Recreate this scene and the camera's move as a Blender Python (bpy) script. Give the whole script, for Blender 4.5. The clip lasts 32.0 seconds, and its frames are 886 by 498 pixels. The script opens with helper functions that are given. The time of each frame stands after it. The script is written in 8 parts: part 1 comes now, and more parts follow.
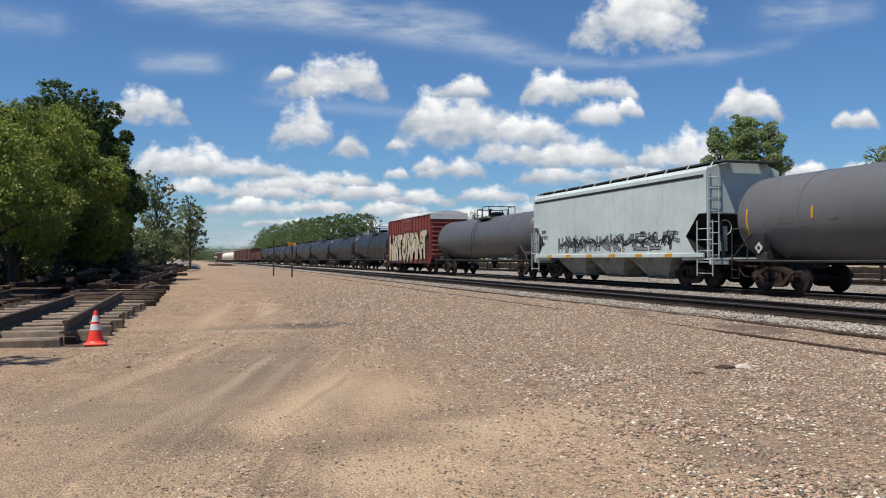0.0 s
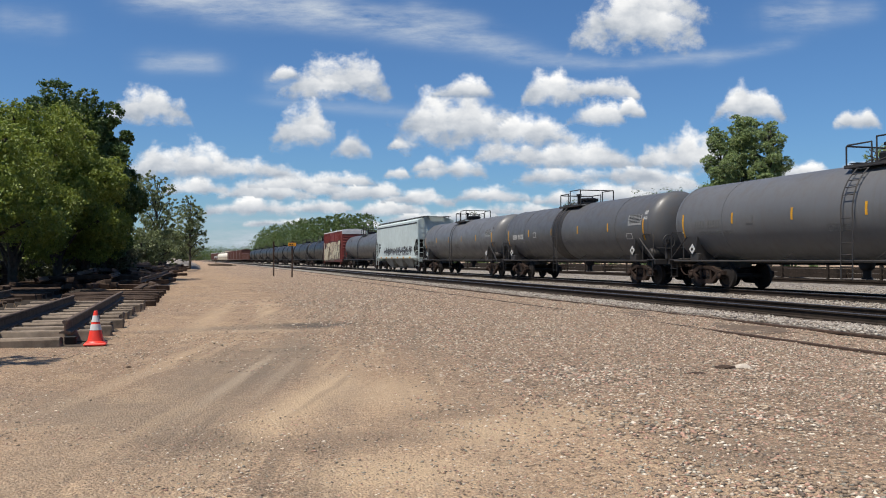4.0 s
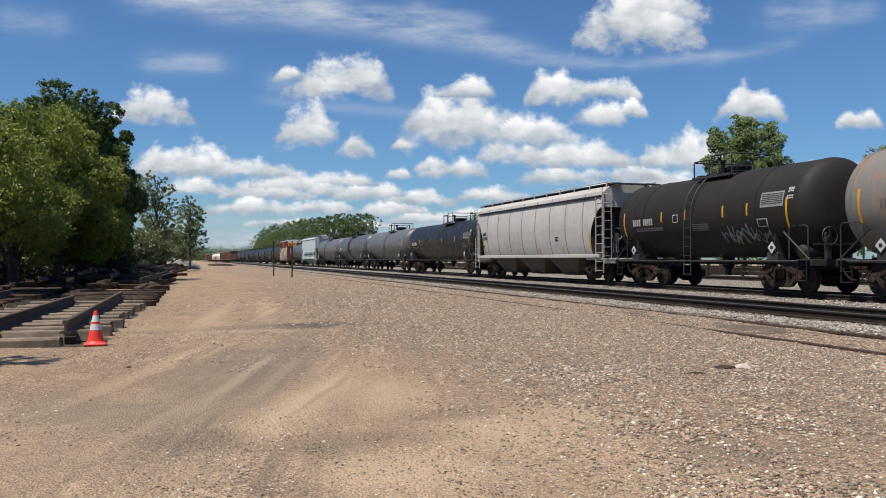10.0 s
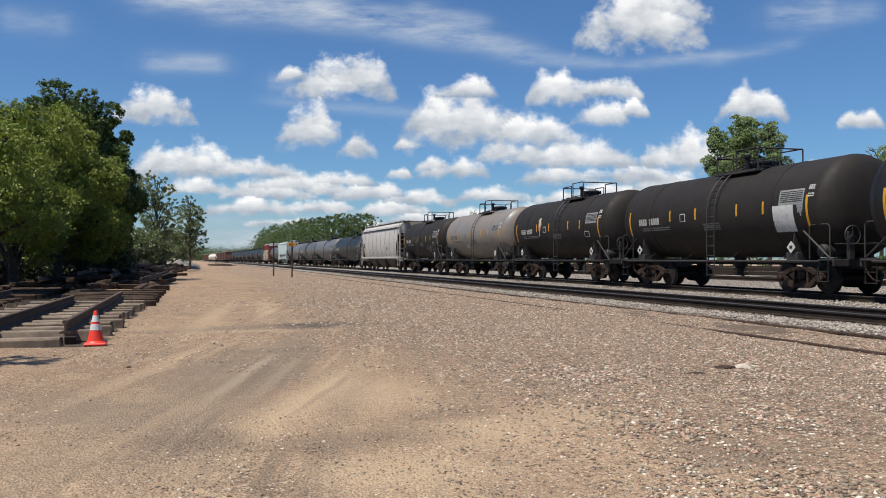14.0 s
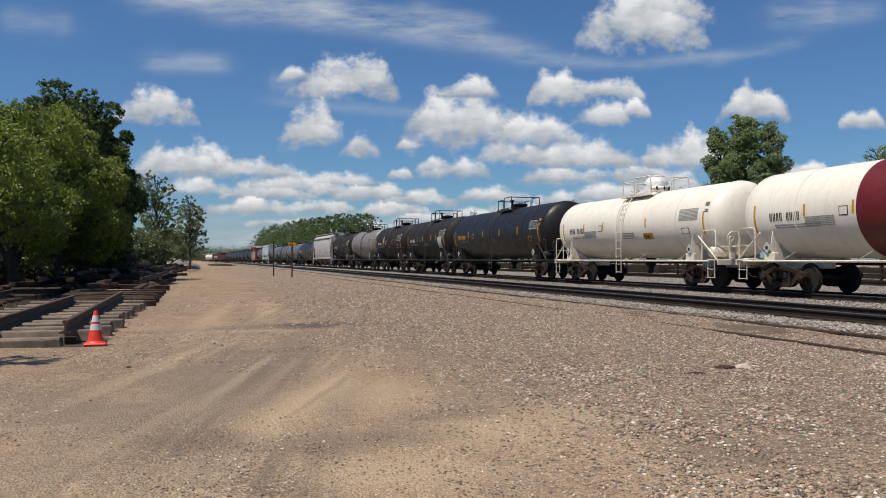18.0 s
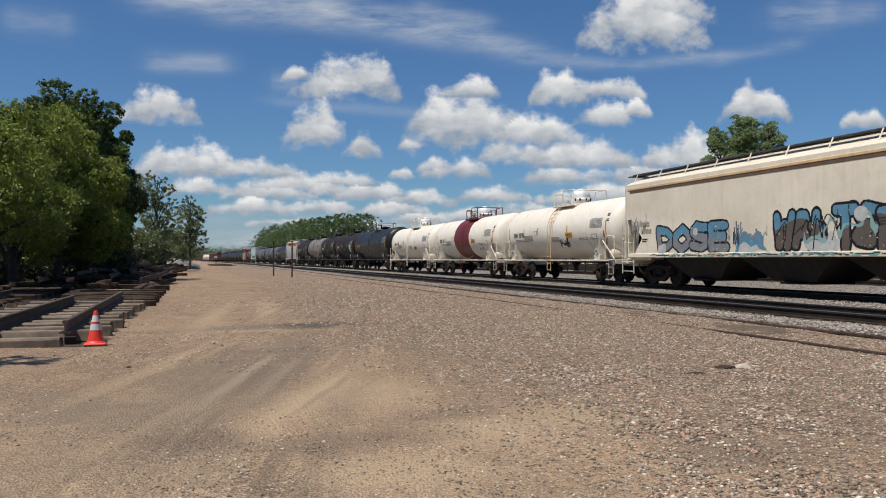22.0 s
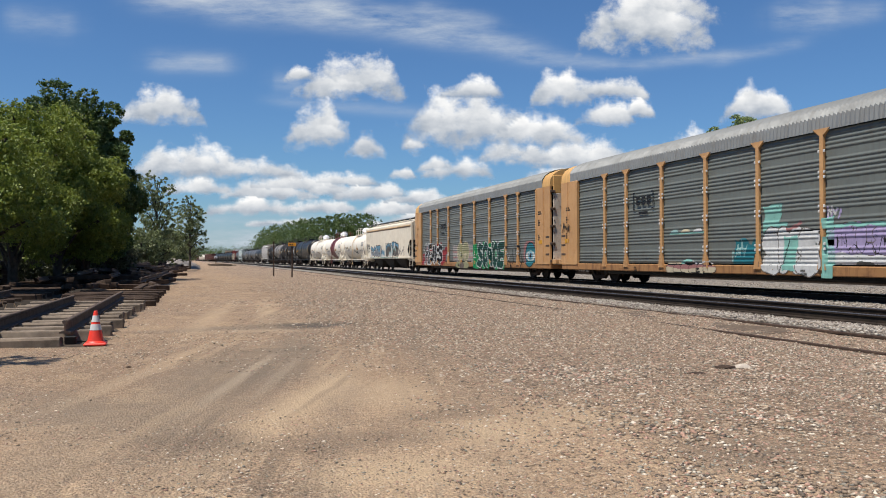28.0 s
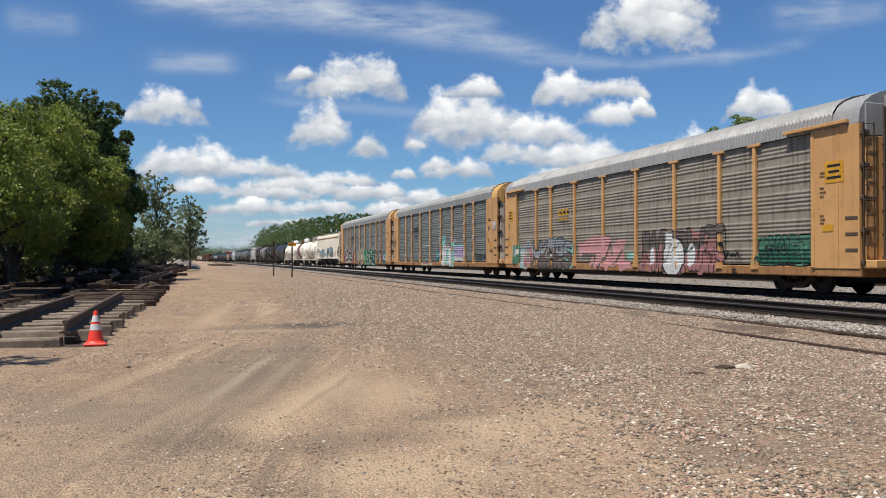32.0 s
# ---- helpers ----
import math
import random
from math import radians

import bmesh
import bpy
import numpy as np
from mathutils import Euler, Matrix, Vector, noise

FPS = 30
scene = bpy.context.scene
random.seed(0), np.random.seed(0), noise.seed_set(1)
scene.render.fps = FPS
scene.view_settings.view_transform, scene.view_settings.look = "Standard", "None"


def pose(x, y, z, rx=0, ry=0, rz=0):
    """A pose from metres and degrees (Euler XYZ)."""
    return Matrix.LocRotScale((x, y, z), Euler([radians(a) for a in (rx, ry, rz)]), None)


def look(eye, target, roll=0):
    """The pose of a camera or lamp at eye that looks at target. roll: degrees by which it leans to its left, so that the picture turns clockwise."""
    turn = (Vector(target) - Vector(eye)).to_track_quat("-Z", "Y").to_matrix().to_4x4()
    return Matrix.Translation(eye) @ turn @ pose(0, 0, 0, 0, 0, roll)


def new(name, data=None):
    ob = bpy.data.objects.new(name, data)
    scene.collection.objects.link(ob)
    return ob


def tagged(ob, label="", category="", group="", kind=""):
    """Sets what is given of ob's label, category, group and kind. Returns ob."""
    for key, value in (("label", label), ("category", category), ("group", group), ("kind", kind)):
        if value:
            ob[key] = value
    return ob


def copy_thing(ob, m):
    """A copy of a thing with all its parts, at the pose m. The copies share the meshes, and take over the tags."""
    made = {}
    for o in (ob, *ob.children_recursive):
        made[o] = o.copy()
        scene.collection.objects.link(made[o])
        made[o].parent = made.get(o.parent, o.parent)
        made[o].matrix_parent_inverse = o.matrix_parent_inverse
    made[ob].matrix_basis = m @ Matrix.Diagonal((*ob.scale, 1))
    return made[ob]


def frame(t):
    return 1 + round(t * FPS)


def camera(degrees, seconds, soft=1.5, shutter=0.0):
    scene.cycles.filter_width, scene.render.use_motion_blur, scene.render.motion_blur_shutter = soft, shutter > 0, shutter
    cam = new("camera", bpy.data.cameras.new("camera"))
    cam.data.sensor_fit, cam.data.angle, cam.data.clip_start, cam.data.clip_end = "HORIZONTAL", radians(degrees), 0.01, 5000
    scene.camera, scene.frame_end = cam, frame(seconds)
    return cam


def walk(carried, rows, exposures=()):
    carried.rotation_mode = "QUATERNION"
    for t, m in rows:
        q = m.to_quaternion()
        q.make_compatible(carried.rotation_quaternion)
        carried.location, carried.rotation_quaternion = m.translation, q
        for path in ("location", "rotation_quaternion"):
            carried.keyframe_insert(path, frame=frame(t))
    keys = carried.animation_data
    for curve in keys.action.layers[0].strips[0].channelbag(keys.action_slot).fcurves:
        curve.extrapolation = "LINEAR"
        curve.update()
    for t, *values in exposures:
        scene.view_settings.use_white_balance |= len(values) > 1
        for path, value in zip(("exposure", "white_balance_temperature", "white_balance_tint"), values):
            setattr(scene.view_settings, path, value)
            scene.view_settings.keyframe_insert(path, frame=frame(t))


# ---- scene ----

FOV = 55.82
EYE = (0.0, 0.0, 1.15)
ALPHA = radians(16.52)          # the lens looks this far to the right of the track
cam = camera(FOV, 32.0, soft=1.0)
AIM = (math.sin(ALPHA) * 100, math.cos(ALPHA) * 100, 1.15 + 100 * math.tan(radians(0.70)))
walk(cam, [(0, look(EYE, AIM)), (32, look(EYE, AIM))],
     exposures=[(0, 0.38), (6, 0.38), (14, 0.40), (17, 0.28), (18, 0.13), (19, 0.07), (20, 0.06), (21.5, 0.06), (22.5, 0.12), (23.5, 0.20), (25, 0.29), (28, 0.37), (32, 0.41)])

# ---- world and sun ----
SUN_EL, SUN_AZ = radians(64), radians(-112)     # azimuth from +y, clockwise
world = bpy.data.worlds.new("sky")
scene.world = world
world.use_nodes = True
wn = world.node_tree
sky = wn.nodes.new("ShaderNodeTexSky")
sky.sky_type, sky.sun_disc = "NISHITA", False
sky.sun_elevation, sky.sun_rotation = SUN_EL, SUN_AZ
sky.air_density, sky.dust_density, sky.ozone_density = 1.0, 0.4, 2.0
tint = wn.nodes.new("ShaderNodeMix")
tint.data_type, tint.blend_type = "RGBA", "MULTIPLY"
tint.inputs["Factor"].default_value = 1.0
tint.inputs[7].default_value = (0.58, 0.87, 1.19, 1.0)      # clear, deep blue air
wn.links.new(sky.outputs[0], tint.inputs[6])
wn.links.new(tint.outputs[2], wn.nodes["Background"].inputs[0])
wn.nodes["Background"].inputs[1].default_value = 0.066
sun = new("sun", bpy.data.lights.new("sun", "SUN"))
sun.data.energy, sun.data.angle, sun.data.color = 4.8, radians(0.53), (1.0, 0.94, 0.85)
sd = Vector((math.sin(SUN_AZ) * math.cos(SUN_EL), math.cos(SUN_AZ) * math.cos(SUN_EL), math.sin(SUN_EL)))
sun.matrix_world = look(sd * 200, (0, 0, 0))

# ---- mesh helpers ----


class Geo:
    """Collects vertices and faces of one mesh."""

    def __init__(self):
        self.v, self.f = [], []

    def add(self, verts, faces):
        k = len(self.v)
        self.v.extend(verts)
        self.f.extend([tuple(i + k for i in q) for q in faces])
        return self

    def box(self, c, s, m=None, cut=0.0):
        """A box with chamfered edges."""
        hx, hy, hz = s[0] / 2, s[1] / 2, s[2] / 2
        if cut <= 0:
            vs = [Vector((x, y, z)) for z in (-hz, hz) for y in (-hy, hy) for x in (-hx, hx)]
            fs = [(0, 2, 3, 1), (4, 5, 7, 6), (0, 1, 5, 4), (2, 6, 7, 3), (0, 4, 6, 2), (1, 3, 7, 5)]
        else:
            b = min(cut, hx * 0.9, hy * 0.9, hz * 0.9)
            vs, at = [], {}
            for sx in (-1, 1):
                for sy in (-1, 1):
                    for sz in (-1, 1):
                        for ax in range(3):
                            d = [hx - b, hy - b, hz - b]
                            d[ax] += b
                            at[sx, sy, sz, ax] = len(vs)
                            vs.append(Vector((sx * d[0], sy * d[1], sz * d[2])))
            fs = []
            for ax in range(3):
                o, p = [(1, 2), (2, 0), (0, 1)][ax]
                for sg in (-1, 1):
                    ring = []
                    for a, c2 in ((-1, -1), (1, -1), (1, 1), (-1, 1)):
                        q = [0, 0, 0]
                        q[ax], q[o], q[p] = sg, a, c2
                        ring.append(at[q[0], q[1], q[2], ax])
                    fs.append(tuple(ring if sg > 0 else ring[::-1]))
                for a in (-1, 1):
                    for c2 in (-1, 1):
                        q, r = [0, 0, 0], [0, 0, 0]
                        q[ax], q[o], q[p] = -1, a, c2
                        r[ax], r[o], r[p] = 1, a, c2
                        e = [at[(*q, o)], at[(*r, o)], at[(*r, p)], at[(*q, p)]]
                        fs.append(tuple(e if a * c2 < 0 else e[::-1]))
            for sx in (-1, 1):
                for sy in (-1, 1):
                    for sz in (-1, 1):
                        t = [at[sx, sy, sz, i] for i in range(3)]
                        fs.append(tuple(t if sx * sy * sz > 0 else t[::-1]))
        m = Matrix.Translation(c) @ m if m is not None else Matrix.Translation(c)
        return self.add([m @ q for q in vs], fs)

    def bar(self, a, b, w, h=None):
        """A square bar between two points."""
        a, b = Vector(a), Vector(b)
        d = b - a
        m = d.to_track_quat("Z", "Y").to_matrix().to_4x4()
        return self.box((a + b) / 2, (w, h or w, d.length), m)

    def tube(self, pts, r, seg=6, closed=False):
        pts = [Vector(p) for p in pts]
        n, k = len(pts), len(self.v)
        up = None
        for i, p in enumerate(pts):
            d = (pts[min(i + 1, n - 1)] - pts[max(i - 1, 0)]).normalized()
            if up is None:
                up = d.orthogonal().normalized()
            up = (up - d * up.dot(d)).normalized()
            side = d.cross(up)
            for j in range(seg):
                a = 2 * math.pi * j / seg
                self.v.append(p + (up * math.cos(a) + side * math.sin(a)) * r)
        for i in range(n - 1):
            for j in range(seg):
                q = (j + 1) % seg
                self.f.append((k + i * seg + j, k + i * seg + q, k + (i + 1) * seg + q, k + (i + 1) * seg + j))
        self.f.append(tuple(k + j for j in range(seg))[::-1])
        self.f.append(tuple(k + (n - 1) * seg + j for j in range(seg)))
        return self

    def lathe(self, prof, seg=32, m=None, a0=0.0, a1=2 * math.pi):
        """prof: (radius, height) along local z."""
        m = m or Matrix()
        full = abs(a1 - a0 - 2 * math.pi) < 1e-6
        cols = seg if full else seg + 1
        k = len(self.v)
        for r, z in prof:
            for j in range(cols):
                a = a0 + (a1 - a0) * j / seg
                self.v.append(m @ Vector((r * math.cos(a), r * math.sin(a), z)))
        for i in range(len(prof) - 1):
            for j in range(seg):
                q = (j + 1) % cols
                self.f.append((k + i * cols + j, k + i * cols + q, k + (i + 1) * cols + q, k + (i + 1) * cols + j))
        return self

    def prism(self, poly, a, b, m=None):
        """A polygon in local x-y, stretched from z = a to b."""
        m = m or Matrix()
        n = len(poly)
        vs = [m @ Vector((x, y, z)) for z in (a, b) for x, y in poly]
        fs = [tuple(range(n))[::-1], tuple(range(n, 2 * n))]
        fs += [(i, (i + 1) % n, n + (i + 1) % n, n + i) for i in range(n)]
        return self.add(vs, fs)

    def mesh(self, name, mat, smooth=35):
        me = bpy.data.meshes.new(name)
        me.from_pydata([tuple(q) for q in self.v], [], self.f)
        if mat:
            me.materials.append(mat)
        if smooth:
            me.polygons.foreach_set("use_smooth", [True] * len(me.polygons))
            me.set_sharp_from_angle(angle=radians(smooth))
        me.update()
        return me


CACHE = {}
YZ = Matrix(((0, 0, 1, 0), (1, 0, 0, 0), (0, 1, 0, 0), (0, 0, 0, 1)))     # local x, y, z to y, z, x
ALONG = Matrix(((0, 1, 0, 0), (0, 0, 1, 0), (1, 0, 0, 0), (0, 0, 0, 1)))  # local z to y


def part(name, geo, mat, parent, label="", smooth=35, key=None):
    """One mesh object under a thing or part; meshes of one key are shared."""
    if key is not None:
        k = (key, mat.name)
        if k not in CACHE:
            CACHE[k] = geo().mesh(name, mat, smooth)
        me = CACHE[k]
    else:
        me = (geo() if callable(geo) else geo).mesh(name, mat, smooth)
    ob = new(name, me)
    ob.parent = parent
    if label:
        ob["label"] = label
    return ob


def grid_mesh(name, verts, faces, mat, smooth=False):
    """A mesh from numpy arrays of vertices and quads or triangles."""
    me = bpy.data.meshes.new(name)
    n, k = faces.shape
    me.vertices.add(len(verts))
    me.vertices.foreach_set("co", np.asarray(verts, dtype=np.float32).ravel())
    me.loops.add(n * k)
    me.polygons.add(n)
    me.loops.foreach_set("vertex_index", np.asarray(faces, dtype=np.int32).ravel())
    me.polygons.foreach_set("loop_start", np.arange(0, n * k, k, dtype=np.int32))
    if smooth:
        me.polygons.foreach_set("use_smooth", np.ones(n, dtype=bool))
    me.materials.append(mat)
    me.update(calc_edges=True)
    me.validate()
    return me


# ---- materials ----


def nodes_of(name):
    m = bpy.data.materials.new(name)
    m.use_nodes = True
    nt = m.node_tree
    return m, nt, nt.nodes["Principled BSDF"]


def N(nt, kind, **kw):
    n = nt.nodes.new(kind)
    for k, v in kw.items():
        if k == "op":
            n.operation = v
        else:
            n.inputs[k.replace("_", " ")].default_value = v
    return n


def noise_at(nt, src, scale, stretch=(1, 1, 1), detail=5.0, rough=0.6):
    mp = nt.nodes.new("ShaderNodeMapping")
    mp.inputs["Scale"].default_value = [scale * q for q in stretch]
    nt.links.new(src, mp.inputs["Vector"])
    t = N(nt, "ShaderNodeTexNoise", Scale=1.0, Detail=detail, Roughness=rough)
    nt.links.new(mp.outputs[0], t.inputs["Vector"])
    return t.outputs["Fac"]


def ramp(nt, src, a, b, lo=0.0, hi=1.0):
    r = nt.nodes.new("ShaderNodeMapRange")
    for k, v in zip(("From Min", "From Max", "To Min", "To Max"), (a, b, lo, hi)):
        r.inputs[k].default_value = v
    nt.links.new(src, r.inputs["Value"])
    return r.outputs[0]


def mix(nt, fac, a, b):
    m = nt.nodes.new("ShaderNodeMix")
    m.data_type = "RGBA"
    for sock, v in ((m.inputs["Factor"], fac), (m.inputs[6], a), (m.inputs[7], b)):
        if isinstance(v, (tuple, list)):
            sock.default_value = (*v, 1.0) if len(v) == 3 else v
        elif isinstance(v, (int, float)):
            sock.default_value = v
        else:
            nt.links.new(v, sock)
    return m.outputs[2]


def times(nt, a, b):
    m = nt.nodes.new("ShaderNodeMath")
    m.operation = "MULTIPLY"
    for sock, v in zip(m.inputs, (a, b)):
        if isinstance(v, (int, float)):
            sock.default_value = v
        else:
            nt.links.new(v, sock)
    return m.outputs[0]


def bump(nt, bsdf, src, strength, dist):
    b = N(nt, "ShaderNodeBump", Strength=strength, Distance=dist)
    nt.links.new(src, b.inputs["Height"])
    nt.links.new(b.outputs[0], bsdf.inputs["Normal"])


def coord(nt, kind="Object"):
    return nt.nodes.new("ShaderNodeTexCoord").outputs[kind]


PAINTS = {}


def paint(name, base, rough=0.5, metal=0.0, gloss=0.4, grime=(0.09, 0.07, 0.05), dirt=0.35, rust=0.1, streak=0.4):
    """Weathered paint: cloudy fading, vertical streaks, specks of rust."""
    if name in PAINTS:
        return PAINTS[name]
    base = tuple(q * 0.74 for q in base)
    m, nt, b = nodes_of(name)
    co = coord(nt)
    fade = noise_at(nt, co, 0.5, (1, 0.5, 1), 4)
    c = mix(nt, ramp(nt, fade, 0.3, 0.7), tuple(q * 0.88 for q in base), tuple(min(q * 1.1 + 0.004, 1) for q in base))
    st = noise_at(nt, co, 1.0, (1.5, 5.0, 0.35), 5, 0.65)
    c = mix(nt, times(nt, ramp(nt, st, 0.5, 0.72), streak), c, grime)
    gr = noise_at(nt, co, 2.4, (1, 1, 1), 6, 0.7)
    c = mix(nt, times(nt, ramp(nt, gr, 0.5, 0.75), dirt), c, grime)
    sp = noise_at(nt, co, 7.0, (1, 1, 0.7), 6, 0.75)
    c = mix(nt, times(nt, ramp(nt, sp, 0.6, 0.68), rust), c, (0.13, 0.05, 0.02))
    nt.links.new(c, b.inputs["Base Color"])
    nt.links.new(ramp(nt, gr, 0.3, 0.7, rough - 0.08, rough + 0.15), b.inputs["Roughness"])
    b.inputs["Metallic"].default_value = metal
    b.inputs["Specular IOR Level"].default_value = gloss
    bump(nt, b, sp, 0.12, 0.01)
    PAINTS[name] = m
    return m


def ground_material():
    """Dirt with curving wheel lanes, and crushed stone towards the siding."""
    m, nt, b = nodes_of("gravel_lot")
    co = coord(nt)
    sep = nt.nodes.new("ShaderNodeSeparateXYZ")
    nt.links.new(co, sep.inputs[0])

    def add(a, bb, k=1.0):
        q = nt.nodes.new("ShaderNodeMath")
        q.operation = "MULTIPLY_ADD"
        nt.links.new(bb, q.inputs[0])
        q.inputs[1].default_value = k
        nt.links.new(a, q.inputs[2])
        return q.outputs[0]

    def cells(scale):
        v = nt.nodes.new("ShaderNodeTexVoronoi")
        v.inputs["Scale"].default_value = scale
        nt.links.new(co, v.inputs["Vector"])
        q = nt.nodes.new("ShaderNodeSeparateColor")
        nt.links.new(v.outputs["Color"], q.inputs[0])
        return v, q

    wob = noise_at(nt, co, 0.16, (1, 0.5, 1), 4, 0.6)
    x = add(sep.outputs[0], wob, 4.5)           # wavering distance across the lot
    big = noise_at(nt, co, 0.3, (1, 0.4, 1), 5, 0.6)
    mid = noise_at(nt, co, 1.3, (1, 0.7, 1), 7, 0.68)
    fine = noise_at(nt, co, 24.0, (1, 1, 1), 6, 0.75)
    grit = noise_at(nt, co, 90.0, (1, 1, 1), 3, 0.7)
    dirt = mix(nt, ramp(nt, big, 0.38, 0.62), (0.215, 0.143, 0.090), (0.365, 0.255, 0.162))
    dirt = mix(nt, times(nt, ramp(nt, mid, 0.50, 0.64), 0.75), dirt, (0.46, 0.335, 0.205))
    gravel = mix(nt, ramp(nt, mid, 0.36, 0.62), (0.138, 0.098, 0.068), (0.242, 0.176, 0.122))
    side = ramp(nt, x, 4.2, 7.0)
    patch = noise_at(nt, co, 0.42, (1, 0.8, 1), 6, 0.68)
    side = add(side, ramp(nt, patch, 0.52, 0.64), 0.7)
    cl = nt.nodes.new("ShaderNodeClamp")
    nt.links.new(side, cl.inputs[0])
    side = cl.outputs[0]
    c = mix(nt, side, dirt, gravel)
    near = nt.nodes.new("ShaderNodeMath")
    near.operation = "ADD"
    nt.links.new(sep.outputs[1], near.inputs[0])
    nt.links.new(times(nt, wob, 5.0), near.inputs[1])
    sand = times(nt, ramp(nt, near.outputs[0], 10.5, 6.5), ramp(nt, side, 0.9, 0.1))
    c = mix(nt, times(nt, sand, ramp(nt, mid, 0.30, 0.56, 0.35, 1.0)), c, (0.545, 0.40, 0.265))
    oil = noise_at(nt, co, 0.21, (1, 0.8, 1), 3, 0.5)
    c = mix(nt, times(nt, ramp(nt, oil, 0.66, 0.74), 0.5), c, (0.10, 0.08, 0.062))
    # crushed stone: cells of several sizes, each with its own tint
    for scale, amt_dirt, amt_stone in ((95.0, 0.40, 0.75), (46.0, 0.30, 0.80), (19.0, 0.06, 0.32)):
        v, q = cells(scale)
        tone = nt.nodes.new("ShaderNodeValToRGB")
        el = tone.color_ramp.elements
        cols = [(0.035, 0.026, 0.019), (0.13, 0.092, 0.064), (0.25, 0.155, 0.105), (0.31, 0.225, 0.16), (0.18, 0.15, 0.12), (0.44, 0.30, 0.205), (0.68, 0.57, 0.44)]
        while len(el) < len(cols):
            el.new(0.5)
        for k, cc in enumerate(cols):
            el[k].position, el[k].color = k / len(cols), (*cc, 1)
        tone.color_ramp.interpolation = "CONSTANT"
        nt.links.new(q.outputs[0], tone.inputs[0])
        show = times(nt, ramp(nt, q.outputs[1], 0.25, 0.45), ramp(nt, side, 0.0, 1.0, amt_dirt, amt_stone))
        c = mix(nt, show, c, tone.outputs[0])
    c = mix(nt, times(nt, ramp(nt, fine, 0.48, 0.62), ramp(nt, side, 0.0, 1.0, 0.38, 0.80)), c, (0.085, 0.06, 0.042))
    # wheel lanes that swing across the lot, with combed edges
    comb = noise_at(nt, co, 1.0, (7.0, 0.35, 1), 4, 0.7)
    swing = add(add(sep.outputs[0], sep.outputs[1], -0.21), comb, 0.35)
    for centre, wide, amt in ((-1.75, 0.40, 0.40), (-0.95, 0.45, 0.55), (-0.1, 0.2, 0.35), (0.9, 0.2, 0.3)):
        d = nt.nodes.new("ShaderNodeMath")
        d.operation = "SUBTRACT"
        nt.links.new(swing, d.inputs[0])
        d.inputs[1].default_value = centre
        ab = nt.nodes.new("ShaderNodeMath")
        ab.operation = "ABSOLUTE"
        nt.links.new(d.outputs[0], ab.inputs[0])
        f = times(nt, ramp(nt, ab.outputs[0], wide, wide * 0.35), ramp(nt, noise_at(nt, co, 0.4, (1, 0.4, 1), 4), 0.36, 0.58))
        c = mix(nt, times(nt, f, amt), c, (0.185, 0.146, 0.110))
    # combed tyre streaks along the lanes
    cb = nt.nodes.new("ShaderNodeCombineXYZ")
    lane0 = add(add(sep.outputs[0], sep.outputs[1], -0.21), wob, 0.5)
    nt.links.new(lane0, cb.inputs[0])
    nt.links.new(sep.outputs[1], cb.inputs[1])
    tyre = noise_at(nt, cb.outputs[0], 1.0, (6.5, 0.07, 1), 5, 0.62)
    lot = times(nt, ramp(nt, swing, 1.6, 0.4), times(nt, ramp(nt, swing, -3.2, -2.0), ramp(nt, noise_at(nt, co, 0.5, (1, 0.6, 1), 5, 0.65), 0.44, 0.60)))
    c = mix(nt, times(nt, times(nt, ramp(nt, tyre, 0.51, 0.60), lot), 0.62), c, (0.150, 0.115, 0.083))
    c = mix(nt, times(nt, times(nt, ramp(nt, tyre, 0.48, 0.39), lot), 0.6), c, (0.47, 0.36, 0.245))
    def near_spot(px, py, rx, ry, turn, crisp=False):
        """One inside an uneven oval on the lot, nought outside."""
        mp = nt.nodes.new("ShaderNodeMapping")
        mp.vector_type = "TEXTURE"
        mp.inputs["Location"].default_value = (px, py, 0)
        mp.inputs["Rotation"].default_value = (0, 0, radians(turn))
        mp.inputs["Scale"].default_value = (rx, ry, 1)
        nt.links.new(co, mp.inputs["Vector"])
        ln = nt.nodes.new("ShaderNodeVectorMath")
        ln.operation = "LENGTH"
        nt.links.new(mp.outputs[0], ln.inputs[0])
        if crisp:
            return ramp(nt, add(add(ln.outputs["Value"], mid, 0.7), comb, 0.5), 1.7, 1.0)
        return ramp(nt, add(ln.outputs["Value"], mid, 1.3), 1.95, 1.05)
    grey, sandy = (0.170, 0.140, 0.108), (0.50, 0.385, 0.26)
    dark, gritty = (0.075, 0.06, 0.048), (0.150, 0.112, 0.082)
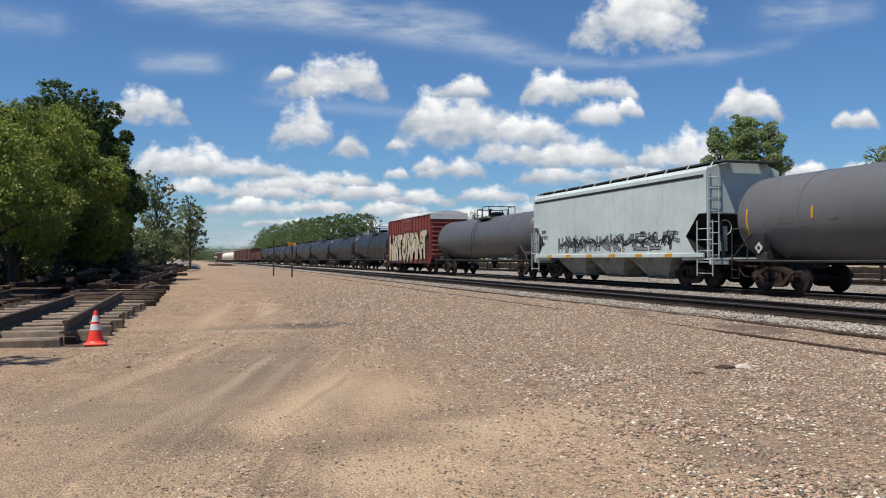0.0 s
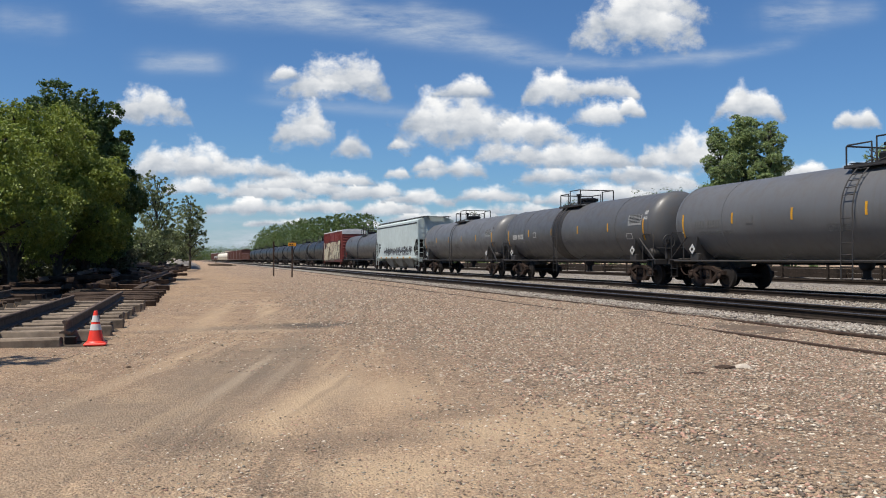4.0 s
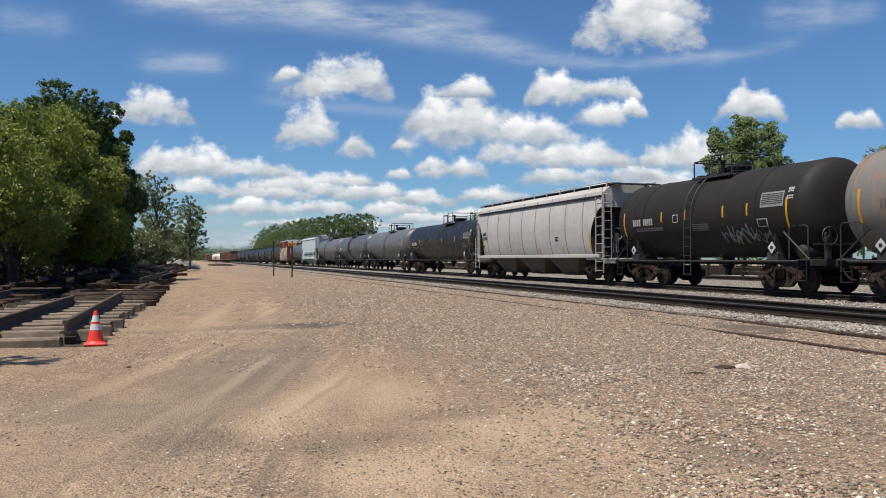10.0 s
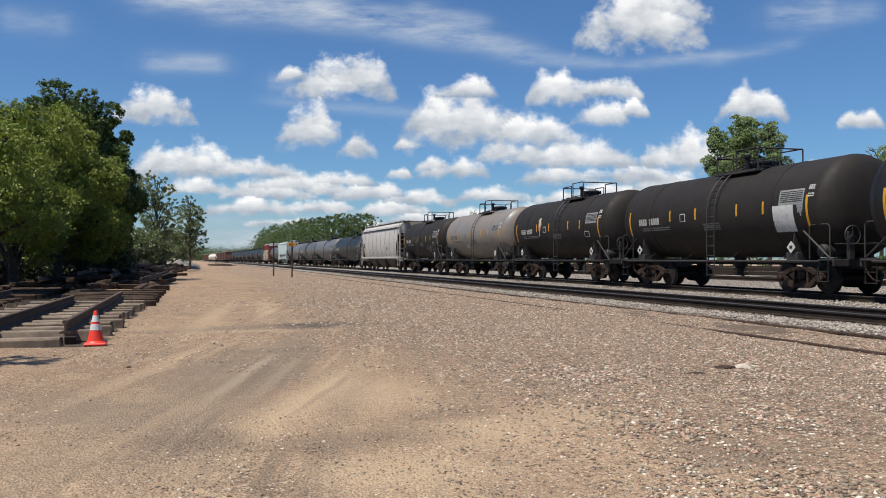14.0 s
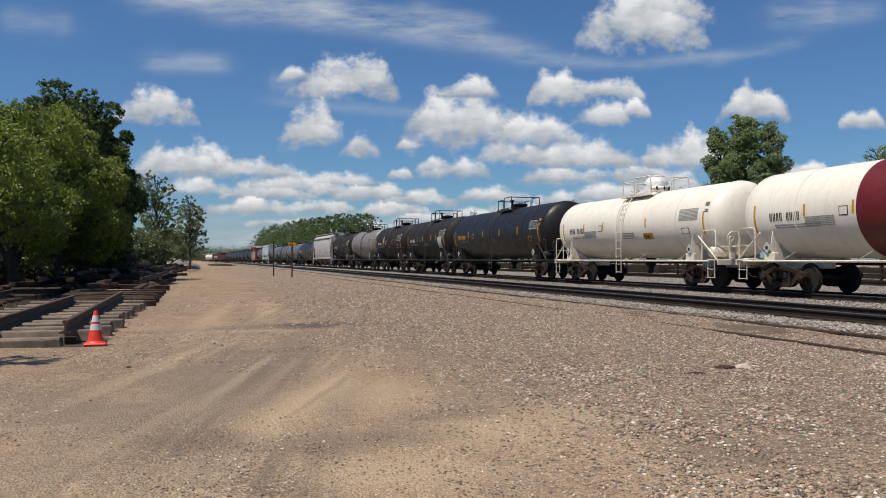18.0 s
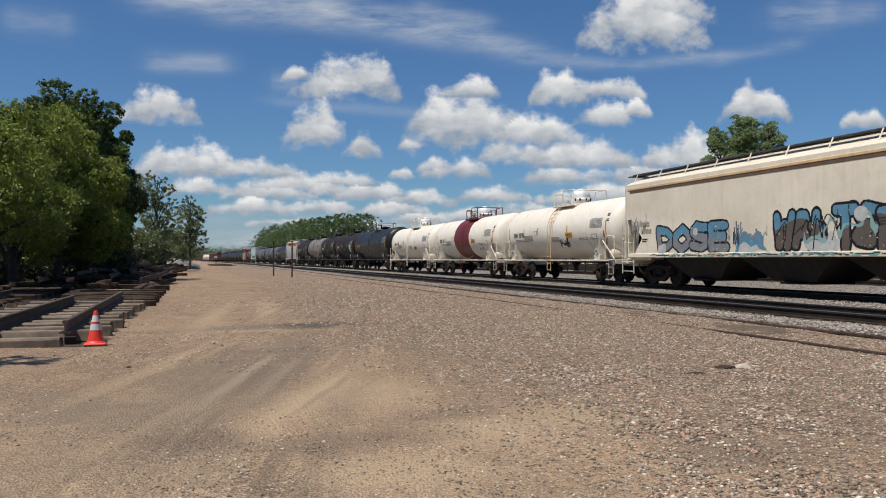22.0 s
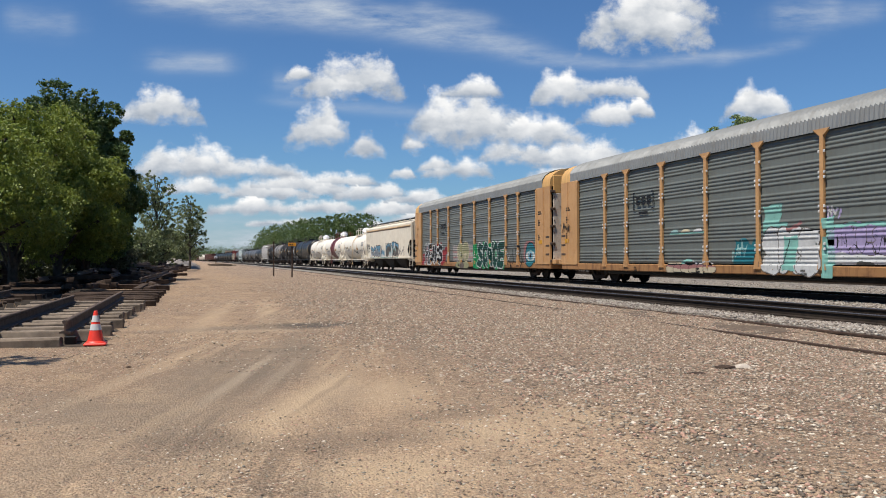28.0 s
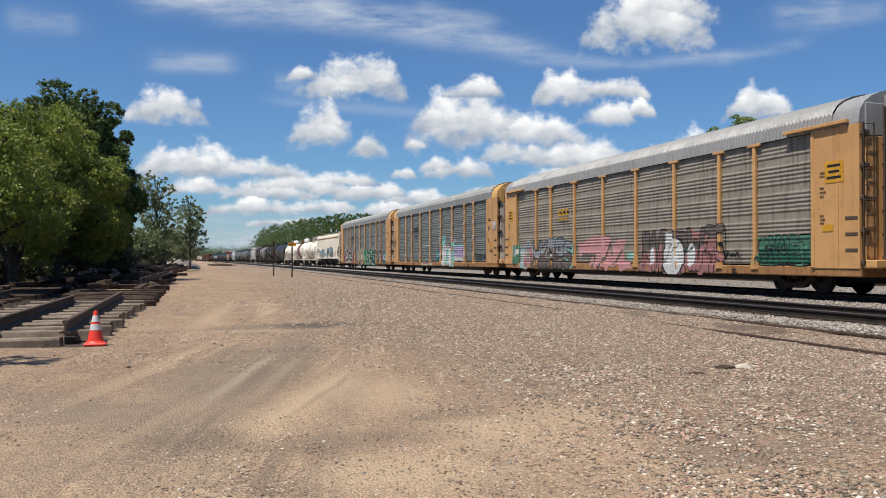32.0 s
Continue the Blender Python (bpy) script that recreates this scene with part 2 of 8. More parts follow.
    for px, py, rx, ry, turn, col, amt in (
            (1.1, 13.9, 1.1, 0.45, 10, (0.42, 0.33, 0.23), 0.5), (0.9, 14.5, 1.6, 0.55, 14, grey, 0.6), (2.0, 14.6, 0.95, 0.70, 16, dark, 0.95), (1.0, 10.9, 0.7, 0.30, 16, gritty, 0.6),
            (0.35, 8.8, 0.6, 4.2, -15, grey, 0.5), (1.25, 10.4, 0.4, 2.4, -8, grey, 0.38), (-0.95, 6.9, 0.5, 0.9, 0, grey, 0.5), (-1.9, 7.6, 0.7, 0.6, 0, grey, 0.45),
            (-0.3, 10.0, 0.16, 2.8, -15, sandy, 0.35), (0.8, 6.7, 0.26, 2.6, -21, sandy, 0.5), (1.65, 7.1, 0.42, 1.0, -10, sandy, 0.42), (1.9, 5.3, 0.45, 0.5, 0, sandy, 0.6),
            (1.1, 4.4, 0.5, 0.4, 0, sandy, 0.65), (0.97, 5.25, 0.75, 0.34, 10, gritty, 0.5), (0.08, 5.45, 0.4, 0.36, -14, gritty, 0.6), (1.7, 5.9, 0.5, 0.25, 12, gritty, 0.5),
            (0.4, 18.0, 0.25, 6.0, -6, sandy, 0.35), (1.6, 20.0, 0.25, 6.0, -4, sandy, 0.35), (2.7, 5.6, 0.5, 0.5, 0, sandy, 0.45), (3.1, 4.3, 0.5, 0.4, 0, gritty, 0.6)):
        c = mix(nt, times(nt, near_spot(px, py, rx, ry, turn), amt), c, col)
    # single tyre streaks scraped through the dust
    for px, py, rx, ry, turn, col, amt in (
            (0.43, 8.45, 0.10, 2.5, -14.4, (0.43, 0.36, 0.275), 0.75), (0.62, 8.55, 0.07, 2.4, -14.2, gritty, 0.8), (0.86, 8.7, 0.08, 2.0, -14, (0.40, 0.33, 0.25), 0.5), (1.02, 8.9, 0.05, 1.8, -14, gritty, 0.6),
            (0.88, 6.9, 0.10, 1.9, -20.5, sandy, 0.7), (1.10, 7.3, 0.05, 1.6, -21, gritty, 0.7), (0.02, 7.2, 0.06, 2.0, -15, gritty, 0.5), (-0.25, 6.3, 0.08, 1.5, -16, sandy, 0.5),
            (1.5, 9.6, 0.06, 1.6, -16, sandy, 0.55), (1.25, 9.4, 0.05, 1.5, -15, gritty, 0.5), (-0.7, 8.2, 0.10, 1.8, -16, (0.40, 0.31, 0.22), 0.5)):
        c = mix(nt, times(nt, near_spot(px, py, rx, ry, turn, True), amt * 0.55), c, col)
    c = mix(nt, times(nt, ramp(nt, grit, 0.54, 0.66), 0.5), c, (0.44, 0.36, 0.28))
    warm = nt.nodes.new("ShaderNodeMix")
    warm.data_type, warm.blend_type = "RGBA", "MULTIPLY"
    warm.inputs["Factor"].default_value = 1.0
    warm.inputs[7].default_value = (1.03, 0.97, 0.875, 1.0)       # iron-rich dust
    nt.links.new(c, warm.inputs[6])
    nt.links.new(warm.outputs[2], b.inputs["Base Color"])
    b.inputs["Roughness"].default_value = 0.95
    v, q = cells(55.0)
    h = add(add(fine, grit, 0.4), v.outputs["Distance"], -0.8)
    bump(nt, b, h, 0.9, 0.025)
    return m


def ballast_material():
    m, nt, b = nodes_of("ballast")
    co = coord(nt)
    vo = nt.nodes.new("ShaderNodeTexVoronoi")
    vo.inputs["Scale"].default_value = 16.0
    nt.links.new(co, vo.inputs["Vector"])
    sep = nt.nodes.new("ShaderNodeSeparateColor")
    nt.links.new(vo.outputs["Color"], sep.inputs[0])
    c = mix(nt, sep.outputs[0], (0.120, 0.102, 0.083), (0.310, 0.272, 0.226))
    d = noise_at(nt, co, 0.8, (1, 0.4, 1), 5)
    c = mix(nt, times(nt, ramp(nt, d, 0.5, 0.7), 0.6), c, (0.144, 0.112, 0.086))
    nt.links.new(c, b.inputs["Base Color"])
    b.inputs["Roughness"].default_value = 0.9
    bump(nt, b, vo.outputs["Distance"], 0.9, 0.04)
    return m


def plain(name, base, rough=0.6, metal=0.0, scale=6.0, var=0.3, relief=0.2):
    """A surface with fine mottling and slight relief."""
    if name in PAINTS:
        return PAINTS[name]
    base = tuple(q * 0.74 for q in base)
    m, nt, b = nodes_of(name)
    co = coord(nt)
    n = noise_at(nt, co, scale, (1, 1, 1), 6, 0.7)
    n2 = noise_at(nt, co, scale * 0.2, (1, 1, 1), 3)
    c = mix(nt, ramp(nt, n, 0.3, 0.7), tuple(q * (1 - var) for q in base), tuple(min(q * (1 + var), 1) for q in base))
    c = mix(nt, times(nt, ramp(nt, n2, 0.45, 0.7), var), c, tuple(q * 0.5 for q in base))
    nt.links.new(c, b.inputs["Base Color"])
    b.inputs["Roughness"].default_value, b.inputs["Metallic"].default_value = rough, metal
    b.inputs["Specular IOR Level"].default_value = 0.5 if rough < 0.5 else 0.2
    if relief:
        bump(nt, b, n, relief, 0.01)
    PAINTS[name] = m
    return m


def leaf_material(name, dark, light):
    m, nt, b = nodes_of(name)
    g = nt.nodes.new("ShaderNodeNewGeometry")
    c = mix(nt, g.outputs["Random Per Island"], dark, light)
    co = coord(nt)
    c = mix(nt, ramp(nt, noise_at(nt, co, 0.35), 0.35, 0.65), c, mix(nt, 0.6, c, light))
    nt.links.new(c, b.inputs["Base Color"])
    b.inputs["Roughness"].default_value = 0.55
    tr = nt.nodes.new("ShaderNodeBsdfTranslucent")
    nt.links.new(c, tr.inputs[0])
    ms = nt.nodes.new("ShaderNodeMixShader")
    ms.inputs[0].default_value = 0.3
    out = nt.nodes["Material Output"]
    nt.links.new(b.outputs[0], ms.inputs[1])
    nt.links.new(tr.outputs[0], ms.inputs[2])
    nt.links.new(ms.outputs[0], out.inputs[0])
    return m


GROUND, BALLAST = ground_material(), ballast_material()
RUSTY = plain("rusty_steel", (0.085, 0.055, 0.04), 0.8, 0.1, 9.0, 0.5)
DARKRAIL = plain("dark_rail", (0.036, 0.026, 0.019), 0.9, 0.0, 5.0, 0.5)
RAILHEAD = plain("worn_rail", (0.32, 0.30, 0.29), 0.35, 0.9, 3.0, 0.2)
TIE = plain("old_tie", (0.11, 0.085, 0.065), 0.9, 0.0, 5.0, 0.5, 0.6)
BLACK = plain("black_steel", (0.018, 0.018, 0.02), 0.55, 0.2, 4.0, 0.4)
TRUCK = plain("truck_iron", (0.046, 0.03, 0.023), 0.8, 0.2, 6.0, 0.6, 0.4)
WHEEL = plain("wheel_steel", (0.032, 0.027, 0.025), 0.65, 0.2, 7.0, 0.4)
GALV = paint("galvanised_panel", (0.170, 0.186, 0.168), 0.5, 0.1, dirt=0.35, rust=0.12, streak=0.3)

# ---- the line of the tracks ----
TRAIN_X, NEAR_X, SIDING_X = 19.05, 12.5, 8.9
TRAIN_Z, NEAR_Z, SIDING_Z = 0.10, 0.15, 0.045


def bend(s):
    """The track's slight bend to the left, far off: offset and slope."""
    d = max(s - 60.0, 0.0)
    return -3.6e-5 * d * d, -7.2e-5 * d


def on_track(x, s, z):
    off, slope = bend(s)
    return pose(x + off, s, z, 0, 0, -math.degrees(math.atan(slope)))


# ---- ground ----


def value_noise(x, y, seed):
    """Smooth noise of numpy arrays, -1 to 1."""
    rng = np.random.default_rng(seed)
    tab = rng.uniform(-1, 1, (256, 256))
    xi, yi = np.floor(x).astype(int), np.floor(y).astype(int)
    fx, fy = x - xi, y - yi
    fx, fy = fx * fx * (3 - 2 * fx), fy * fy * (3 - 2 * fy)
    a, b = tab[xi % 256, yi % 256], tab[(xi + 1) % 256, yi % 256]
    c, d = tab[xi % 256, (yi + 1) % 256], tab[(xi + 1) % 256, (yi + 1) % 256]
    return (a * (1 - fx) + b * fx) * (1 - fy) + (c * (1 - fx) + d * fx) * fy


def sheet(name, xs, ys, height, mat):
    X, Y = np.meshgrid(xs, ys)
    v = np.stack([X, Y, height(X, Y)], -1).reshape(-1, 3)
    nx, ny = len(xs), len(ys)
    i = (np.arange(ny - 1)[:, None] * nx + np.arange(nx - 1)[None, :]).ravel()
    return new(name, grid_mesh(name, v, np.stack([i, i + 1, i + nx + 1, i + nx], -1), mat, True))


def lot_height(X, Y):
    h = 0.012 * value_noise(X * 1.7, Y * 1.3, 1) + 0.022 * value_noise(X * 0.35 + 9, Y * 0.2, 2)
    h = h + 0.006 * value_noise(X * 7, Y * 6, 3)
    return h * np.clip((60 - np.abs(Y)) / 40, 0, 1) * (np.abs(X) < 60) - 0.012 - 0.25 * np.clip((X - 10.0) / 0.6, 0, 1) * (X < 70)


def build_ground():
    u = np.linspace(-7.2, 7.2, 420)
    w = np.linspace(-5.0, 8.0, 520)
    g = sheet("ground", 5 + np.sinh(u) * 4.2 / 1.0, 8 + np.sinh(w) * 2.4, lot_height, GROUND)
    tagged(g, "bare brown dirt and crushed gravel lot", "ground", kind="structure")
    ys = np.concatenate([np.arange(-30, 70, 0.22), np.arange(70, 900, 4.0)])
    xs = np.concatenate([np.linspace(9.78, 28, 74), np.linspace(29, 60, 20)])

    def bed(X, Y):
        off = np.where(Y > 60, -3.6e-5 * (Y - 60) ** 2, 0)
        edge = 0.25 * value_noise(Y * 0.8, Y * 0 + 3.5, 7) + 0.15 * value_noise(Y * 3, Y * 0 + 1.5, 8)
        h = 0.022 * value_noise(X * 6, Y * 6, 5) + 0.015 * value_noise(X * 2, Y * 1.4, 6)
        h = h - 0.05 * np.clip((X - 10.6) / 0.8, 0, 1) - 0.03 * np.clip((X - 16) / 1.5, 0, 1)
        h = h - 0.10 * np.clip((10.2 + edge - X) / 0.35, 0, 1)
        return h

    b = sheet("ballast", xs, ys, bed, BALLAST)
    for q in b.data.vertices:
        q.co.x += bend(q.co.y)[0]
    tagged(b, "pale grey crushed stone ballast along the tracks", "ballast", kind="structure")


RAIL_PROFILE = [(-0.075, 0), (0.075, 0), (0.075, 0.02), (0.012, 0.04), (0.012, 0.125), (0.036, 0.14), (0.036, 0.168), (0.028, 0.178),
                (-0.028, 0.178), (-0.036, 0.168), (-0.036, 0.14), (-0.012, 0.125), (-0.012, 0.04), (-0.075, 0.02)]


def build_track(name, cx, z, label, mat, ties, far=800.0, near=-25.0, drop=0.0):
    root = tagged(new(name), label, "railway track", "tracks of the yard", kind="structure")
    ys = list(np.arange(near, 60, 6.0)) + list(np.arange(60, far, 20.0))
    for sx in (-0.755, 0.755):
        g = Geo()
        n = len(RAIL_PROFILE)
        for y in ys:
            off = bend(y)[0]
            g.v.extend([Vector((cx + sx + off + px, y, z - 0.178 + pz - (drop if sx < 0 else drop * 0.5))) for px, pz in RAIL_PROFILE])
        for i in range(len(ys) - 1):
            g.f.extend([(i * n + j, (i + 1) * n + j, (i + 1) * n + (j + 1) % n, i * n + (j + 1) % n) for j in range(n)])
        ob = part("rail", g, mat, root, "", 30)
        ob.data.materials.append(RAILHEAD)
        for p in ob.data.polygons:
            if p.index % n in (6, 7, 8) and ties:
                p.material_index = 1
    if ties:
        me = Geo().box((0, 0, 0), (2.6, 0.23, 0.18), None, 0.015).mesh("tie", TIE)
        rnd = random.Random(4)
        for i in range(ties):
            ob = new("tie", me)
            ob.parent = root
            ob.matrix_basis = pose(cx + rnd.uniform(-0.04, 0.04), 2 + i * 0.55, z - 0.178 - 0.087 + rnd.uniform(-0.01, 0.008), 0, 0, rnd.uniform(-1, 1))
    return root


# ---- freight trucks (bogies) ----
WHEEL_R = 0.457
WHEELSETS = {1: [], -1: []}


def geo_bolster():
    g = Geo().box((0, 0, 0.56), (2.1, 0.36, 0.26), None, 0.03)
    g.lathe([(0.0, 0.69), (0.22, 0.69), (0.22, 0.74), (0, 0.74)], 16)
    return g


def geo_frame(side):
    def f():
        g = Geo()
        x0 = side * 1.0
        # the frame as upper chord, lower chord and columns round its three windows
        ch = [(-1.12, 0.50), (-1.10, 0.62), (-0.62, 0.71), (-0.36, 0.81), (0.36, 0.81), (0.62, 0.71), (1.10, 0.62), (1.12, 0.50), (0.62, 0.58), (0.34, 0.68), (-0.34, 0.68), (-0.62, 0.58)]
        g.prism(ch, x0 - 0.07, x0 + 0.07, YZ)
        lo = [(-0.86, 0.56), (-0.70, 0.58), (-0.40, 0.32), (0.40, 0.32), (0.70, 0.58), (0.86, 0.56), (0.48, 0.20), (0.3, 0.16), (-0.3, 0.16), (-0.48, 0.20)]
        g.prism(lo, x0 - 0.08, x0 + 0.08, YZ)
        for q in (-1, 1):
            g.box((x0, q * 0.30, 0.5), (0.13, 0.08, 0.42), None, 0.02)
            g.box((x0, q * 0.89, 0.56), (0.2, 0.30, 0.16), None, 0.03)
        return g
    return f


def geo_springs(side):
    def f():
        g = Geo()
        for dy in (-0.17, 0, 0.17):
            for i in range(5):
                z = 0.33 + i * 0.05
                g.lathe([(0.055, z), (0.075, z + 0.016), (0.055, z + 0.032)], 10, pose(side * 1.0, dy, 0))
        return g
    return f


def geo_wheelset():
    g = Geo()
    axle = Matrix(((0, 0, 1, 0), (0, 1, 0, 0), (-1, 0, 0, 0), (0, 0, 0, 1)))
    g.lathe([(0, -1.08), (0.075, -1.08), (0.075, -0.85), (0.1, -0.80), (0.08, -0.6), (0.08, 0.6), (0.1, 0.8), (0.075, 0.85), (0.075, 1.08), (0, 1.08)], 12, axle)
    for s in (-1, 1):
        pr = [(0.10, 0.79), (0.13, 0.82), (0.34, 0.77), (0.38, 0.80), (0.45, 0.80), (0.457, 0.78), (0.46, 0.71), (0.485, 0.70), (0.485, 0.68), (0.38, 0.675), (0.34, 0.72), (0.13, 0.68), (0.10, 0.66)]
        g.lathe([(r, s * z) for r, z in (pr if s > 0 else pr)], 28, axle)
    return g


def geo_cap(s):
    def f():
        g = Geo()
        m = Matrix(((0, 0, 1, 0), (0, 1, 0, 0), (-1, 0, 0, 0), (0, 0, 0, 1)))
        return g.lathe([(0, s * 1.17), (0.05, s * 1.17), (0.06, s * 1.155), (0.09, s * 1.155), (0.115, s * 1.13), (0.115, s * 1.04)], 14, m)
    return f


def add_truck(car, y, mat, full=True):
    t = part("truck", geo_bolster, mat, car, "", key="bolster")
    t.location = (0, y, 0)
    for s in (-1, 1):
        part("side_frame", geo_frame(s), mat, t, "", key="frame%d" % s)
        if full:
            tagged(part("spring_group", geo_springs(s), BLACK, t, "", key="spring%d" % s), kind="stuff")
    for q in (-1, 1):
        w = part("wheelset", geo_wheelset, WHEEL, t, "", 30, key="wheelset")
        w.location = (0, q * 0.89, WHEEL_R)
        WHEELSETS[q].append(w)
        if full:
            for s in (-1, 1):
                part("bearing_cap", geo_cap(s), TRUCK, t, "", key="cap%d" % s).location = (0, q * 0.89, WHEEL_R)
    return t


def geo_coupler(d):
    def f():
        g = Geo()
        g.box((0, -0.38 * d, 0.88), (0.16, 0.62, 0.18), None, 0.02)
        g.box((0, -0.04 * d, 0.88), (0.30, 0.22, 0.30), None, 0.04)
        g.box((0.10, 0.05 * d, 0.88), (0.10, 0.2, 0.26), None, 0.03)
        g.tube([(-0.25, -0.45 * d, 0.85), (-0.3, -0.3 * d, 0.62), (-0.28, -0.1 * d, 0.45), (-0.2, 0.05 * d, 0.42)], 0.022, 6)
        return g
    return f


def add_ends(car, half, mat):
    for d in (-1, 1):
        c = part("coupler", geo_coupler(d), TRUCK, car, "rusty knuckle coupler and brake hose", key="coupler%d" % d)
        c.location = (0, d * half, 0)


def ladder(car, x, y, z0, z1, mat, along="y", w=0.45, step=0.36):
    """A ladder of two stiles, with its rungs as pieces."""
    g = Geo()
    d = Vector((0, w / 2, 0)) if along == "y" else Vector((w / 2, 0, 0))
    for s in (-1, 1):
        g.bar(Vector((x, y, z0)) + d * s, Vector((x, y, z1)) + d * s, 0.04, 0.02)
    lad = part("ladder", g, mat, car)
    k = int((z1 - z0 - 0.1) / step) + 1
    def rung():
        return Geo().tube([-d, d], 0.013, 5)
    for i in range(k):
        r = part("rung", rung, mat, lad, "", key="rung%s%.2f" % (along, w))
        r.location = (x, y, z0 + 0.1 + i * step)
    return lad


# ---- tank cars ----


def skin(R, zc, y0, y1, a0, a1, n=8, lift=0.006, thick=0.004):
    """A thin curved plate on the near side of a tank; angles above the middle in degrees."""
    g = Geo()
    k = len(g.v)
    for i in range(n + 1):
        a = radians(a0 + (a1 - a0) * i / n)
        for y in (y0, y1):
            for r in (R + lift - thick, R + lift):
                g.v.append(Vector((-r * math.cos(a), y, zc + r * math.sin(a))))
    for i in range(n):
        b = k + i * 4
        g.f += [(b + 1, b + 3, b + 7, b + 5), (b, b + 4, b + 6, b + 2), (b, b + 1, b + 5, b + 4), (b + 2, b + 6, b + 7, b + 3)]
    g.f += [(k, k + 2, k + 3, k + 1), (k + n * 4, k + n * 4 + 1, k + n * 4 + 3, k + n * 4 + 2)]
    return g


def marks(car, R, zc, y0, y1, z, h, rows, mat, name="marking", seed=1, wide=0.75):
    """Lines of small unreadable lettering as plain bars on a tank's side."""
    rnd = random.Random(seed)
    g = Geo()
    for r in range(rows):
        zz = z - r * h * 1.7
        y = y0
        while y < y1 - h:
            w = min(rnd.uniform(0.8, 3.0) * h * wide, y1 - y)
            a = math.degrees(math.asin(max(-0.98, min(0.98, (zz - zc) / R))))
            da = math.degrees(h / R) / max(0.25, math.cos(radians(a)))
            q = skin(R, zc, y, y + w, a - da / 2, a + da / 2, 2)
            g.add(q.v, q.f)
            y += w + h * 0.35
    return tagged(part(name, g, mat, car, "rows of small stencilled lettering"), kind="stuff")


def letters(car, R, zc, y0, h, z, count, mat, gap_after=(), seed=0, width=0.40):
    """Large lettering that stays plain bars: one block a character, reading towards -y."""
    a = math.degrees(math.asin((z - zc) / R))
    da = math.degrees(h / R) / math.cos(radians(a))
    y = y0
    w = h * width
    def strokes():
        g = Geo()
        for k in (-w, -w * 0.38):
            q = skin(R, zc, k, k + w * 0.38, a - da / 2, a + da / 2, 3)
            g.add(q.v, q.f)
        return g
    for i in range(count):
        ob = part("letter_block", strokes, mat, car, "", key="letter%.2f%.2f%.2f%.2f%.2f" % (R, zc, z, h, width))
        ob.location = (0, y, 0)
        y -= w + h * 0.2 + (h * 0.6 if i + 1 in gap_after else 0)


def geo_shell(R, hl, zc, seg=48):
    def f():
        g = Geo()
        m = Matrix.Translation((0, 0, zc)) @ ALONG
        ring = [(R, -hl), (R, -hl * 0.66), (R + 0.012, -hl * 0.66), (R + 0.012, -hl * 0.65), (R, -hl * 0.65), (R, -hl * 0.33), (R, 0), (R, hl * 0.33), (R, hl * 0.65), (R + 0.012, hl * 0.65), (R + 0.012, hl * 0.66), (R, hl * 0.66), (R, hl)]
        g.lathe(ring, seg, m)
        return g
    return f


def geo_head(R, hl, zc, d, depth, seg=48):
    def f():
        g = Geo()
        m = Matrix.Translation((0, 0, zc)) @ ALONG
        pr = [(R + 0.01, d * (hl - 0.04)), (R + 0.01, d * (hl + 0.03))]
        for i in range(1, 10):
            a = math.pi / 2 * i / 9
            pr.append((max((R + 0.01) * math.cos(a) ** 0.8, 0.0), d * (hl + 0.03 + depth * math.sin(a))))
        g.lathe(pr if d > 0 else pr, seg, m)
        return g
    return f


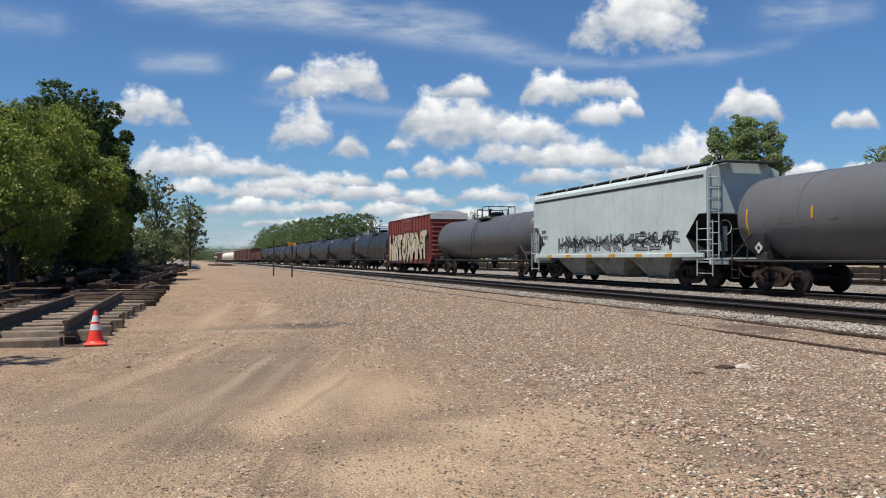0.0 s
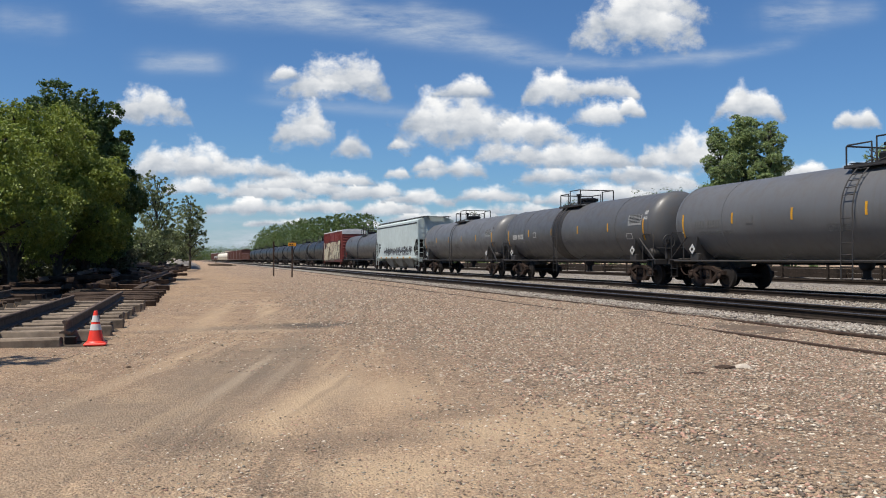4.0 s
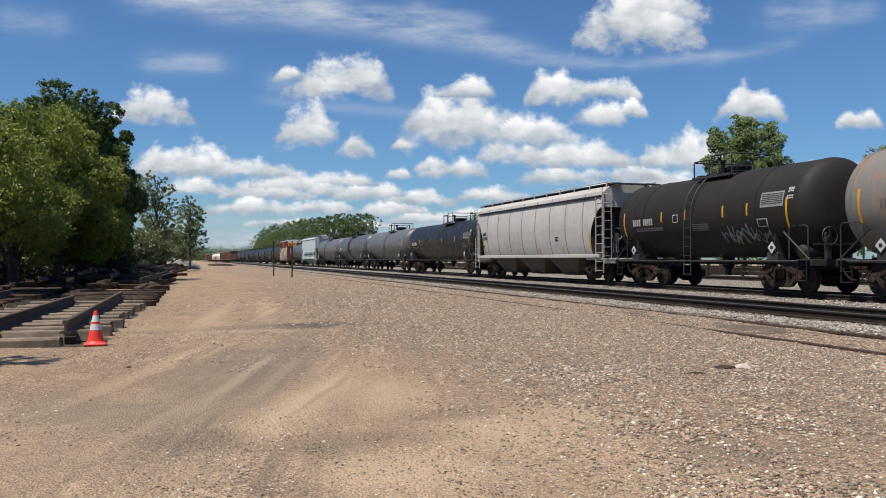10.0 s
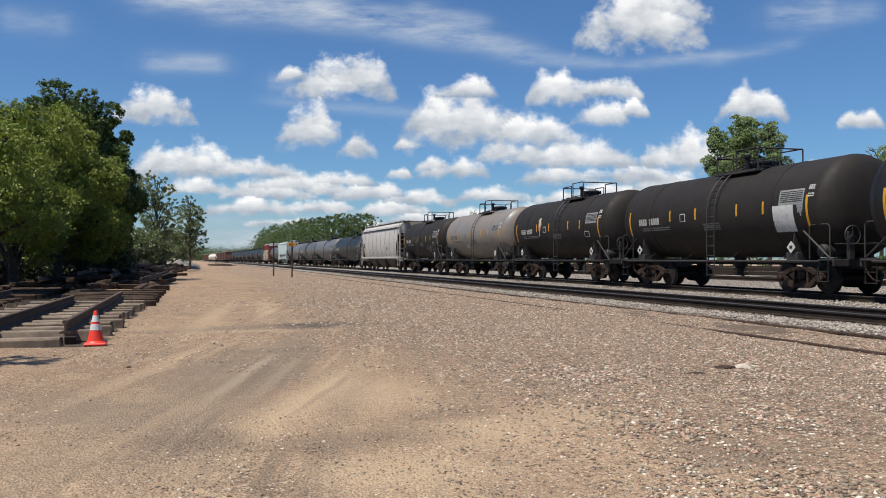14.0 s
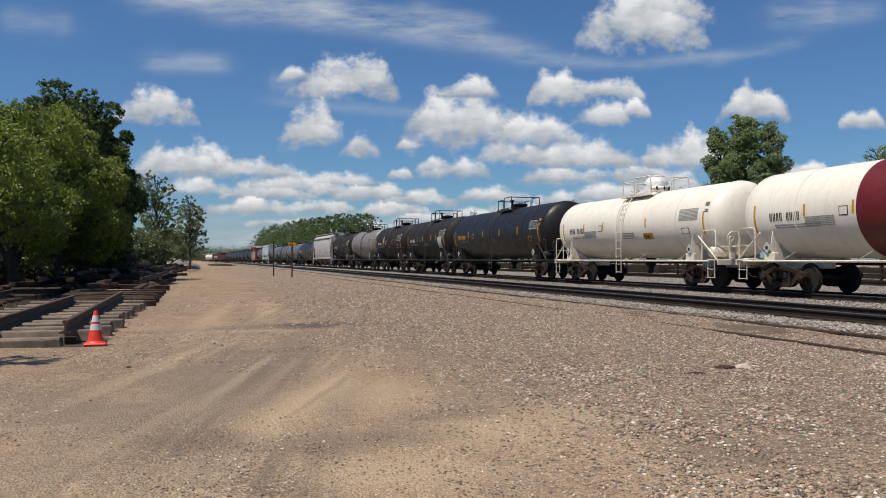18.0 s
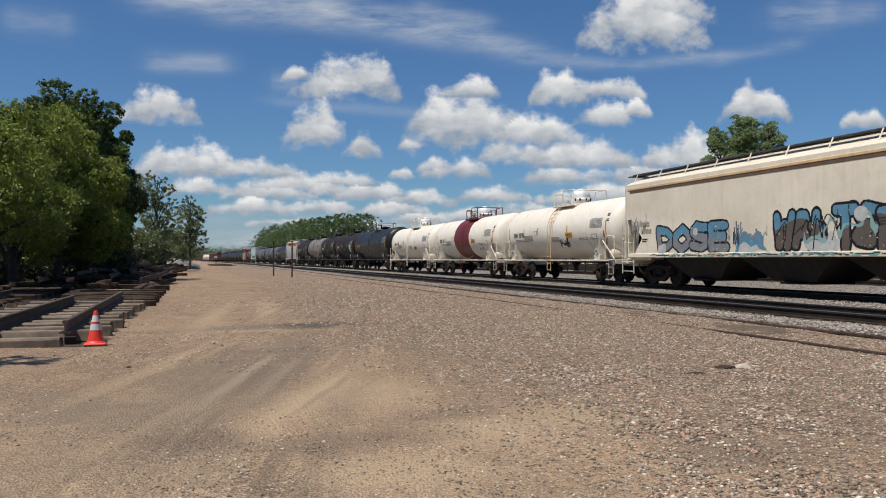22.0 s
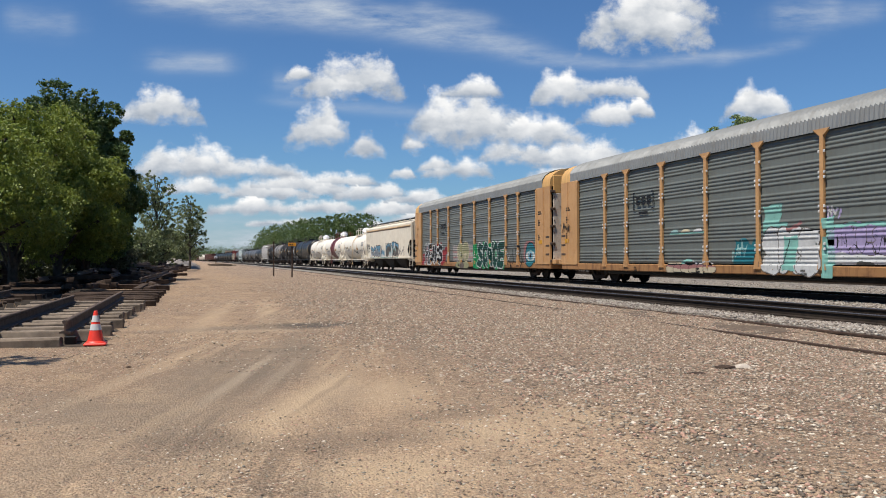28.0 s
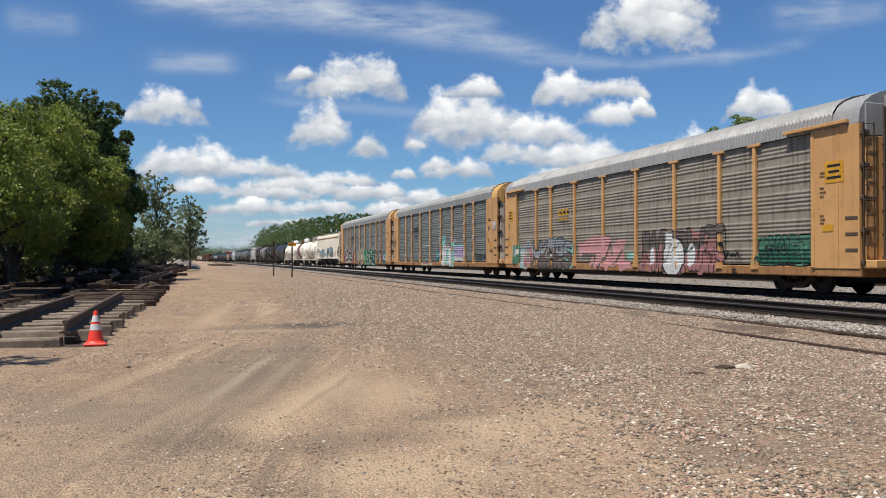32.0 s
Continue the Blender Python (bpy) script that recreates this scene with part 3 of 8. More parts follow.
def tank_car(label, length, R, zc, body, trim, mark, stripe=True, near=True, band=None, ladder_mat=None, seed=0, marks_n=8, dome="low", ly=0.0, fr=(0.6, 0.2, -0.2, -0.6), tag=None, top_mat=None):
    """A tank car; y is forward, the near side is -x, z = 0 on the rail."""
    car = tagged(new("tank_car"), label, "tank car", "cars of the freight train")
    half = length / 2
    head = 0.62
    sl = half - 1.47            # the outer stripes stand this far from the middle
    hl = sl + 0.33
    shell = part("tank_shell", geo_shell(R, hl, zc), body, car, "", 25, key="shell%.2f_%.2f_%.2f" % (R, hl, zc))
    for d in (-1, 1):
        part("tank_head", geo_head(R, hl, zc, d, head), body, car, "", 40, key="head%d%.2f_%.2f_%.2f" % (d, R, hl, zc))
    ty = half - 2.35
    tm = TRUCK
    for d in (-1, 1):
        add_truck(car, d * ty, tm, near)
    add_ends(car, half - 0.12, trim)
    # stub sills, saddles and end platforms
    for d in (-1, 1):
        part("stub_sill", lambda d=d: Geo().box((0, d * (half - 1.9), 0.92), (0.5, 2.7, 0.34), None, 0.02), trim, car, "", key="stub%d%.2f" % (d, half))
        def saddle(d=d):
            g = Geo()
            for s in (-1, 1):
                g.prism([(s * 0.2, 0.95), (s * 1.42, 1.0), (s * 1.45, 1.14), (s * 1.33, 1.95), (s * 1.22, 1.62), (s * 0.7, 1.3)], -0.02, 0.02,
                        Matrix.Translation((0, d * (ty + 0.1), 0)) @ Matrix(((1, 0, 0, 0), (0, 0, 1, 0), (0, 1, 0, 0), (0, 0, 0, 1))))
                g.box((s * 1.38, d * (ty + 0.1), 1.12), (0.16, 0.5, 0.3), None, 0.02)
            return g
        part("saddle", saddle, trim, car, "", key="saddle%d%.2f" % (d, half))
        def deck(d=d):
            g = Geo().box((0, d * (half - 0.82), 1.03), (2.9, 0.62, 0.05), None, 0.01)
            g.box((0, d * (half - 0.52), 0.95), (2.9, 0.06, 0.2), None, 0.01)
            return g
        part("end_platform", deck, trim, car, "", key="deck%d%.2f" % (d, half))
        if near:
            def rail(d=d):
                g = Geo()
                for s in (-1, 1):
                    g.tube([(s * 1.42, d * (half - 1.5), 1.05), (s * 1.42, d * (half - 1.5), 2.0), (s * 1.42, d * (half - 1.42), 2.08), (s * 1.42, d * (half - 0.75), 2.08), (s * 1.42, d * (half - 0.66), 2.0), (s * 1.42, d * (half - 0.66), 1.05)], 0.022, 6)
                    g.tube([(s * 1.42, d * (half - 0.62), 1.05), (s * 1.42, d * (half - 1.75), 1.9)], 0.03, 6)
                g.tube([(-1.3, d * (half - 0.6), 1.5), (1.3, d * (half - 0.6), 1.5)], 0.018, 6)
                return g
            part("end_handrail", rail, trim, car, "", key="endrail%d%.2f" % (d, half))
            for s in (-1, 1):
                def step(d=d, s=s):
                    g = Geo()
                    for k in (-0.2, 0.2):
                        g.bar((s * 1.45, d * (half - 0.9) + k, 1.02), (s * 1.45, d * (half - 0.9) + k, 0.38), 0.03, 0.015)
                    for z in (0.4, 0.7):
                        g.box((s * 1.45, d * (half - 0.9), z), (0.08, 0.42, 0.02))
                    return g
                part("sill_step", step, trim, car, "", key="step%d%d%.2f" % (d, s, half))
    # side pipe rail with its slanted brackets
    for s in ((-1, 1) if near else (-1,)):
        def side(s=s):
            return Geo().tube([(s * 1.5, -half + 1.0, 0.99), (s * 1.5, half - 1.0, 0.99)], 0.035, 6)
        part("side_rail", side, trim, car, "", key="siderail%d%.2f" % (s, half))
        n = 4
        for i in range(n):
            y = (-1 + 2 * (i + 0.5) / n) * hl * 0.95
            def strut(s=s):
                return Geo().bar((s * 1.49, 0.16, 0.99), (s * 1.2, -0.18, 1.28), 0.05, 0.012)
            part("rail_bracket", strut, trim, car, "", key="strut%d" % s).location = (0, y, 0)
    if near:
        # underside gear
        def pipes():
            g = Geo().tube([(0.3, -hl, 0.9), (0.3, hl, 0.9)], 0.04, 6)
            g.lathe([(0.22, 1.12), (0.22, 0.8), (0.12, 0.7), (0.12, 0.52), (0.15, 0.52), (0.15, 0.46), (0, 0.46)], 16)
            return g
        part("outlet_valve", pipes, BLACK, car, "", key="outlet%.2f" % hl)
        def reservoir():
            m = Matrix.Translation((-0.85, -half + 1.15, 1.30)) @ Matrix(((0, 0, 1, 0), (0, 1, 0, 0), (-1, 0, 0, 0), (0, 0, 0, 1)))
            return Geo().lathe([(0, -0.5), (0.17, -0.46), (0.2, -0.4), (0.2, 0.4), (0.17, 0.46), (0, 0.5)], 14, m)
        part("air_reservoir", reservoir, trim, car, "", key="reservoir%.2f" % half)
        def wheel():
            m = Matrix.Translation((-0.95, -half + 0.30, 1.75)) @ ALONG
            g = Geo()
            ring = [Vector((0.27 * math.cos(a * math.pi / 8), 0.27 * math.sin(a * math.pi / 8), 0)) for a in range(17)]
            g.tube([m @ p for p in ring], 0.018, 5)
            for a in range(3):
                g.tube([m @ Vector((0, 0, 0)), m @ Vector((0.27 * math.cos(a * 2.1), 0.27 * math.sin(a * 2.1), 0))], 0.012, 4)
            g.box((-0.95, -half + 0.38, 1.45), (0.2, 0.12, 0.8), None, 0.02)
            return g
        part("hand_brake", wheel, trim, car, "", key="brake%.2f" % half)
    # top platform, guard rails and fittings
    tp = zc + R
    my = ly - 0.45          # middle of the platform
    tm2 = top_mat or trim
    PW, PL = 0.90, 1.15
    def plat():
        g = Geo()
        for s in (-1, 1):
            g.box((s * 0.75, 0, tp - 0.16), (0.5, PL * 2, 0.04), None, 0.008)
            g.box((s * 0.98, 0, tp - 0.14), (0.03, PL * 2, 0.1))
        for y in (-PL + 0.1, PL - 0.1):
            g.box((0, y, tp - 0.02), (1.5, 0.3, 0.03))
        return g
    part("walkway", plat, tm2, car, "", key="plat%.2f_%.2f" % (R, zc)).location = (0, my, 0)
    top = tp + 0.56
    for d in (-1, 1):
        def guard(d=d):
            g = Geo()
            a, b = d * PL, d * (0.2 if d > 0 else -0.02)
            top = tp + (0.5 if d > 0 else 0.62)
            for s in (-1, 1):
                g.tube([(s * PW, a, tp - 0.16), (s * PW, a, top - 0.04), (s * PW, a - d * 0.06, top), (s * PW, b, top), (s * PW, b, tp - 0.1)], 0.028, 6)
            g.tube([(-PW, a, top - 0.02), (PW, a, top - 0.02)], 0.026, 6)
            return g
        part("guard_rail", guard, tm2, car, "", key="guard%d%.2f_%.2f" % (d, R, zc)).location = (0, my, 0)
    def manway():
        g = Geo().lathe([(0.34, tp - 0.1), (0.34, tp + 0.16), (0.40, tp + 0.17), (0.40, tp + 0.21), (0.3, tp + 0.27), (0, tp + 0.3)], 20, pose(0, -0.35, 0))
        return g
    lid = part("manway", manway, body if dome == "white" else BLACK, car, "", key="manway%.2f_%.2f" % (R, zc))
    lid.location = (0, my, 0)
    for k in range(8):
        a = k * math.pi / 4
        part("eye_bolt", lambda: Geo().box((0, 0, 0), (0.07, 0.07, 0.14), None, 0.015), BLACK, lid, "", key="eyebolt").location = (0.41 * math.cos(a), -0.35 + 0.41 * math.sin(a), tp + 0.17)
    def fitting():
        g = Geo().box((0.1, 0.5, tp + 0.14), (0.5, 0.55, 0.34), None, 0.06)
        g.lathe([(0.08, tp), (0.08, tp + 0.4), (0.13, tp + 0.42), (0.13, tp + 0.5), (0, tp + 0.52)], 10, pose(-0.35, 0.15, 0))
        return g
    if dome == "white":
        def bonnet():
            g = Geo().lathe([(0.40, tp - 0.1), (0.46, tp + 0.1), (0.43, tp + 0.28), (0.47, tp + 0.42), (0.38, tp + 0.58), (0.24, tp + 0.70), (0.1, tp + 0.76), (0, tp + 0.74)], 26, pose(0, -0.1, 0))
            rnd = random.Random(6)
            for q in g.v:            # a loosely wrapped cover
                k = 1 + rnd.uniform(-0.10, 0.10)
                q.x, q.y = q.x * k, (q.y + 0.1) * k - 0.1
            return g
        part("valve_bonnet", bonnet, WHITEWRAP, car, "white wrapped cover over the valves", 80, key="bonnet%.2f_%.2f" % (R, zc)).location = (0, my, 0)
    part("valve_box", fitting, BLACK if dome != "white" else body, car, "", key="fitting%.2f_%.2f" % (R, zc)).location = (0, my, 0)
    # side ladder, bent over the shell
    lm = ladder_mat or trim
    pts = []
    for i in range(9):
        a = radians(8 + 68 * i / 8)
        r = R + 0.12
        pts.append((-r * math.cos(a), zc + r * math.sin(a)))
    low = [(-R - 0.12, 0.45), (-R - 0.12, zc + 0.1)] + pts[1:]
    lad = part("ladder", lambda: [g := Geo(), [g.tube([(x, ly + s * 0.22, z) for x, z in low], 0.02, 5) for s in (-1, 1)]][0], lm, car, "", key="tladder%.2f_%.2f_%.2f" % (R, zc, ly))
    spots = [(-R - 0.12, 0.5 + 0.34 * i) for i in range(int((zc - 0.5) / 0.34) + 1)] + pts[1:-1]
    for x, z in spots:
        r = part("rung", lambda: Geo().tube([(0, -0.22, 0), (0, 0.22, 0)], 0.014, 5), lm, lad, "", key="trung")
        r.location = (x, ly, z)
    if band:
        for y0, y1 in band[1]:
            def wrap(y0=y0, y1=y1):
                m = Matrix.Translation((0, 0, zc)) @ ALONG
                return Geo().lathe([(R, y0), (R + 0.014, y0), (R + 0.014, y1), (R, y1)], 48, m)
            part("painted_band", wrap, band[0], car, band[2], 25)
    # reflective stripes, lettering and placards on the near side
    if stripe:
        for y in (sl, *(q * sl for q in fr), -sl):
            tall = abs(y) > sl - 0.01
            part("reflective_stripe", skin(R, zc, y - 0.045, y + 0.045, -24 if tall else -6, 12 if tall else 9, 6), stripe if stripe is not True else YELLOW, car, "yellow reflective stripe")
    if near and mark:
        letters(car, R, zc, sl - 0.75, 0.26, zc - 0.12, marks_n, mark, (4,), seed)
        marks(car, R, zc, sl - 3.0, sl - 0.95, zc - 0.38, 0.045, 2, GREYINK if dome == "white" else FADEDINK, seed=seed)
        if dome != "white":
            part("data_panel", skin(R, zc, -sl + 0.15, -sl + 1.25, 2, 20, 8), PANELGREY, car, "white data panel with fine lettering")
            marks(car, R + 0.003, zc, -sl + 0.2, -sl + 1.2, zc + 0.46, 0.035, 6, INK, seed=seed + 7)
        else:
            marks(car, R, zc, -sl + 0.35, -sl + 1.6, zc + 0.42, 0.03, 9, GREYINK, seed=seed + 7)
            marks(car, R, zc, sl * 0.42, sl * 0.62, zc - 0.18, 0.03, 6, GREYINK, seed=seed + 27)
        marks(car, R, zc, -0.9, 0.1, zc - 0.35, 0.04, 4, GREYINK if dome == "white" else FADEDINK, seed=seed + 17)
        frame_y = -sl + 0.95
        part("placard_frame", skin(R, zc, frame_y, frame_y + 0.5, -21, -11, 4), mark, car, "small framed plate")
        part("placard_face", skin(R + 0.004, zc, frame_y + 0.04, frame_y + 0.46, -20, -12, 4), body, car)
        part("notice_frame", skin(R, zc, sl - 4.1, sl - 3.75, -8, 3, 4), mark, car, "small framed notice")
        part("notice_face", skin(R + 0.004, zc, sl - 4.07, sl - 3.78, -7, 2, 4), body, car)
        if tag:
            letters(car, R, zc, -sl - 0.02, 0.15, zc + 0.55, 3, tag, (), seed)
            marks(car, R, zc, -sl - 0.3, -sl + 0.0, zc + 0.35, 0.04, 2, tag, seed=seed + 31)
        for d in (-1, 1):
            dia = part("placard", Geo().box((-1.51, d * (ty + 0.15), 1.42), (0.012, 0.27, 0.27), pose(0, 0, 0, 45, 0, 0)), WHITEINK, car, "white diamond placard")
            part("placard_mark", Geo().box((-1.519, d * (ty + 0.15), 1.42), (0.008, 0.12, 0.1)), INK, dia)
    return car


# ---- covered hoppers ----
XZ = Matrix(((1, 0, 0, 0), (0, 0, 1, 0), (0, 1, 0, 0), (0, 0, 0, 1)))     # local x, y, z to x, z, y


def hopper_car(label, length, body, trim, mark, eave=4.25, ridge=4.62, round_side=False, stripe=None, seams=True, roof_dark=True, sill=1.22, bay=None, eave_mat=None):
    """A covered hopper car with sloped ends, bays, roof hatches and end ladders."""
    car = tagged(new("covered_hopper_car"), label, "hopper car", "cars of the freight train")
    half = length / 2
    hb = half - 0.65            # end of the roof
    W = 1.55
    slope = 2.4
    # how far the end sheet stands in from the roof's end, by height
    notch = [(sill, 0.80), (1.7, 1.0), (2.1, 1.06), (2.5, 0.98), (2.9, 0.72), (3.2, 0.40), (3.4, 0.05), (3.42, 0.0)] if round_side else [(sill, 0.65), (1.9, 1.3), (2.7, 0.5), (2.72, 0.0)]
    ec = notch[-1][0]
    # side section from sill to eave
    if round_side:
        sec = [(-W + 0.24, sill), (-W + 0.12, sill + 0.4), (-W + 0.04, sill + 0.85), (-W, sill + 1.4), (-W + 0.02, sill + 1.95), (-W + 0.08, eave - 0.5), (-W + 0.2, eave - 0.05), (-W + 0.45, eave + 0.18), (-0.4, ridge)]
    else:
        sec = [(-W, sill), (-W, eave - 0.05), (-W + 0.06, eave), (-W + 0.45, eave + 0.16), (-0.4, ridge)]
    def ends(z):
        for (za, a), (zb, b) in zip(notch, notch[1:]):
            if za <= z <= zb:
                return hb - a - (b - a) * (z - za) / (zb - za)
        return hb
    def xat(z):
        for (xa, za), (xb, zb) in zip(sec, sec[1:]):
            if za <= z <= zb:
                return xa + (xb - xa) * (z - za) / max(zb - za, 1e-6)
        return sec[-1][0]
    def shell():
        g = Geo()
        zs = sorted(set([z for _, z in sec] + [z for z, _ in notch]))
        rows = []
        for z in zs:
            x, e = xat(z), ends(z)
            rows.append([Vector((x, -e, z)), Vector((x, e, z)), Vector((-x, e, z)), Vector((-x, -e, z))])
        for r in rows:
            g.v.extend(r)
        for i in range(len(rows) - 1):
            for j in range(4):
                a, b = i * 4 + j, i * 4 + (j + 1) % 4
                g.f.append((b, a, a + 4, b + 4))
        t = (len(rows) - 1) * 4
        g.f += [(0, 1, 2, 3), (t + 3, t + 2, t + 1, t)]
        return g
    part("hopper_body", shell(), body, car, "", 30)
    # sloped under-bays between the trucks
    nb = 3
    bl = (hb - slope) * 2 / nb
    for i in range(nb):
        y = -(hb - slope) + bl * (i + 0.5)
        def bay_geo():
            g = Geo()
            t = [(-W + 0.12, -bl / 2 + 0.02), (W - 0.12, -bl / 2 + 0.02), (W - 0.12, bl / 2 - 0.02), (-W + 0.12, bl / 2 - 0.02)]
            b = [(-0.95, -bl * 0.2), (0.95, -bl * 0.2), (0.95, bl * 0.2), (-0.95, bl * 0.2)]
            g.v = [Vector((x, q, sill + 0.02)) for x, q in t] + [Vector((x, q, 0.36)) for x, q in b]
            g.f = [(i, (i + 1) % 4, 4 + (i + 1) % 4, 4 + i)[::-1] for i in range(4)] + [(4, 5, 6, 7)[::-1]]
            g.box((0, 0, 0.31), (1.7, 1.2, 0.1), None, 0.01)
            g.box((-0.95, 0, 0.30), (0.35, 0.9, 0.05), None, 0.01)
            return g
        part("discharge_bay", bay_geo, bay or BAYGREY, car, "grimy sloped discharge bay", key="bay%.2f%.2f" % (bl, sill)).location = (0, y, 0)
    for s in (-1, 1):
        part("side_sill", Geo().box((s * (W - 0.03), 0, sill - 0.02), (0.12, 2 * half - 1.7, 0.17), None, 0.02), body, car)
        # in EAVE the rail also draws the overhang's shadow line
        part("eave_rail", Geo().box((s * (W - 0.02 if not round_side else W - 0.08), 0, eave - (0.24 if not round_side else 0.28)), (0.09, 2 * hb - 0.3, 0.10), None, 0.015), eave_mat or (EAVE if roof_dark else body), car)
    part("centre_sill", Geo().box((0, 0, 0.92), (0.45, length - 1.4, 0.35), None, 0.02), BLACK, car)
    # roof: hatch trough, running boards, their brackets
    part("roof_hatch", Geo().box((0, 0, ridge + 0.05), (0.62, 2 * hb - 1.2, 0.12), None, 0.03), trim, car)
    for s in (-1, 1):
        if round_side:
            part("roof_rail", Geo().box((s * 1.16, 0, ridge + 0.10), (0.05, 2 * hb + 0.3, 0.045), None, 0.006), trim, car)
        part("running_board", Geo().box((s * 0.85, 0, ridge + 0.02), (0.5, 2 * hb + 0.5, 0.05), None, 0.008), ROOFGREY, car)
        for i in range(11):
            y = -hb + 0.2 + i * (2 * hb - 0.4) / 10
            part("board_bracket", lambda s=s: Geo().bar((s * 1.16, 0, ridge + 0.1), (s * 1.17, 0, eave + 0.12), 0.07, 0.03) if round_side else Geo().bar((s * 1.10, 0, ridge + 0.03), (s * 1.28, 0, eave + 0.05), 0.05, 0.02), trim, car, "", key="rbr%d%.2f%.2f" % (s, ridge, eave)).location = (0, y, 0)
    for i in range(8):
        y = -hb + 1.2 + i * (2 * hb - 2.4) / 7
        part("hatch_lock", lambda: Geo().box((0, 0, ridge + 0.13), (0.85, 0.09, 0.07), None, 0.01), trim, car, "", key="hl%.2f" % ridge).location = (0, y, 0)
    if round_side or seams:
        n = 9
        for i in range(1, n):
            y = -hb + i * 2 * hb / n
            if round_side:
                g = Geo()
                pts = [(x - 0.004, z) for x, z in sec[:7]]
                for (xa, za), (xb, zb) in zip(pts, pts[1:]):
                    g.bar((xa, y, za), (xb, y, zb), 0.04, 0.026)
                if abs(y) < ends(sill):
                    part("weld_seam", g, SEAM, car, "dirt-darkened weld seam")
    # end frames: corner posts, sloped braces, ladders and platforms
    for d in (-1, 1):
        add_truck(car, d * (half - 2.35), TRUCK)
        def bolster(d=d):
            g = Geo().box((0, d * (half - 0.95), 1.06), (2.9, 0.9, 0.07), None, 0.01)
            g.box((0, d * (half - 0.55), 0.98), (2.95, 0.08, 0.24), None, 0.015)
            for s in (-1, 1):
                g.box((s * 1.38, d * (half - 1.75), 1.1), (0.10, 1.3, 0.18), None, 0.015)
            return g
        part("end_platform", bolster, trim, car)
        # the end sheet's shade is painted on as a near-black layer
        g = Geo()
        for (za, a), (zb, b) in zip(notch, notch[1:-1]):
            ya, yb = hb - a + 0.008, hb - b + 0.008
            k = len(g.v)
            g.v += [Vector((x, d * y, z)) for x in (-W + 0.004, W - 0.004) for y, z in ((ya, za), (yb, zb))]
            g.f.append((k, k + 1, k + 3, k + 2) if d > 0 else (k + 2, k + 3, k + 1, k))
        part("slope_sheet", g, SLOPE, car, "sloped end sheet with its shade painted dark", 0)
        for s in (-1, 1):
            part("corner_post", Geo().bar((s * 1.42, d * (hb - 0.04), 1.12), (s * 1.42, d * (hb - 0.04), eave - 0.1), 0.09, 0.09), trim, car)
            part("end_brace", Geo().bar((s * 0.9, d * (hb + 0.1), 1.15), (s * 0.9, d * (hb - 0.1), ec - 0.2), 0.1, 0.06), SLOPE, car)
        ladder(car, -1.56 if round_side else -1.53, d * (hb - 0.12), 0.45, eave - 0.3 if round_side and d < 0 else 2.45, trim, "y", 0.75 if round_side else 0.95, 0.4)
        ladder(car, -1.30, d * (hb + 0.07), 1.1, eave + 0.1, trim, "x", 0.45, 0.4)
        part("crossover", Geo().box((0, d * (hb + 0.32), ridge - 0.02), (2.3, 0.5, 0.04), None, 0.008), ROOFGREY, car)
    add_ends(car, half - 0.12, trim)
    def brake():
        g = Geo()
        m = Matrix.Translation((-0.7, -half + 0.75, 2.2)) @ ALONG
        ring = [m @ Vector((0.27 * math.cos(a * math.pi / 8), 0.27 * math.sin(a * math.pi / 8), 0)) for a in range(17)]
        g.tube(ring, 0.018, 5)
        g.box((-0.7, -half + 0.85, 1.8), (0.25, 0.16, 0.9), None, 0.02)
        return g
    part("hand_brake", brake, trim, car)
    if stripe:
        for y, z1 in ((hb * 0.87, 2.2), (hb * 0.56, 1.62), (hb * 0.2, 1.62), (-hb * 0.16, 1.62), (-hb * 0.5, 1.66), (-hb * 0.855, 2.3)):
            zs = [1.36] + [z for _, z in sec if 1.36 < z < z1] + [z1]
            g = Geo()
            for za, zb in zip(zs, zs[1:]):
                g.bar((xat(za) - 0.004, y, za), (xat(zb) - 0.004, y, zb), 0.09, 0.012)
            part("reflective_stripe", g, stripe, car, "faded yellow reflective stripe")
    if mark:
        flat_marks(car, -W - 0.006, hb * 0.86, 2.45 if not round_side else 2.6, 0.2, [4, 5], mark, 1.4)
        flat_marks(car, -W - 0.006, hb * 0.86, 1.85, 0.06, [9, 7], mark, 1.4)
        flat_marks(car, -W - 0.006, -hb * 0.42, 2.15, 0.06, [8, 6, 9], mark, 1.4)
    return car


def flat_marks(car, x, y, z, h, lines, mat, lead=1.5, name="lettering", label="stencilled lettering"):
    """Unreadable or numbered lettering as plain bars on a flat side, reading towards -y."""
    g = Geo()
    for r, n in enumerate(lines):
        for i in range(n):
            yy = y - i * h * 0.78
            for off in (-0.19, 0.19):
                g.box((x, yy + off * h, z - r * h * lead), (0.006, h * 0.17, h))
    return tagged(part(name, g, mat, car, label), kind="stuff")


# ---- box cars and gondolas ----


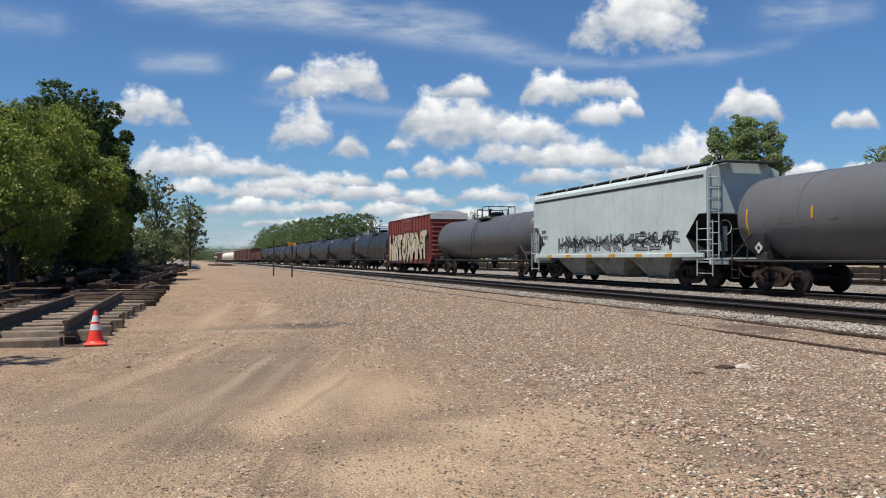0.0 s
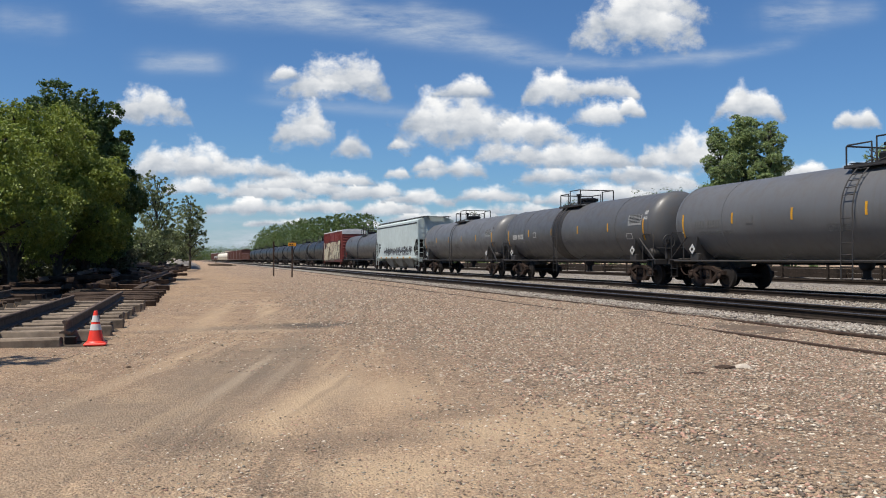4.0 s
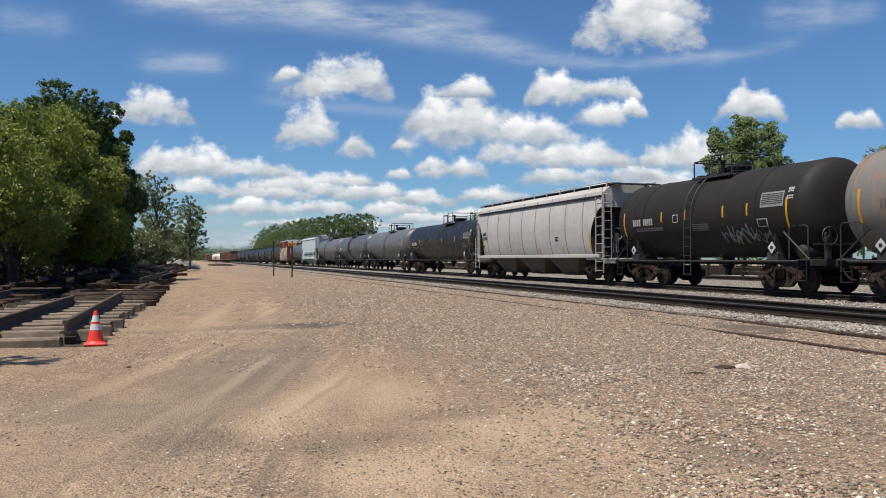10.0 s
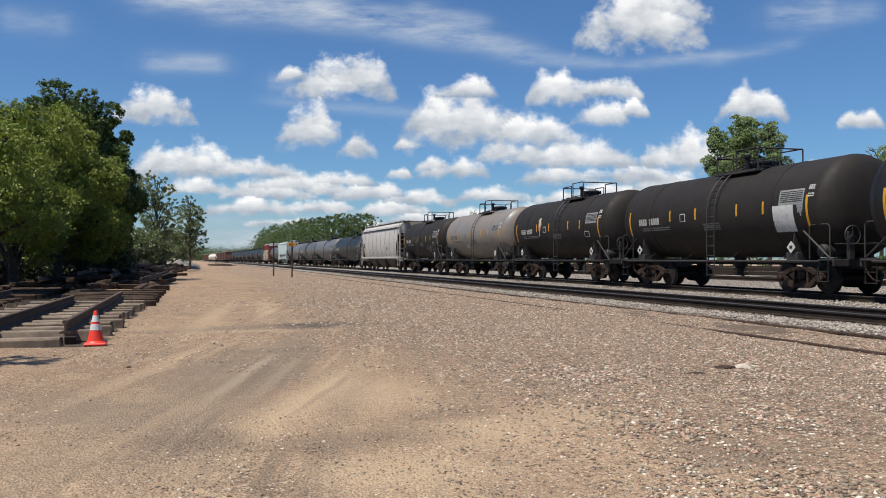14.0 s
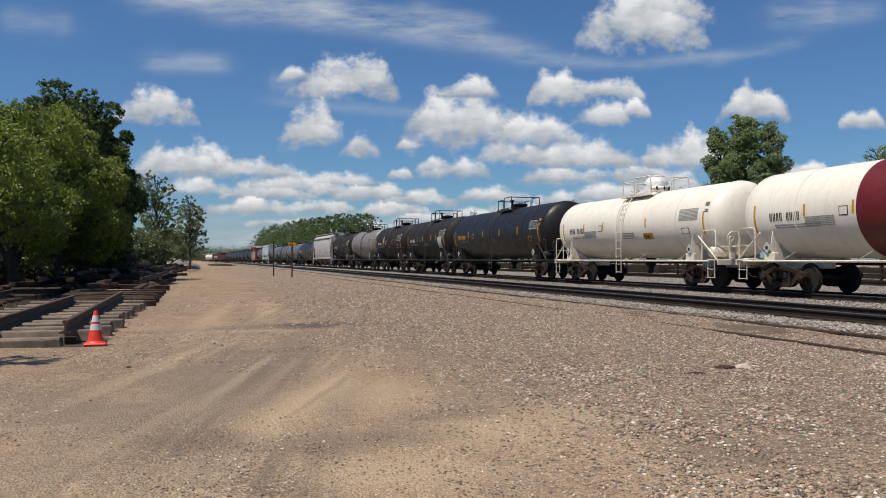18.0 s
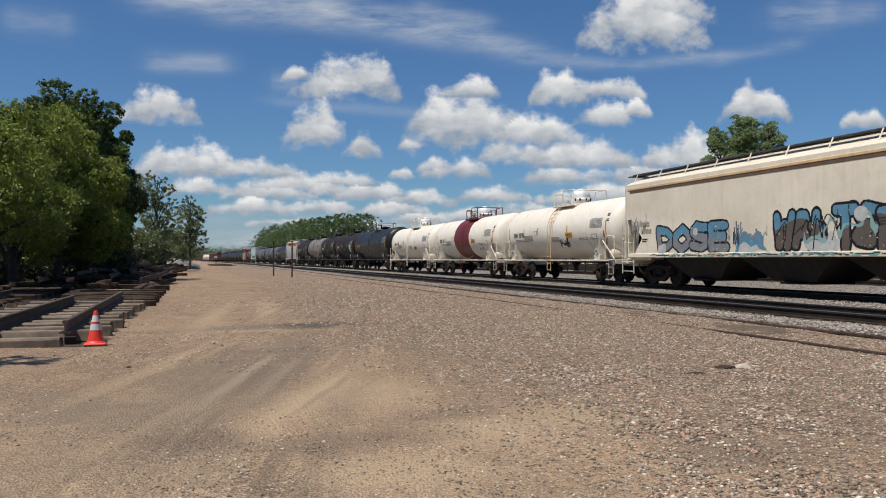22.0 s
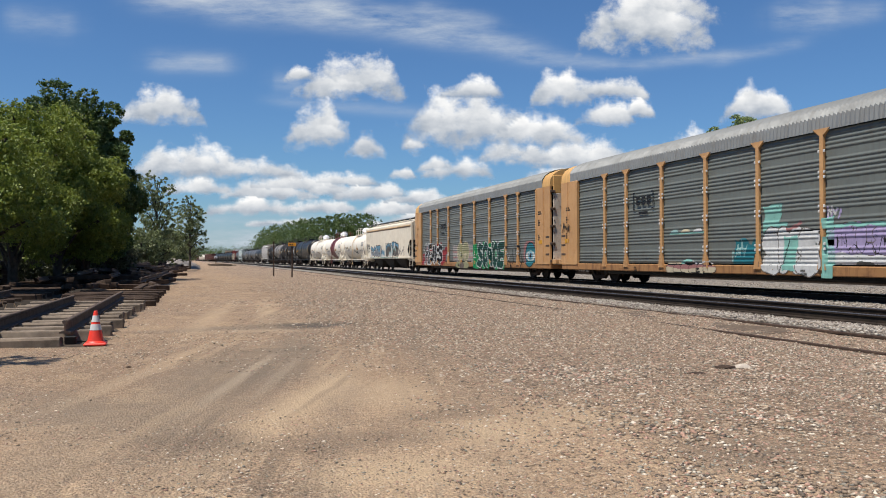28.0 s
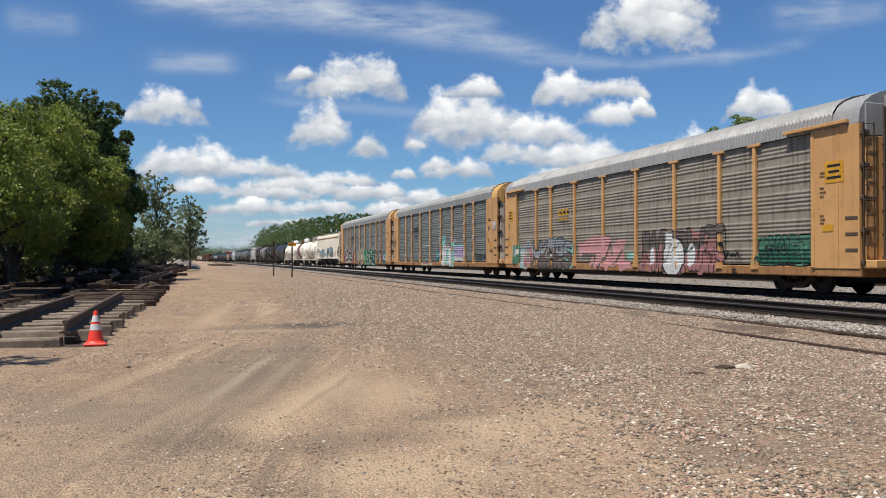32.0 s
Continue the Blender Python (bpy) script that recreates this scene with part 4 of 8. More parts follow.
def box_car(label, length, body, roofm, height=4.85, full=True, mark=None):
    car = tagged(new("box_car"), label, "box car", "cars of the freight train")
    half = length / 2
    hb = half - 0.62
    W = 1.5
    fl = 1.05
    part("car_body", Geo().box((0, 0, (fl + height - 0.25) / 2), (2 * W - 0.06, 2 * hb - 0.06, height - 0.25 - fl), None, 0.02), body, car)
    part("underframe", Geo().box((0, 0, 0.86), (2.5, 2 * hb, 0.36), None, 0.03), BLACK, car)
    ro = [(-W - 0.04, height - 0.28), (-W - 0.04, height - 0.2), (-0.9, height - 0.05), (0, height), (0.9, height - 0.05), (W + 0.04, height - 0.2), (W + 0.04, height - 0.28)]
    part("roof", Geo().prism(ro[::-1], -hb - 0.06, hb + 0.06, XZ), roofm, car, "", 20)
    for s in (-1, 1):
        part("side_sill", Geo().box((s * (W - 0.04), 0, 0.92), (0.1, 2 * hb - 0.1, 0.38), None, 0.02), body, car)
        for i in range(17):
            y = -hb + 0.15 + i * (2 * hb - 0.3) / 16
            if abs(y) < 1.9:
                continue
            part("side_post", lambda s=s: Geo().box((s * (W + 0.01), 0, (fl + height - 0.3) / 2), (0.10, 0.12, height - 0.35 - fl), None, 0.02), body, car, "", key="post%d%.2f" % (s, height)).location = (0, y, 0)
        def door(s=s):
            return Geo().box((s * (W + 0.03), 0, (fl + height - 0.35) / 2), (0.06, 3.1, height - 0.45 - fl), None, 0.01)
        leaf = part("sliding_door", door, body, car, "", key="bdoor%d%.2f" % (s, height))
        for i in range(5):
            part("door_rib", lambda s=s: Geo().box((s * (W + 0.065), 0, 0), (0.05, 3.0, 0.1), None, 0.02), body, leaf, "", key="brib%d" % s).location = (0, 0, fl + 0.4 + i * 0.68)
        for y in (-1.2, -0.4, 0.4, 1.2) if full else ():
            part("lock_rod", lambda s=s: Geo().tube([(s * (W + 0.11), 0, fl + 0.1), (s * (W + 0.11), 0, height - 0.5)], 0.02, 5), body, leaf, "", key="brod%d%.2f" % (s, height)).location = (0, y, 0)
    for d in (-1, 1):
        def end(d=d):
            g = Geo()
            return g.box((0, d * (hb - 0.02), (fl + height - 0.3) / 2), (2 * W, 0.06, height - 0.35 - fl), None, 0.015)
        part("end_wall", end, body, car, "", key="bend%d%.2f%.2f" % (d, hb, height))
        if full:
            part("end_top", Geo().box((0, d * (hb + 0.03), height - 0.42), (2 * W - 0.02, 0.1, 0.5), None, 0.02), roofm, car, "white upper end panel")
        for i in range(9 if full else 0):
            r = part("end_rib", lambda d=d: Geo().box((0, d * hb, 0), (2 * W - 0.2, 0.12, 0.2), None, 0.055), body, car, "", key="rib%d%.2f" % (d, hb))
            r.location = (0, 0, fl + 0.35 + i * (height - 0.6 - fl) / 9)
        add_truck(car, d * (half - 2.6), TRUCK, full)
        if full:
            ladder(car, -W - 0.09, d * (hb - 0.35), 0.45, height - 0.4 if d > 0 else 2.2, body, "y", 0.45, 0.38)
    add_ends(car, half - 0.12, body)
    if mark:
        flat_marks(car, -W - 0.075, hb * 0.8, 3.0, 0.3, [4, 5], mark, 1.3)
    return car


def gondola_car(label, length, body, load, height=2.9):
    car = tagged(new("gondola_car"), label, "gondola car", "cars of the freight train")
    half = length / 2
    hb = half - 0.6
    for s in (-1, 1):
        part("side_wall", Geo().box((s * 1.48, 0, (1.0 + height) / 2), (0.08, 2 * hb, height - 1.0), None, 0.02), body, car)
        part("top_chord", Geo().box((s * 1.48, 0, height), (0.18, 2 * hb + 0.05, 0.14), None, 0.02), body, car)
        for i in range(13):
            part("side_post", lambda s=s: Geo().box((s * 1.54, 0, (1.0 + height) / 2), (0.09, 0.14, height - 1.05), None, 0.02), body, car, "", key="gpost%d%.2f" % (s, height)).location = (0, -hb + 0.1 + i * (2 * hb - 0.2) / 12, 0)
    for d in (-1, 1):
        part("end_wall", Geo().box((0, d * hb, (1.0 + height) / 2), (2.9, 0.08, height - 1.0), None, 0.02), body, car)
        add_truck(car, d * (half - 2.5), TRUCK, False)
    part("floor_pan", Geo().box((0, 0, 0.98), (2.9, 2 * hb, 0.2), None, 0.02), body, car)
    part("load", Geo().box((0, 0, (1.1 + height - 0.35) / 2), (2.8, 2 * hb - 0.2, height - 1.45), None, 0.1), load, car, "heap of dark loose load")
    add_ends(car, half - 0.12, body)
    return car


# ---- enclosed auto racks ----
BAYS = [2.71, 1.93, 2.81, 2.95, 2.91, 2.91, 2.86, 1.93, 2.67]


def auto_rack(label, length, frame_mat, panel_mat, roof_mat, end_top, t_posts=False):
    car = tagged(new("auto_rack_car"), label, "auto rack", "cars of the freight train")
    half = length / 2
    hb = half - 0.70
    W = 1.55
    base, eave, top = 0.78, 4.92, 5.80
    cl = sum(BAYS) / 2
    part("deck_sill", Geo().box((0, 0, 0.70), (2 * W - 0.06, 2 * hb, 0.30), None, 0.03), RACKSILL, car, "rust-stained side sill")
    part("centre_sill", Geo().box((0, 0, 0.56), (0.6, 2 * hb - 1.0, 0.36), None, 0.03), BLACK, car)
    part("underframe", Geo().box((0, 0, 0.50), (2.3, 2 * hb - 7.5, 0.20), None, 0.04), BLACK, car)
    part("decks", Geo().box((0, 0, 2.6), (2 * W - 0.4, 2 * hb - 0.4, 3.6)), BLACK, car, "dark closed interior")
    for s in (-1, 1):
        y = cl
        for bi, w in enumerate(BAYS):
            # each side panel is pressed into level ribs
            def panel(w=w, s=s):
                g = Geo()
                hgt = eave - 0.16 - base - 0.10
                n = 140
                prof = []
                for i in range(n + 1):
                    z = base + 0.12 + hgt * i / n
                    ph = (z - base) % 0.86
                    x = 0.0
                    if ph < 0.65:
                        x = 0.029 * (0.5 - 0.5 * math.cos(2 * math.pi * ph / 0.13))
                    prof.append((W - 0.12 + x, z))
                k = 0
                for x, z in prof:
                    for yy in (-w / 2 + 0.04, w / 2 - 0.04):
                        g.v.append(Vector((s * x, yy, z)))
                        g.v.append(Vector((s * (W - 0.16), yy, z)))
                for i in range(n):
                    b = i * 4
                    q = [(b, b + 2, b + 6, b + 4), (b + 1, b + 5, b + 7, b + 3)]
                    g.f += q if s > 0 else [c[::-1] for c in q]
                return g
            part("side_panel", panel, panel_mat, car, "", 60, key="apanel%d%.2f" % (s, w)).location = (0, y - w / 2, 0)
            y -= w
        y = cl
        for bi in range(len(BAYS) + 1):
            if 0 < bi < len(BAYS):
                def post(s=s):
                    g = Geo().box((s * (W - 0.05), 0, (base + eave - 0.15) / 2), (0.12, 0.15, eave - 0.2 - base), None, 0.02)
                    if t_posts:
                        g.box((s * (W - 0.02), 0, eave - 0.16), (0.1, 0.62, 0.09), None, 0.01)
                    else:
                        g.prism([(-0.34, eave - 0.06), (-0.09, eave - 0.26), (0.09, eave - 0.26), (0.34, eave - 0.06)], s * (W - 0.08), s * (W - 0.0), YZ)
                    g.prism([(-0.17, base - 0.05), (-0.075, base + 0.45), (0.075, base + 0.45), (0.17, base - 0.05)], s * (W - 0.08), s * (W + 0.02), YZ)
                    return g
                pp = part("side_post", post, frame_mat, car, "", key="apost%d%d" % (s, t_posts))
                pp.location = (0, y, 0)
                if s < 0 and not t_posts:
                    for z in (1.35, 1.5, 2.45, 2.6, 3.45, 3.6, 4.2):
                        for q in (-0.11, 0.11):
                            c = part("panel_clip", lambda: Geo().box((-W + 0.015, 0, 0), (0.05, 0.06, 0.08), None, 0.01), CLIP, pp, "", key="aclip")
                            c.location = (0, q, z)
            if bi < len(BAYS):
                y -= BAYS[bi]
        # end housings
        for d in (-1, 1):
            m = (cl + hb) / 2
            part("end_panel", Geo().box((s * (W - 0.06), d * m, (base + eave - 0.1) / 2), (0.12, hb - cl, eave - 0.1 - base), None, 0.015), frame_mat, car)
            part("panel_lip", Geo().box((s * (W - 0.0), d * (cl + 0.06), (base + eave - 0.14) / 2), (0.07, 0.13, eave - 0.18 - base), None, 0.015), frame_mat, car)
            part("panel_rib", Geo().box((s * (W + 0.005), d * (m + 0.15), (base + eave) / 2), (0.03, 0.035, eave - 0.25 - base)), frame_mat, car)
    # roof: cross-ribbed sheets bowed over the car
    sec = []
    for i in range(13):
        a = math.pi * i / 12
        sec.append((-(W - 0.02) * math.cos(a) , eave - 0.12 + (top - eave + 0.12) * math.sin(a) ** 0.72))
    def roof():
        g = Geo()
        n = len(sec)
        L = 2 * hb - 2.0
        steps = int(L / 0.085)
        for i in range(steps + 1):
            y = -L / 2 + L * i / steps
            for k, (x, z) in enumerate(sec):
                lift = 0.0 if i % 2 or k in (0, n - 1) else 0.07
                g.v.append(Vector((x * (1 + lift / 2.2), y, z + lift)))
        for i in range(steps):
            g.f += [(i * n + j, i * n + j + 1, (i + 1) * n + j + 1, (i + 1) * n + j)[::-1] for j in range(n - 1)]
        return g
    part("roof", roof, roof_mat, car, "", 12, key="aroof")
    for d in (-1, 1):
        part("roof_end", Geo().prism([(x * 1.012, z + 0.02) for x, z in sec], d * (hb - 1.0), d * hb, XZ) if d < 0 else Geo().prism([(x * 1.012, z + 0.02) for x, z in sec][::-1], hb - 1.0, hb, XZ), end_top, car, "", 30)
        # folding end doors
        for s in (-1, 1):
            for q in (0.38, 1.05):
                leaf = part("end_door", Geo().box((s * q, d * (hb + 0.03), (base + 4.46) / 2), (0.62, 0.06, 4.46 - base), None, 0.02), DOORWHITE if d < 0 and not t_posts else frame_mat, car, "folding end door")
                part("door_cap", Geo().box((s * q, d * (hb + 0.03), (4.47 + (5.6 if q < 0.5 else 5.38)) / 2), (0.62, 0.055, (5.6 if q < 0.5 else 5.38) - 4.47), None, 0.02), end_top, car, "yellow top of the end door")
                for z in (1.1, 1.75, 2.4, 3.05, 3.7, 4.25):
                    for w in (-0.25, 0.25):
                        part("door_bolt", lambda: Geo().box((0, 0, 0), (0.06, 0.04, 0.06), None, 0.012), HINGE, leaf, "", key="doorbolt").location = (s * q + w, d * (hb + 0.065), z)
            part("door_post", Geo().box((s * 0.72, d * (hb + 0.07), (base + 5.3) / 2), (0.13, 0.08, 5.3 - base), None, 0.01), HINGE, car)
            for z in (0.95, 1.85, 2.75, 3.65, 4.55):
                part("door_hinge", Geo().box((s * 1.40, d * (hb + 0.06), z), (0.26, 0.12, 0.13), None, 0.02), HINGE, car, "dark steel hinge")
        part("end_sill", Geo().box((0, d * (hb + 0.25), 0.92), (2.9, 0.5, 0.22), None, 0.02), frame_mat, car)
        for s in (-1, 1) if t_posts else ():
            ladder(car, s * (W - 0.22), d * (hb + 0.13), 0.9, eave - 0.1, HINGE, "x", 0.36, 0.42)
        add_truck(car, d * (half - 3.9), TRUCK)
    if t_posts:
        for d in (-1, 1):
            part("eave_board", Geo().box((-W - 0.05, d * (cl + 0.2), eave + 0.0), (0.16, 2.6, 0.10), None, 0.01), frame_mat, car)
    add_ends(car, half - 0.12, frame_mat)
    # lettering on end panels and sill
    for d in (-1, 1):
        for z in (1.3, 1.75, 2.2):
            part("step_recess", Geo().box((-W - 0.001, d * (hb - 0.28), z), (0.02, 0.46, 0.10), None, 0.008), HINGE, car, "dark step recess")
    for y in (-8.0, -3.5, 2.0, 6.5):
        flat_marks(car, -W + 0.012, y, 0.70, 0.07, [4, 5], INK, 1.5)
    for d in (-1, 1):
        m = (cl + hb) / 2
        for z, h, ln in ((3.55, 0.07, [7, 8]), (3.1, 0.08, [3, 4, 3]), (2.3, 0.07, [3, 4, 3])):
            flat_marks(car, -W - 0.006, d * m + 0.55 if d < 0 else m + 0.3, z, h, ln, INK, 1.5)
        if t_posts:
            plate = part("quality_plate", Geo().box((-W - 0.008, d * m, 3.55), (0.012, 0.72, 0.62), None, 0.003), YELLOW, car, "yellow plate with three dark lines")
            for k, w in enumerate((0.5, 0.42, 0.56)):
                part("plate_line", Geo().box((-W - 0.017, d * m, 3.73 - k * 0.17), (0.006, w, 0.07)), INK, plate)
        part("notice_plate", Geo().box((-W - 0.008, d * m + 0.25, 1.95), (0.012, 0.42, 0.2)), YELLOW, car, "yellow warning plate")
    return car


RACKSILL = paint("rusty_sill", (0.40, 0.20, 0.075), 0.65, grime=(0.11, 0.045, 0.02), dirt=0.85, rust=0.8, streak=0.8)
HINGE = plain("hinge_brown", (0.11, 0.075, 0.055), 0.75, 0.1, 9.0, 0.4)
PANELGREY = plain("data_panel_grey", (0.30, 0.30, 0.29), 0.6, 0.0, 12.0, 0.25)
WHITEWRAP = plain("white_wrap", (0.95, 0.95, 0.95), 0.45, 0.0, 3.0, 0.06, 0.3)
YELLOW = plain("reflective_yellow", (0.66, 0.33, 0.03), 0.5, 0.0, 8.0, 0.2)
WHITEINK = plain("white_stencil", (0.60, 0.59, 0.56), 0.6, 0.0, 12.0, 0.2)
GREYINK = plain("grey_stencil", (0.36, 0.35, 0.33), 0.6, 0.0, 12.0, 0.35)
FADEDINK = plain("faded_stencil", (0.16, 0.16, 0.155), 0.6, 0.0, 12.0, 0.35)
INK = plain("black_stencil", (0.03, 0.03, 0.03), 0.6, 0.0, 12.0, 0.3)
SEAM = plain("seam_dirt", (0.27, 0.25, 0.23), 0.7, 0.0, 5.0, 0.3)
# near-black: the roof overhang's shadow put into the rail colour
EAVE = plain("eave_shade", (0.03, 0.03, 0.03), 0.6, 0.2, 5.0, 0.3)
ROOFGREY = plain("grating_grey", (0.10, 0.10, 0.10), 0.7, 0.3, 9.0, 0.4)
# base lowered to near black: underside shade painted in, with grime over it
BAYGREY = paint("bay_paint_shaded", (0.030, 0.027, 0.024), 0.8, gloss=0.15, grime=(0.04, 0.03, 0.022), dirt=0.8, rust=0.2, streak=0.8)
BAYPALE = paint("pale_bay_paint", (0.30, 0.31, 0.29), 0.7, gloss=0.2, grime=(0.06, 0.05, 0.04), dirt=0.8, rust=0.2, streak=0.7)
# brown grime, with the bays' underside shade also in the base colour
BAYBROWN = paint("brown_bay_shaded", (0.11, 0.088, 0.07), 0.7, gloss=0.2, grime=(0.06, 0.045, 0.035), dirt=0.8, rust=0.3, streak=0.8)
TANRUST = paint("tan_stained_trim", (0.78, 0.55, 0.30), 0.6, grime=(0.4, 0.2, 0.08), dirt=0.5, rust=0.4)
SHORT_STRIPES, WHITE_STRIPES = (0.42, 0.10, -0.36, -0.62), (0.62, 0.30, -0.32)
# near-black for the shaded hopper ends: painted shade on sheets and braces
SLOPE = plain("slope_shade", (0.02, 0.018, 0.017), 0.8, 0.0, 3.0, 0.4)
CLIP = plain("clip_white", (0.74, 0.74, 0.72), 0.5, 0.0, 9.0, 0.15)
DOORWHITE = paint("door_white", (0.72, 0.66, 0.56), 0.5, grime=(0.26, 0.12, 0.05), dirt=0.35, rust=0.8, streak=0.6)


# ---- painted murals: spray paint laid on the cars' sides ----


def spray(name):
    cols = {"black": (0.02, 0.02, 0.022), "white": (0.72, 0.72, 0.70), "cream": (0.66, 0.57, 0.40), "blue": (0.16, 0.36, 0.50), "navy": (0.05, 0.08, 0.13), "grey": (0.30, 0.32, 0.34), "red": (0.36, 0.03, 0.035),
            "green": (0.02, 0.30, 0.11), "deep_green": (0.015, 0.07, 0.05), "olive": (0.38, 0.37, 0.21), "mint": (0.28, 0.58, 0.50), "lilac": (0.46, 0.38, 0.60), "pink": (0.66, 0.33, 0.33), "teal": (0.03, 0.20, 0.24), "dust": (0.17, 0.14, 0.12),
            "pale_teal": (0.36, 0.56, 0.53), "amber": (0.72, 0.36, 0.03), "rust": (0.30, 0.16, 0.09), "rose": (0.42, 0.20, 0.19), "bone": (0.40, 0.36, 0.34), "pine": (0.03, 0.14, 0.09), "dull_green": (0.09, 0.23, 0.15)}
    return plain("spray_" + name, tuple(q * 0.85 for q in cols[name]), 0.55, 0.0, 6.0, 0.16, 0.05)


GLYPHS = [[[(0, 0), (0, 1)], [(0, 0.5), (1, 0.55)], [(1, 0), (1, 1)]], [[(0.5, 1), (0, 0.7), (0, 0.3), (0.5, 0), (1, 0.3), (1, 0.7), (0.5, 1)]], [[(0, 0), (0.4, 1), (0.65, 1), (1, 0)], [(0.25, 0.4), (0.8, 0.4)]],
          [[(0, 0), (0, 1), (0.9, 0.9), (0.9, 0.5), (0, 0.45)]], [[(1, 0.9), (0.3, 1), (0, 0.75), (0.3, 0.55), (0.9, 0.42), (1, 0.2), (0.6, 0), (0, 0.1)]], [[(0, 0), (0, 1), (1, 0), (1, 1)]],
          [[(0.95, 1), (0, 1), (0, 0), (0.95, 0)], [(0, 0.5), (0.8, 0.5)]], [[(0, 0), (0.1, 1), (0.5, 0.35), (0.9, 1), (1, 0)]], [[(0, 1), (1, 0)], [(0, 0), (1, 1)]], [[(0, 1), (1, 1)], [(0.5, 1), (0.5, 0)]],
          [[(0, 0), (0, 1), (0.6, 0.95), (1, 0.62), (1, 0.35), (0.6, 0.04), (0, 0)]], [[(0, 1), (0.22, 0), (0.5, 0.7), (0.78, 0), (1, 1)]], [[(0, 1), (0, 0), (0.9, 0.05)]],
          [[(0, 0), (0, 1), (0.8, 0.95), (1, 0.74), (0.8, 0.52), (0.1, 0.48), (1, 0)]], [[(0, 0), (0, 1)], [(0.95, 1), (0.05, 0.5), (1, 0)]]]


def near_line(P, Q, pts):
    """Distance of the points P, Q to a broken line."""
    best = np.full(P.shape, 9.0)
    for (xa, ya), (xb, yb) in zip(pts, pts[1:]):
        dx, dy = xb - xa, yb - ya
        t = np.clip(((P - xa) * dx + (Q - ya) * dy) / max(dx * dx + dy * dy, 1e-9), 0, 1)
        best = np.minimum(best, np.hypot(P - xa - t * dx, Q - ya - t * dy))
    return best


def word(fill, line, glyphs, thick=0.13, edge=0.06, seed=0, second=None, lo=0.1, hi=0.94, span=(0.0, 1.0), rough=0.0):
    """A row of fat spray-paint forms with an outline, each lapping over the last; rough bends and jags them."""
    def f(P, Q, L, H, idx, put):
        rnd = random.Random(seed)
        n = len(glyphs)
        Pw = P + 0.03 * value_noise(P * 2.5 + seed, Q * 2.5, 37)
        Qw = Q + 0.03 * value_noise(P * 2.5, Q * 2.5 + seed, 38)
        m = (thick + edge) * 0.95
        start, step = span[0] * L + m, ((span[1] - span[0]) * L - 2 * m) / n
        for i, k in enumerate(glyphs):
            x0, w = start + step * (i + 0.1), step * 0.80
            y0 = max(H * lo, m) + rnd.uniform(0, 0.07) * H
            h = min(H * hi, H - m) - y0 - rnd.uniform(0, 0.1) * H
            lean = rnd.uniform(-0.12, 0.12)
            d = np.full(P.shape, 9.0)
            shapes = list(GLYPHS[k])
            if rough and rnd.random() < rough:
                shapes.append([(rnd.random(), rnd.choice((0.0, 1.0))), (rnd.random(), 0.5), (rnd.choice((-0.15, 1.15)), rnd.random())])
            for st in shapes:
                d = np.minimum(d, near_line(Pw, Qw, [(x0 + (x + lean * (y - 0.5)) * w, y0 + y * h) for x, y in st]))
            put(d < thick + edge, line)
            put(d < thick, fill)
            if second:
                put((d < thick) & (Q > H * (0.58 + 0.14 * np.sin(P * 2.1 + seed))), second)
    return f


def lines(col, segs, thick=0.03):
    """Separate straight strokes, in shares of the painted field."""
    def f(P, Q, L, H, idx, put):
        for xa, ya, xb, yb in segs:
            put(near_line(P, Q, [(xa * L, ya * H), (xb * L, yb * H)]) < thick, col)
    return f


def curvy(pts):
    """Rounds the corners of a zigzag line."""
    out = [pts[0]]
    for a, b, c in zip(pts, pts[1:], pts[2:]):
        p, q = ((a[0] + b[0]) / 2, (a[1] + b[1]) / 2), ((b[0] + c[0]) / 2, (b[1] + c[1]) / 2)
        for t in (0.0, 0.33, 0.66):
            out.append(tuple((1 - t) ** 2 * p[k] + 2 * t * (1 - t) * b[k] + t * t * q[k] for k in (0, 1)))
    out.append(pts[-1])
    return out


def scrawl(col, thick=0.03, seed=0, n=26, wild=0.5):
    def f(P, Q, L, H, idx, put):
        rnd = random.Random(seed)
        x, pts, d = 0.05 * L, [], np.full(P.shape, 9.0)
        for i in range(n):
            pts.append((x, H * (0.5 + (0.42 if i % 2 else -0.42) * rnd.uniform(0.1, 1.0))))
            x = min(max(x + L * 0.9 / n * rnd.uniform(-1.2, 3.0), 0.03 * L), 0.97 * L)
            if rnd.random() < 0.22 and len(pts) > 2:
                d = np.minimum(d, near_line(P, Q, curvy(pts)))
                pts = []
        if len(pts) > 1:
            d = np.minimum(d, near_line(P, Q, curvy(pts)))
        put(d < 0.8 * thick * (0.7 + 0.6 * (np.sin(P * 3 + seed) * 0.5 + 0.5)), col)
    return f


def oval(col, cx, cy, rx, ry, hollow=0.0):
    def f(P, Q, L, H, idx, put):
        d = np.hypot((P - cx * L) / (rx * L), (Q - cy * H) / (ry * H))
        put((d < 1) & (d > hollow), col)
    return f


def patch_of(col, x0, x1, y0, y1, ragged=0.1):
    def f(P, Q, L, H, idx, put):
        r = ragged * value_noise(P * 3, Q * 3, 33)
        put((P > x0 * L + r) & (P < x1 * L + r) & (Q > y0 * H + r) & (Q < y1 * H + r), col)
    return f


